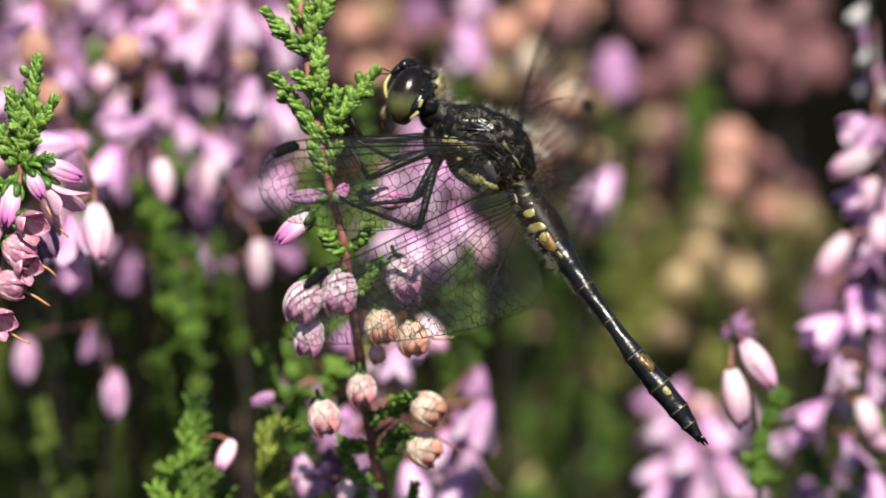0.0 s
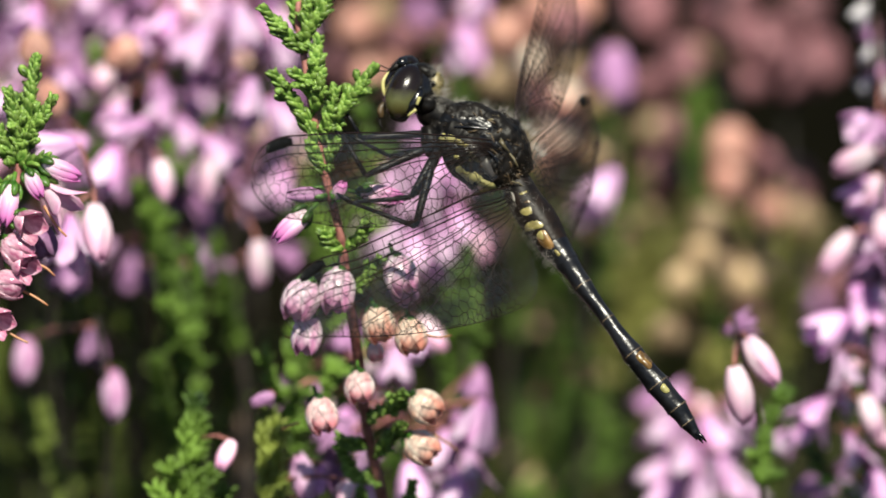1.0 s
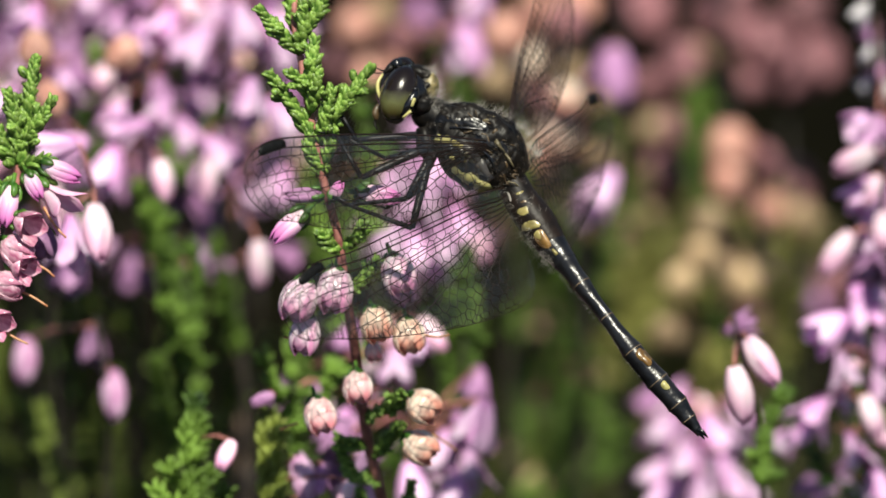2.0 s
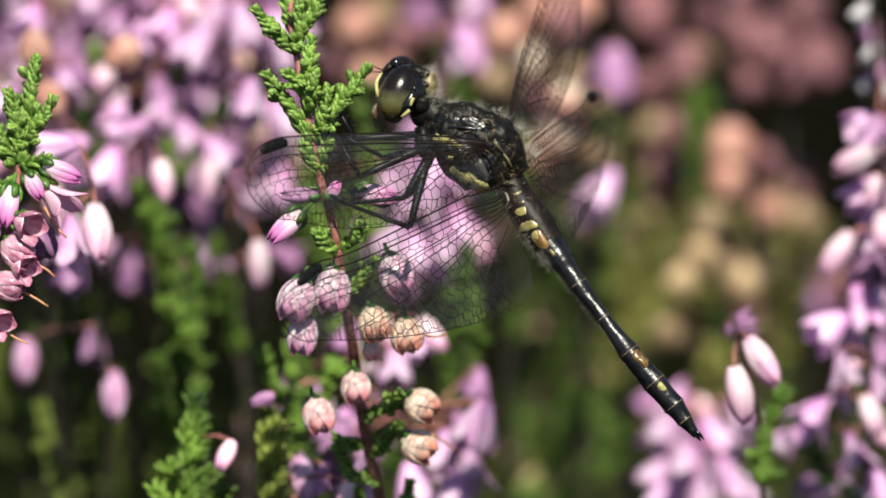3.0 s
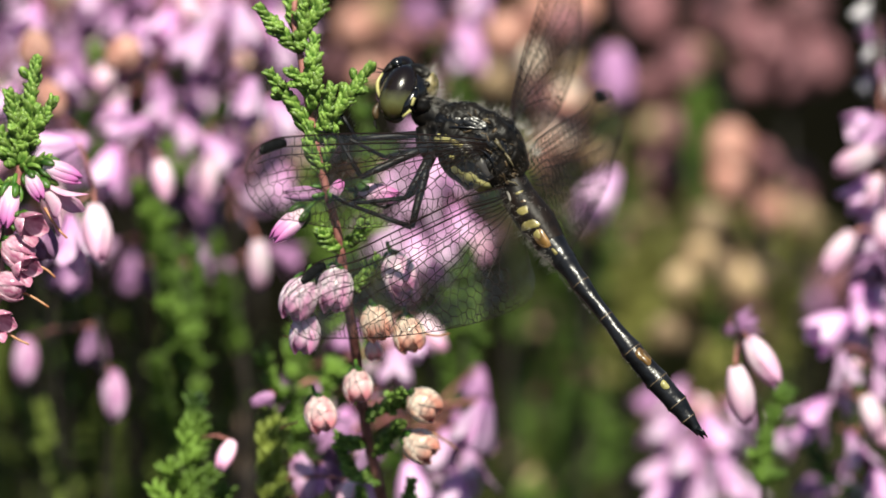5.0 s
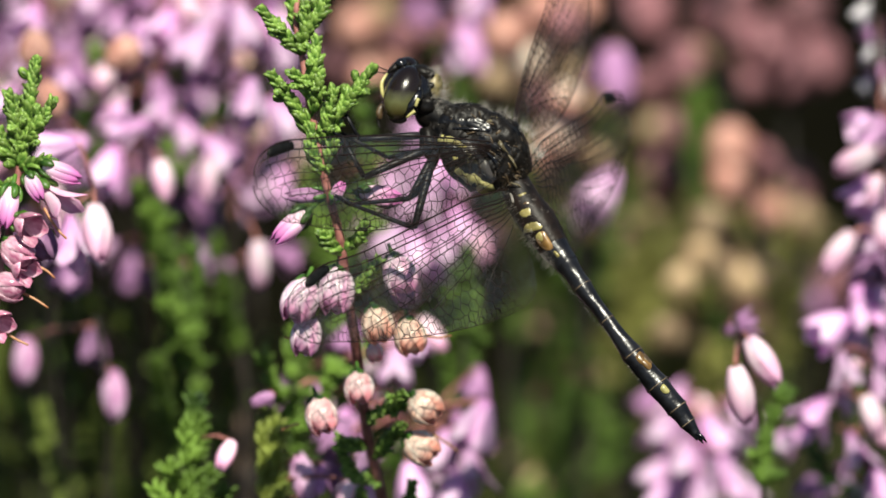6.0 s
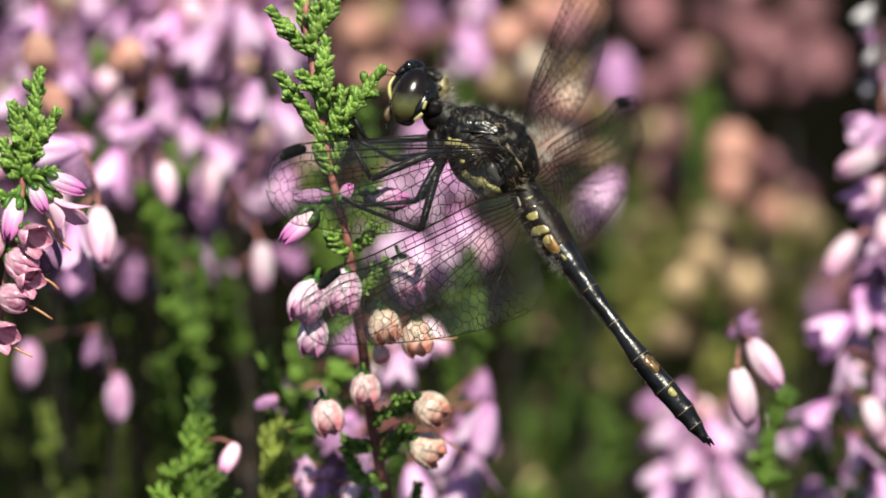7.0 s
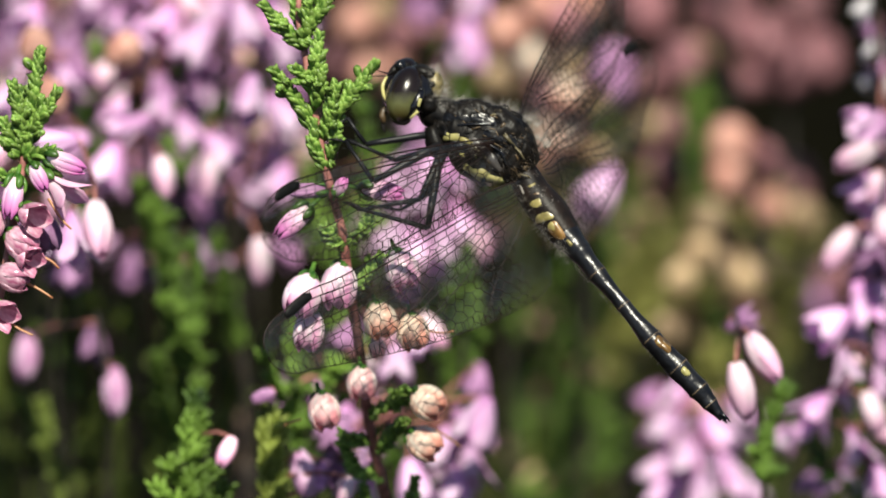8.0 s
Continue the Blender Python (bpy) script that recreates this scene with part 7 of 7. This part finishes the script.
    walk(sprig, [(0, shifted(root, 0.015, -0.104, -0.18)), (0.04, shifted(root, -0.035, -0.09, -0.02)), (0.1, shifted(root, -0.279, -0.040, 0.71)), (0.2, shifted(root, -0.304, -0.067, 0.77)),
                 (0.3, shifted(root, -0.406, -0.063, 1.03)), (0.4, shifted(root, -0.266, -0.082, 0.68)), (0.5, shifted(root, -0.257, 0.109, 1.67)),
                 (0.6, shifted(root, -0.279, 0.070, 0.71)), (0.7, shifted(root, -0.457, 0.178, 1.16)), (0.8, shifted(root, -0.089, 0.107, 0.23)),
                 (0.9, shifted(root, -0.253, 0.281, 0.64)), (1, shifted(root, -0.138, 0.029, -0.21)), (1.2, shifted(root, -0.025, 0.009, 0.06)),
                 (1.5, shifted(root, -0.082, 0.042, 0.41)), (1.7, shifted(root, -0.051, 0.019, 0.13)), (2.8, shifted(root, -0.051, 0.092, 0.13)),
                 (3, shifted(root, -0.018, 0.063, 0.39)), (3.5, shifted(root, 0.000, -0.000, 0.00)), (4, shifted(root, -0.002, 0.060, 0.11)),
                 (4.5, shifted(root, 0.009, 0.030, 0.06)), (4.7, shifted(root, -0.051, 0.129, 0.13)), (5.8, shifted(root, -0.013, 0.041, 0.03)),
                 (6, shifted(root, -0.058, -0.001, -0.01)), (6.2, shifted(root, -0.010, 0.041, 0.03)), (6.5, shifted(root, 0.032, -0.057, -0.33)),
                 (6.8, shifted(root, 0.225, -0.082, -0.57)), (7, shifted(root, -0.045, 0.069, -0.43)), (7.2, shifted(root, 0.364, 0.059, -0.82)),
                 (7.3, shifted(root, 0.462, 0.103, -1.64)), (7.4, shifted(root, 1.006, 1.115, -1.88)), (7.5, shifted(root, 0.869, -0.233, -2.79)),
                 (7.6, shifted(root, 0.193, 0.279, -0.69)), (7.7, shifted(root, 0.295, -0.109, -0.92)), (7.8, shifted(root, -0.058, 0.187, 0.04)),
                 (8, shifted(root, 0.153, 0.116, 0.05))])
    second_root = second_sprig.matrix_basis.copy()
    walk(second_sprig, [(0, shifted(second_root, 0.110, 0.147, 0)), (0.5, shifted(second_root, -0.257, 0.129, 0)), (1, shifted(second_root, 0.000, 0.184, 0)),
        (1.5, shifted(second_root, -0.037, 0.110, 0)), (3, shifted(second_root, 0.000, 0.110, 0)), (3.5, shifted(second_root, 0.000, -0.000, 0)),
        (4, shifted(second_root, 0.037, 0.074, 0)), (4.5, shifted(second_root, 0.037, 0.074, 0)), (6, shifted(second_root, 0.000, 0.037, 0)),
        (6.5, shifted(second_root, -0.074, -0.515, 0)), (7, shifted(second_root, 0.129, -0.533, 0)), (7.2, shifted(second_root, 0.405, -0.809, 0)),
        (7.3, shifted(second_root, 0.717, -0.919, 0)), (7.4, shifted(second_root, 1.434, 0.662, 0)), (7.5, shifted(second_root, 0.827, 0.552, 0)),
        (7.6, shifted(second_root, 0.515, 1.324, 0)), (7.7, shifted(second_root, 0.294, 0.184, 0)), (7.8, shifted(second_root, 0.331, 0.257, 0)),
        (8, shifted(second_root, 0.294, 0.478, 0))])
    for ob in swaying_near:
        foot = ob.matrix_basis.copy()
        walk(ob, [(0, shifted(foot, -0.312, -0.234, 0)), (0.5, shifted(foot, -0.429, -0.156, 0)), (1, shifted(foot, -0.078, -0.000, 0)),
                  (1.5, shifted(foot, -0.078, -0.000, 0)), (3, shifted(foot, -0.078, -0.000, 0)), (3.5, shifted(foot, 0.000, -0.000, 0)),
                  (6, shifted(foot, 0.000, -0.000, 0)), (6.5, shifted(foot, -0.039, -0.195, 0)), (7, shifted(foot, 0.000, -0.000, 0)),
                  (7.2, shifted(foot, 0.312, 0.312, 0)), (7.4, shifted(foot, 0.429, 0.935, 0)), (7.5, shifted(foot, 0.370, 0.819, 0)),
                  (7.6, shifted(foot, 0.312, 0.351, 0)), (7.8, shifted(foot, 0.039, 0.195, 0)), (8, shifted(foot, 0.039, 0.078, 0))])
    for ob in swaying_far:
        foot = ob.matrix_basis.copy()
        walk(ob, [(0, shifted(foot, 0.000, -0.000, 0)), (0.5, shifted(foot, -0.081, -0.000, 0)), (1, shifted(foot, 0.000, -0.000, 0)),
                  (6, shifted(foot, 0.000, -0.000, 0)), (6.5, shifted(foot, 0.000, -0.040, 0)), (7, shifted(foot, 0.081, -0.040, 0)),
                  (7.2, shifted(foot, 0.243, -0.000, 0)), (7.4, shifted(foot, 0.324, 0.081, 0)), (7.5, shifted(foot, 0.101, -0.000, 0)),
                  (7.6, shifted(foot, 0.040, -0.000, 0)), (7.8, shifted(foot, 0.000, -0.000, 0)), (8, shifted(foot, 0.040, 0.040, 0))])


motions()
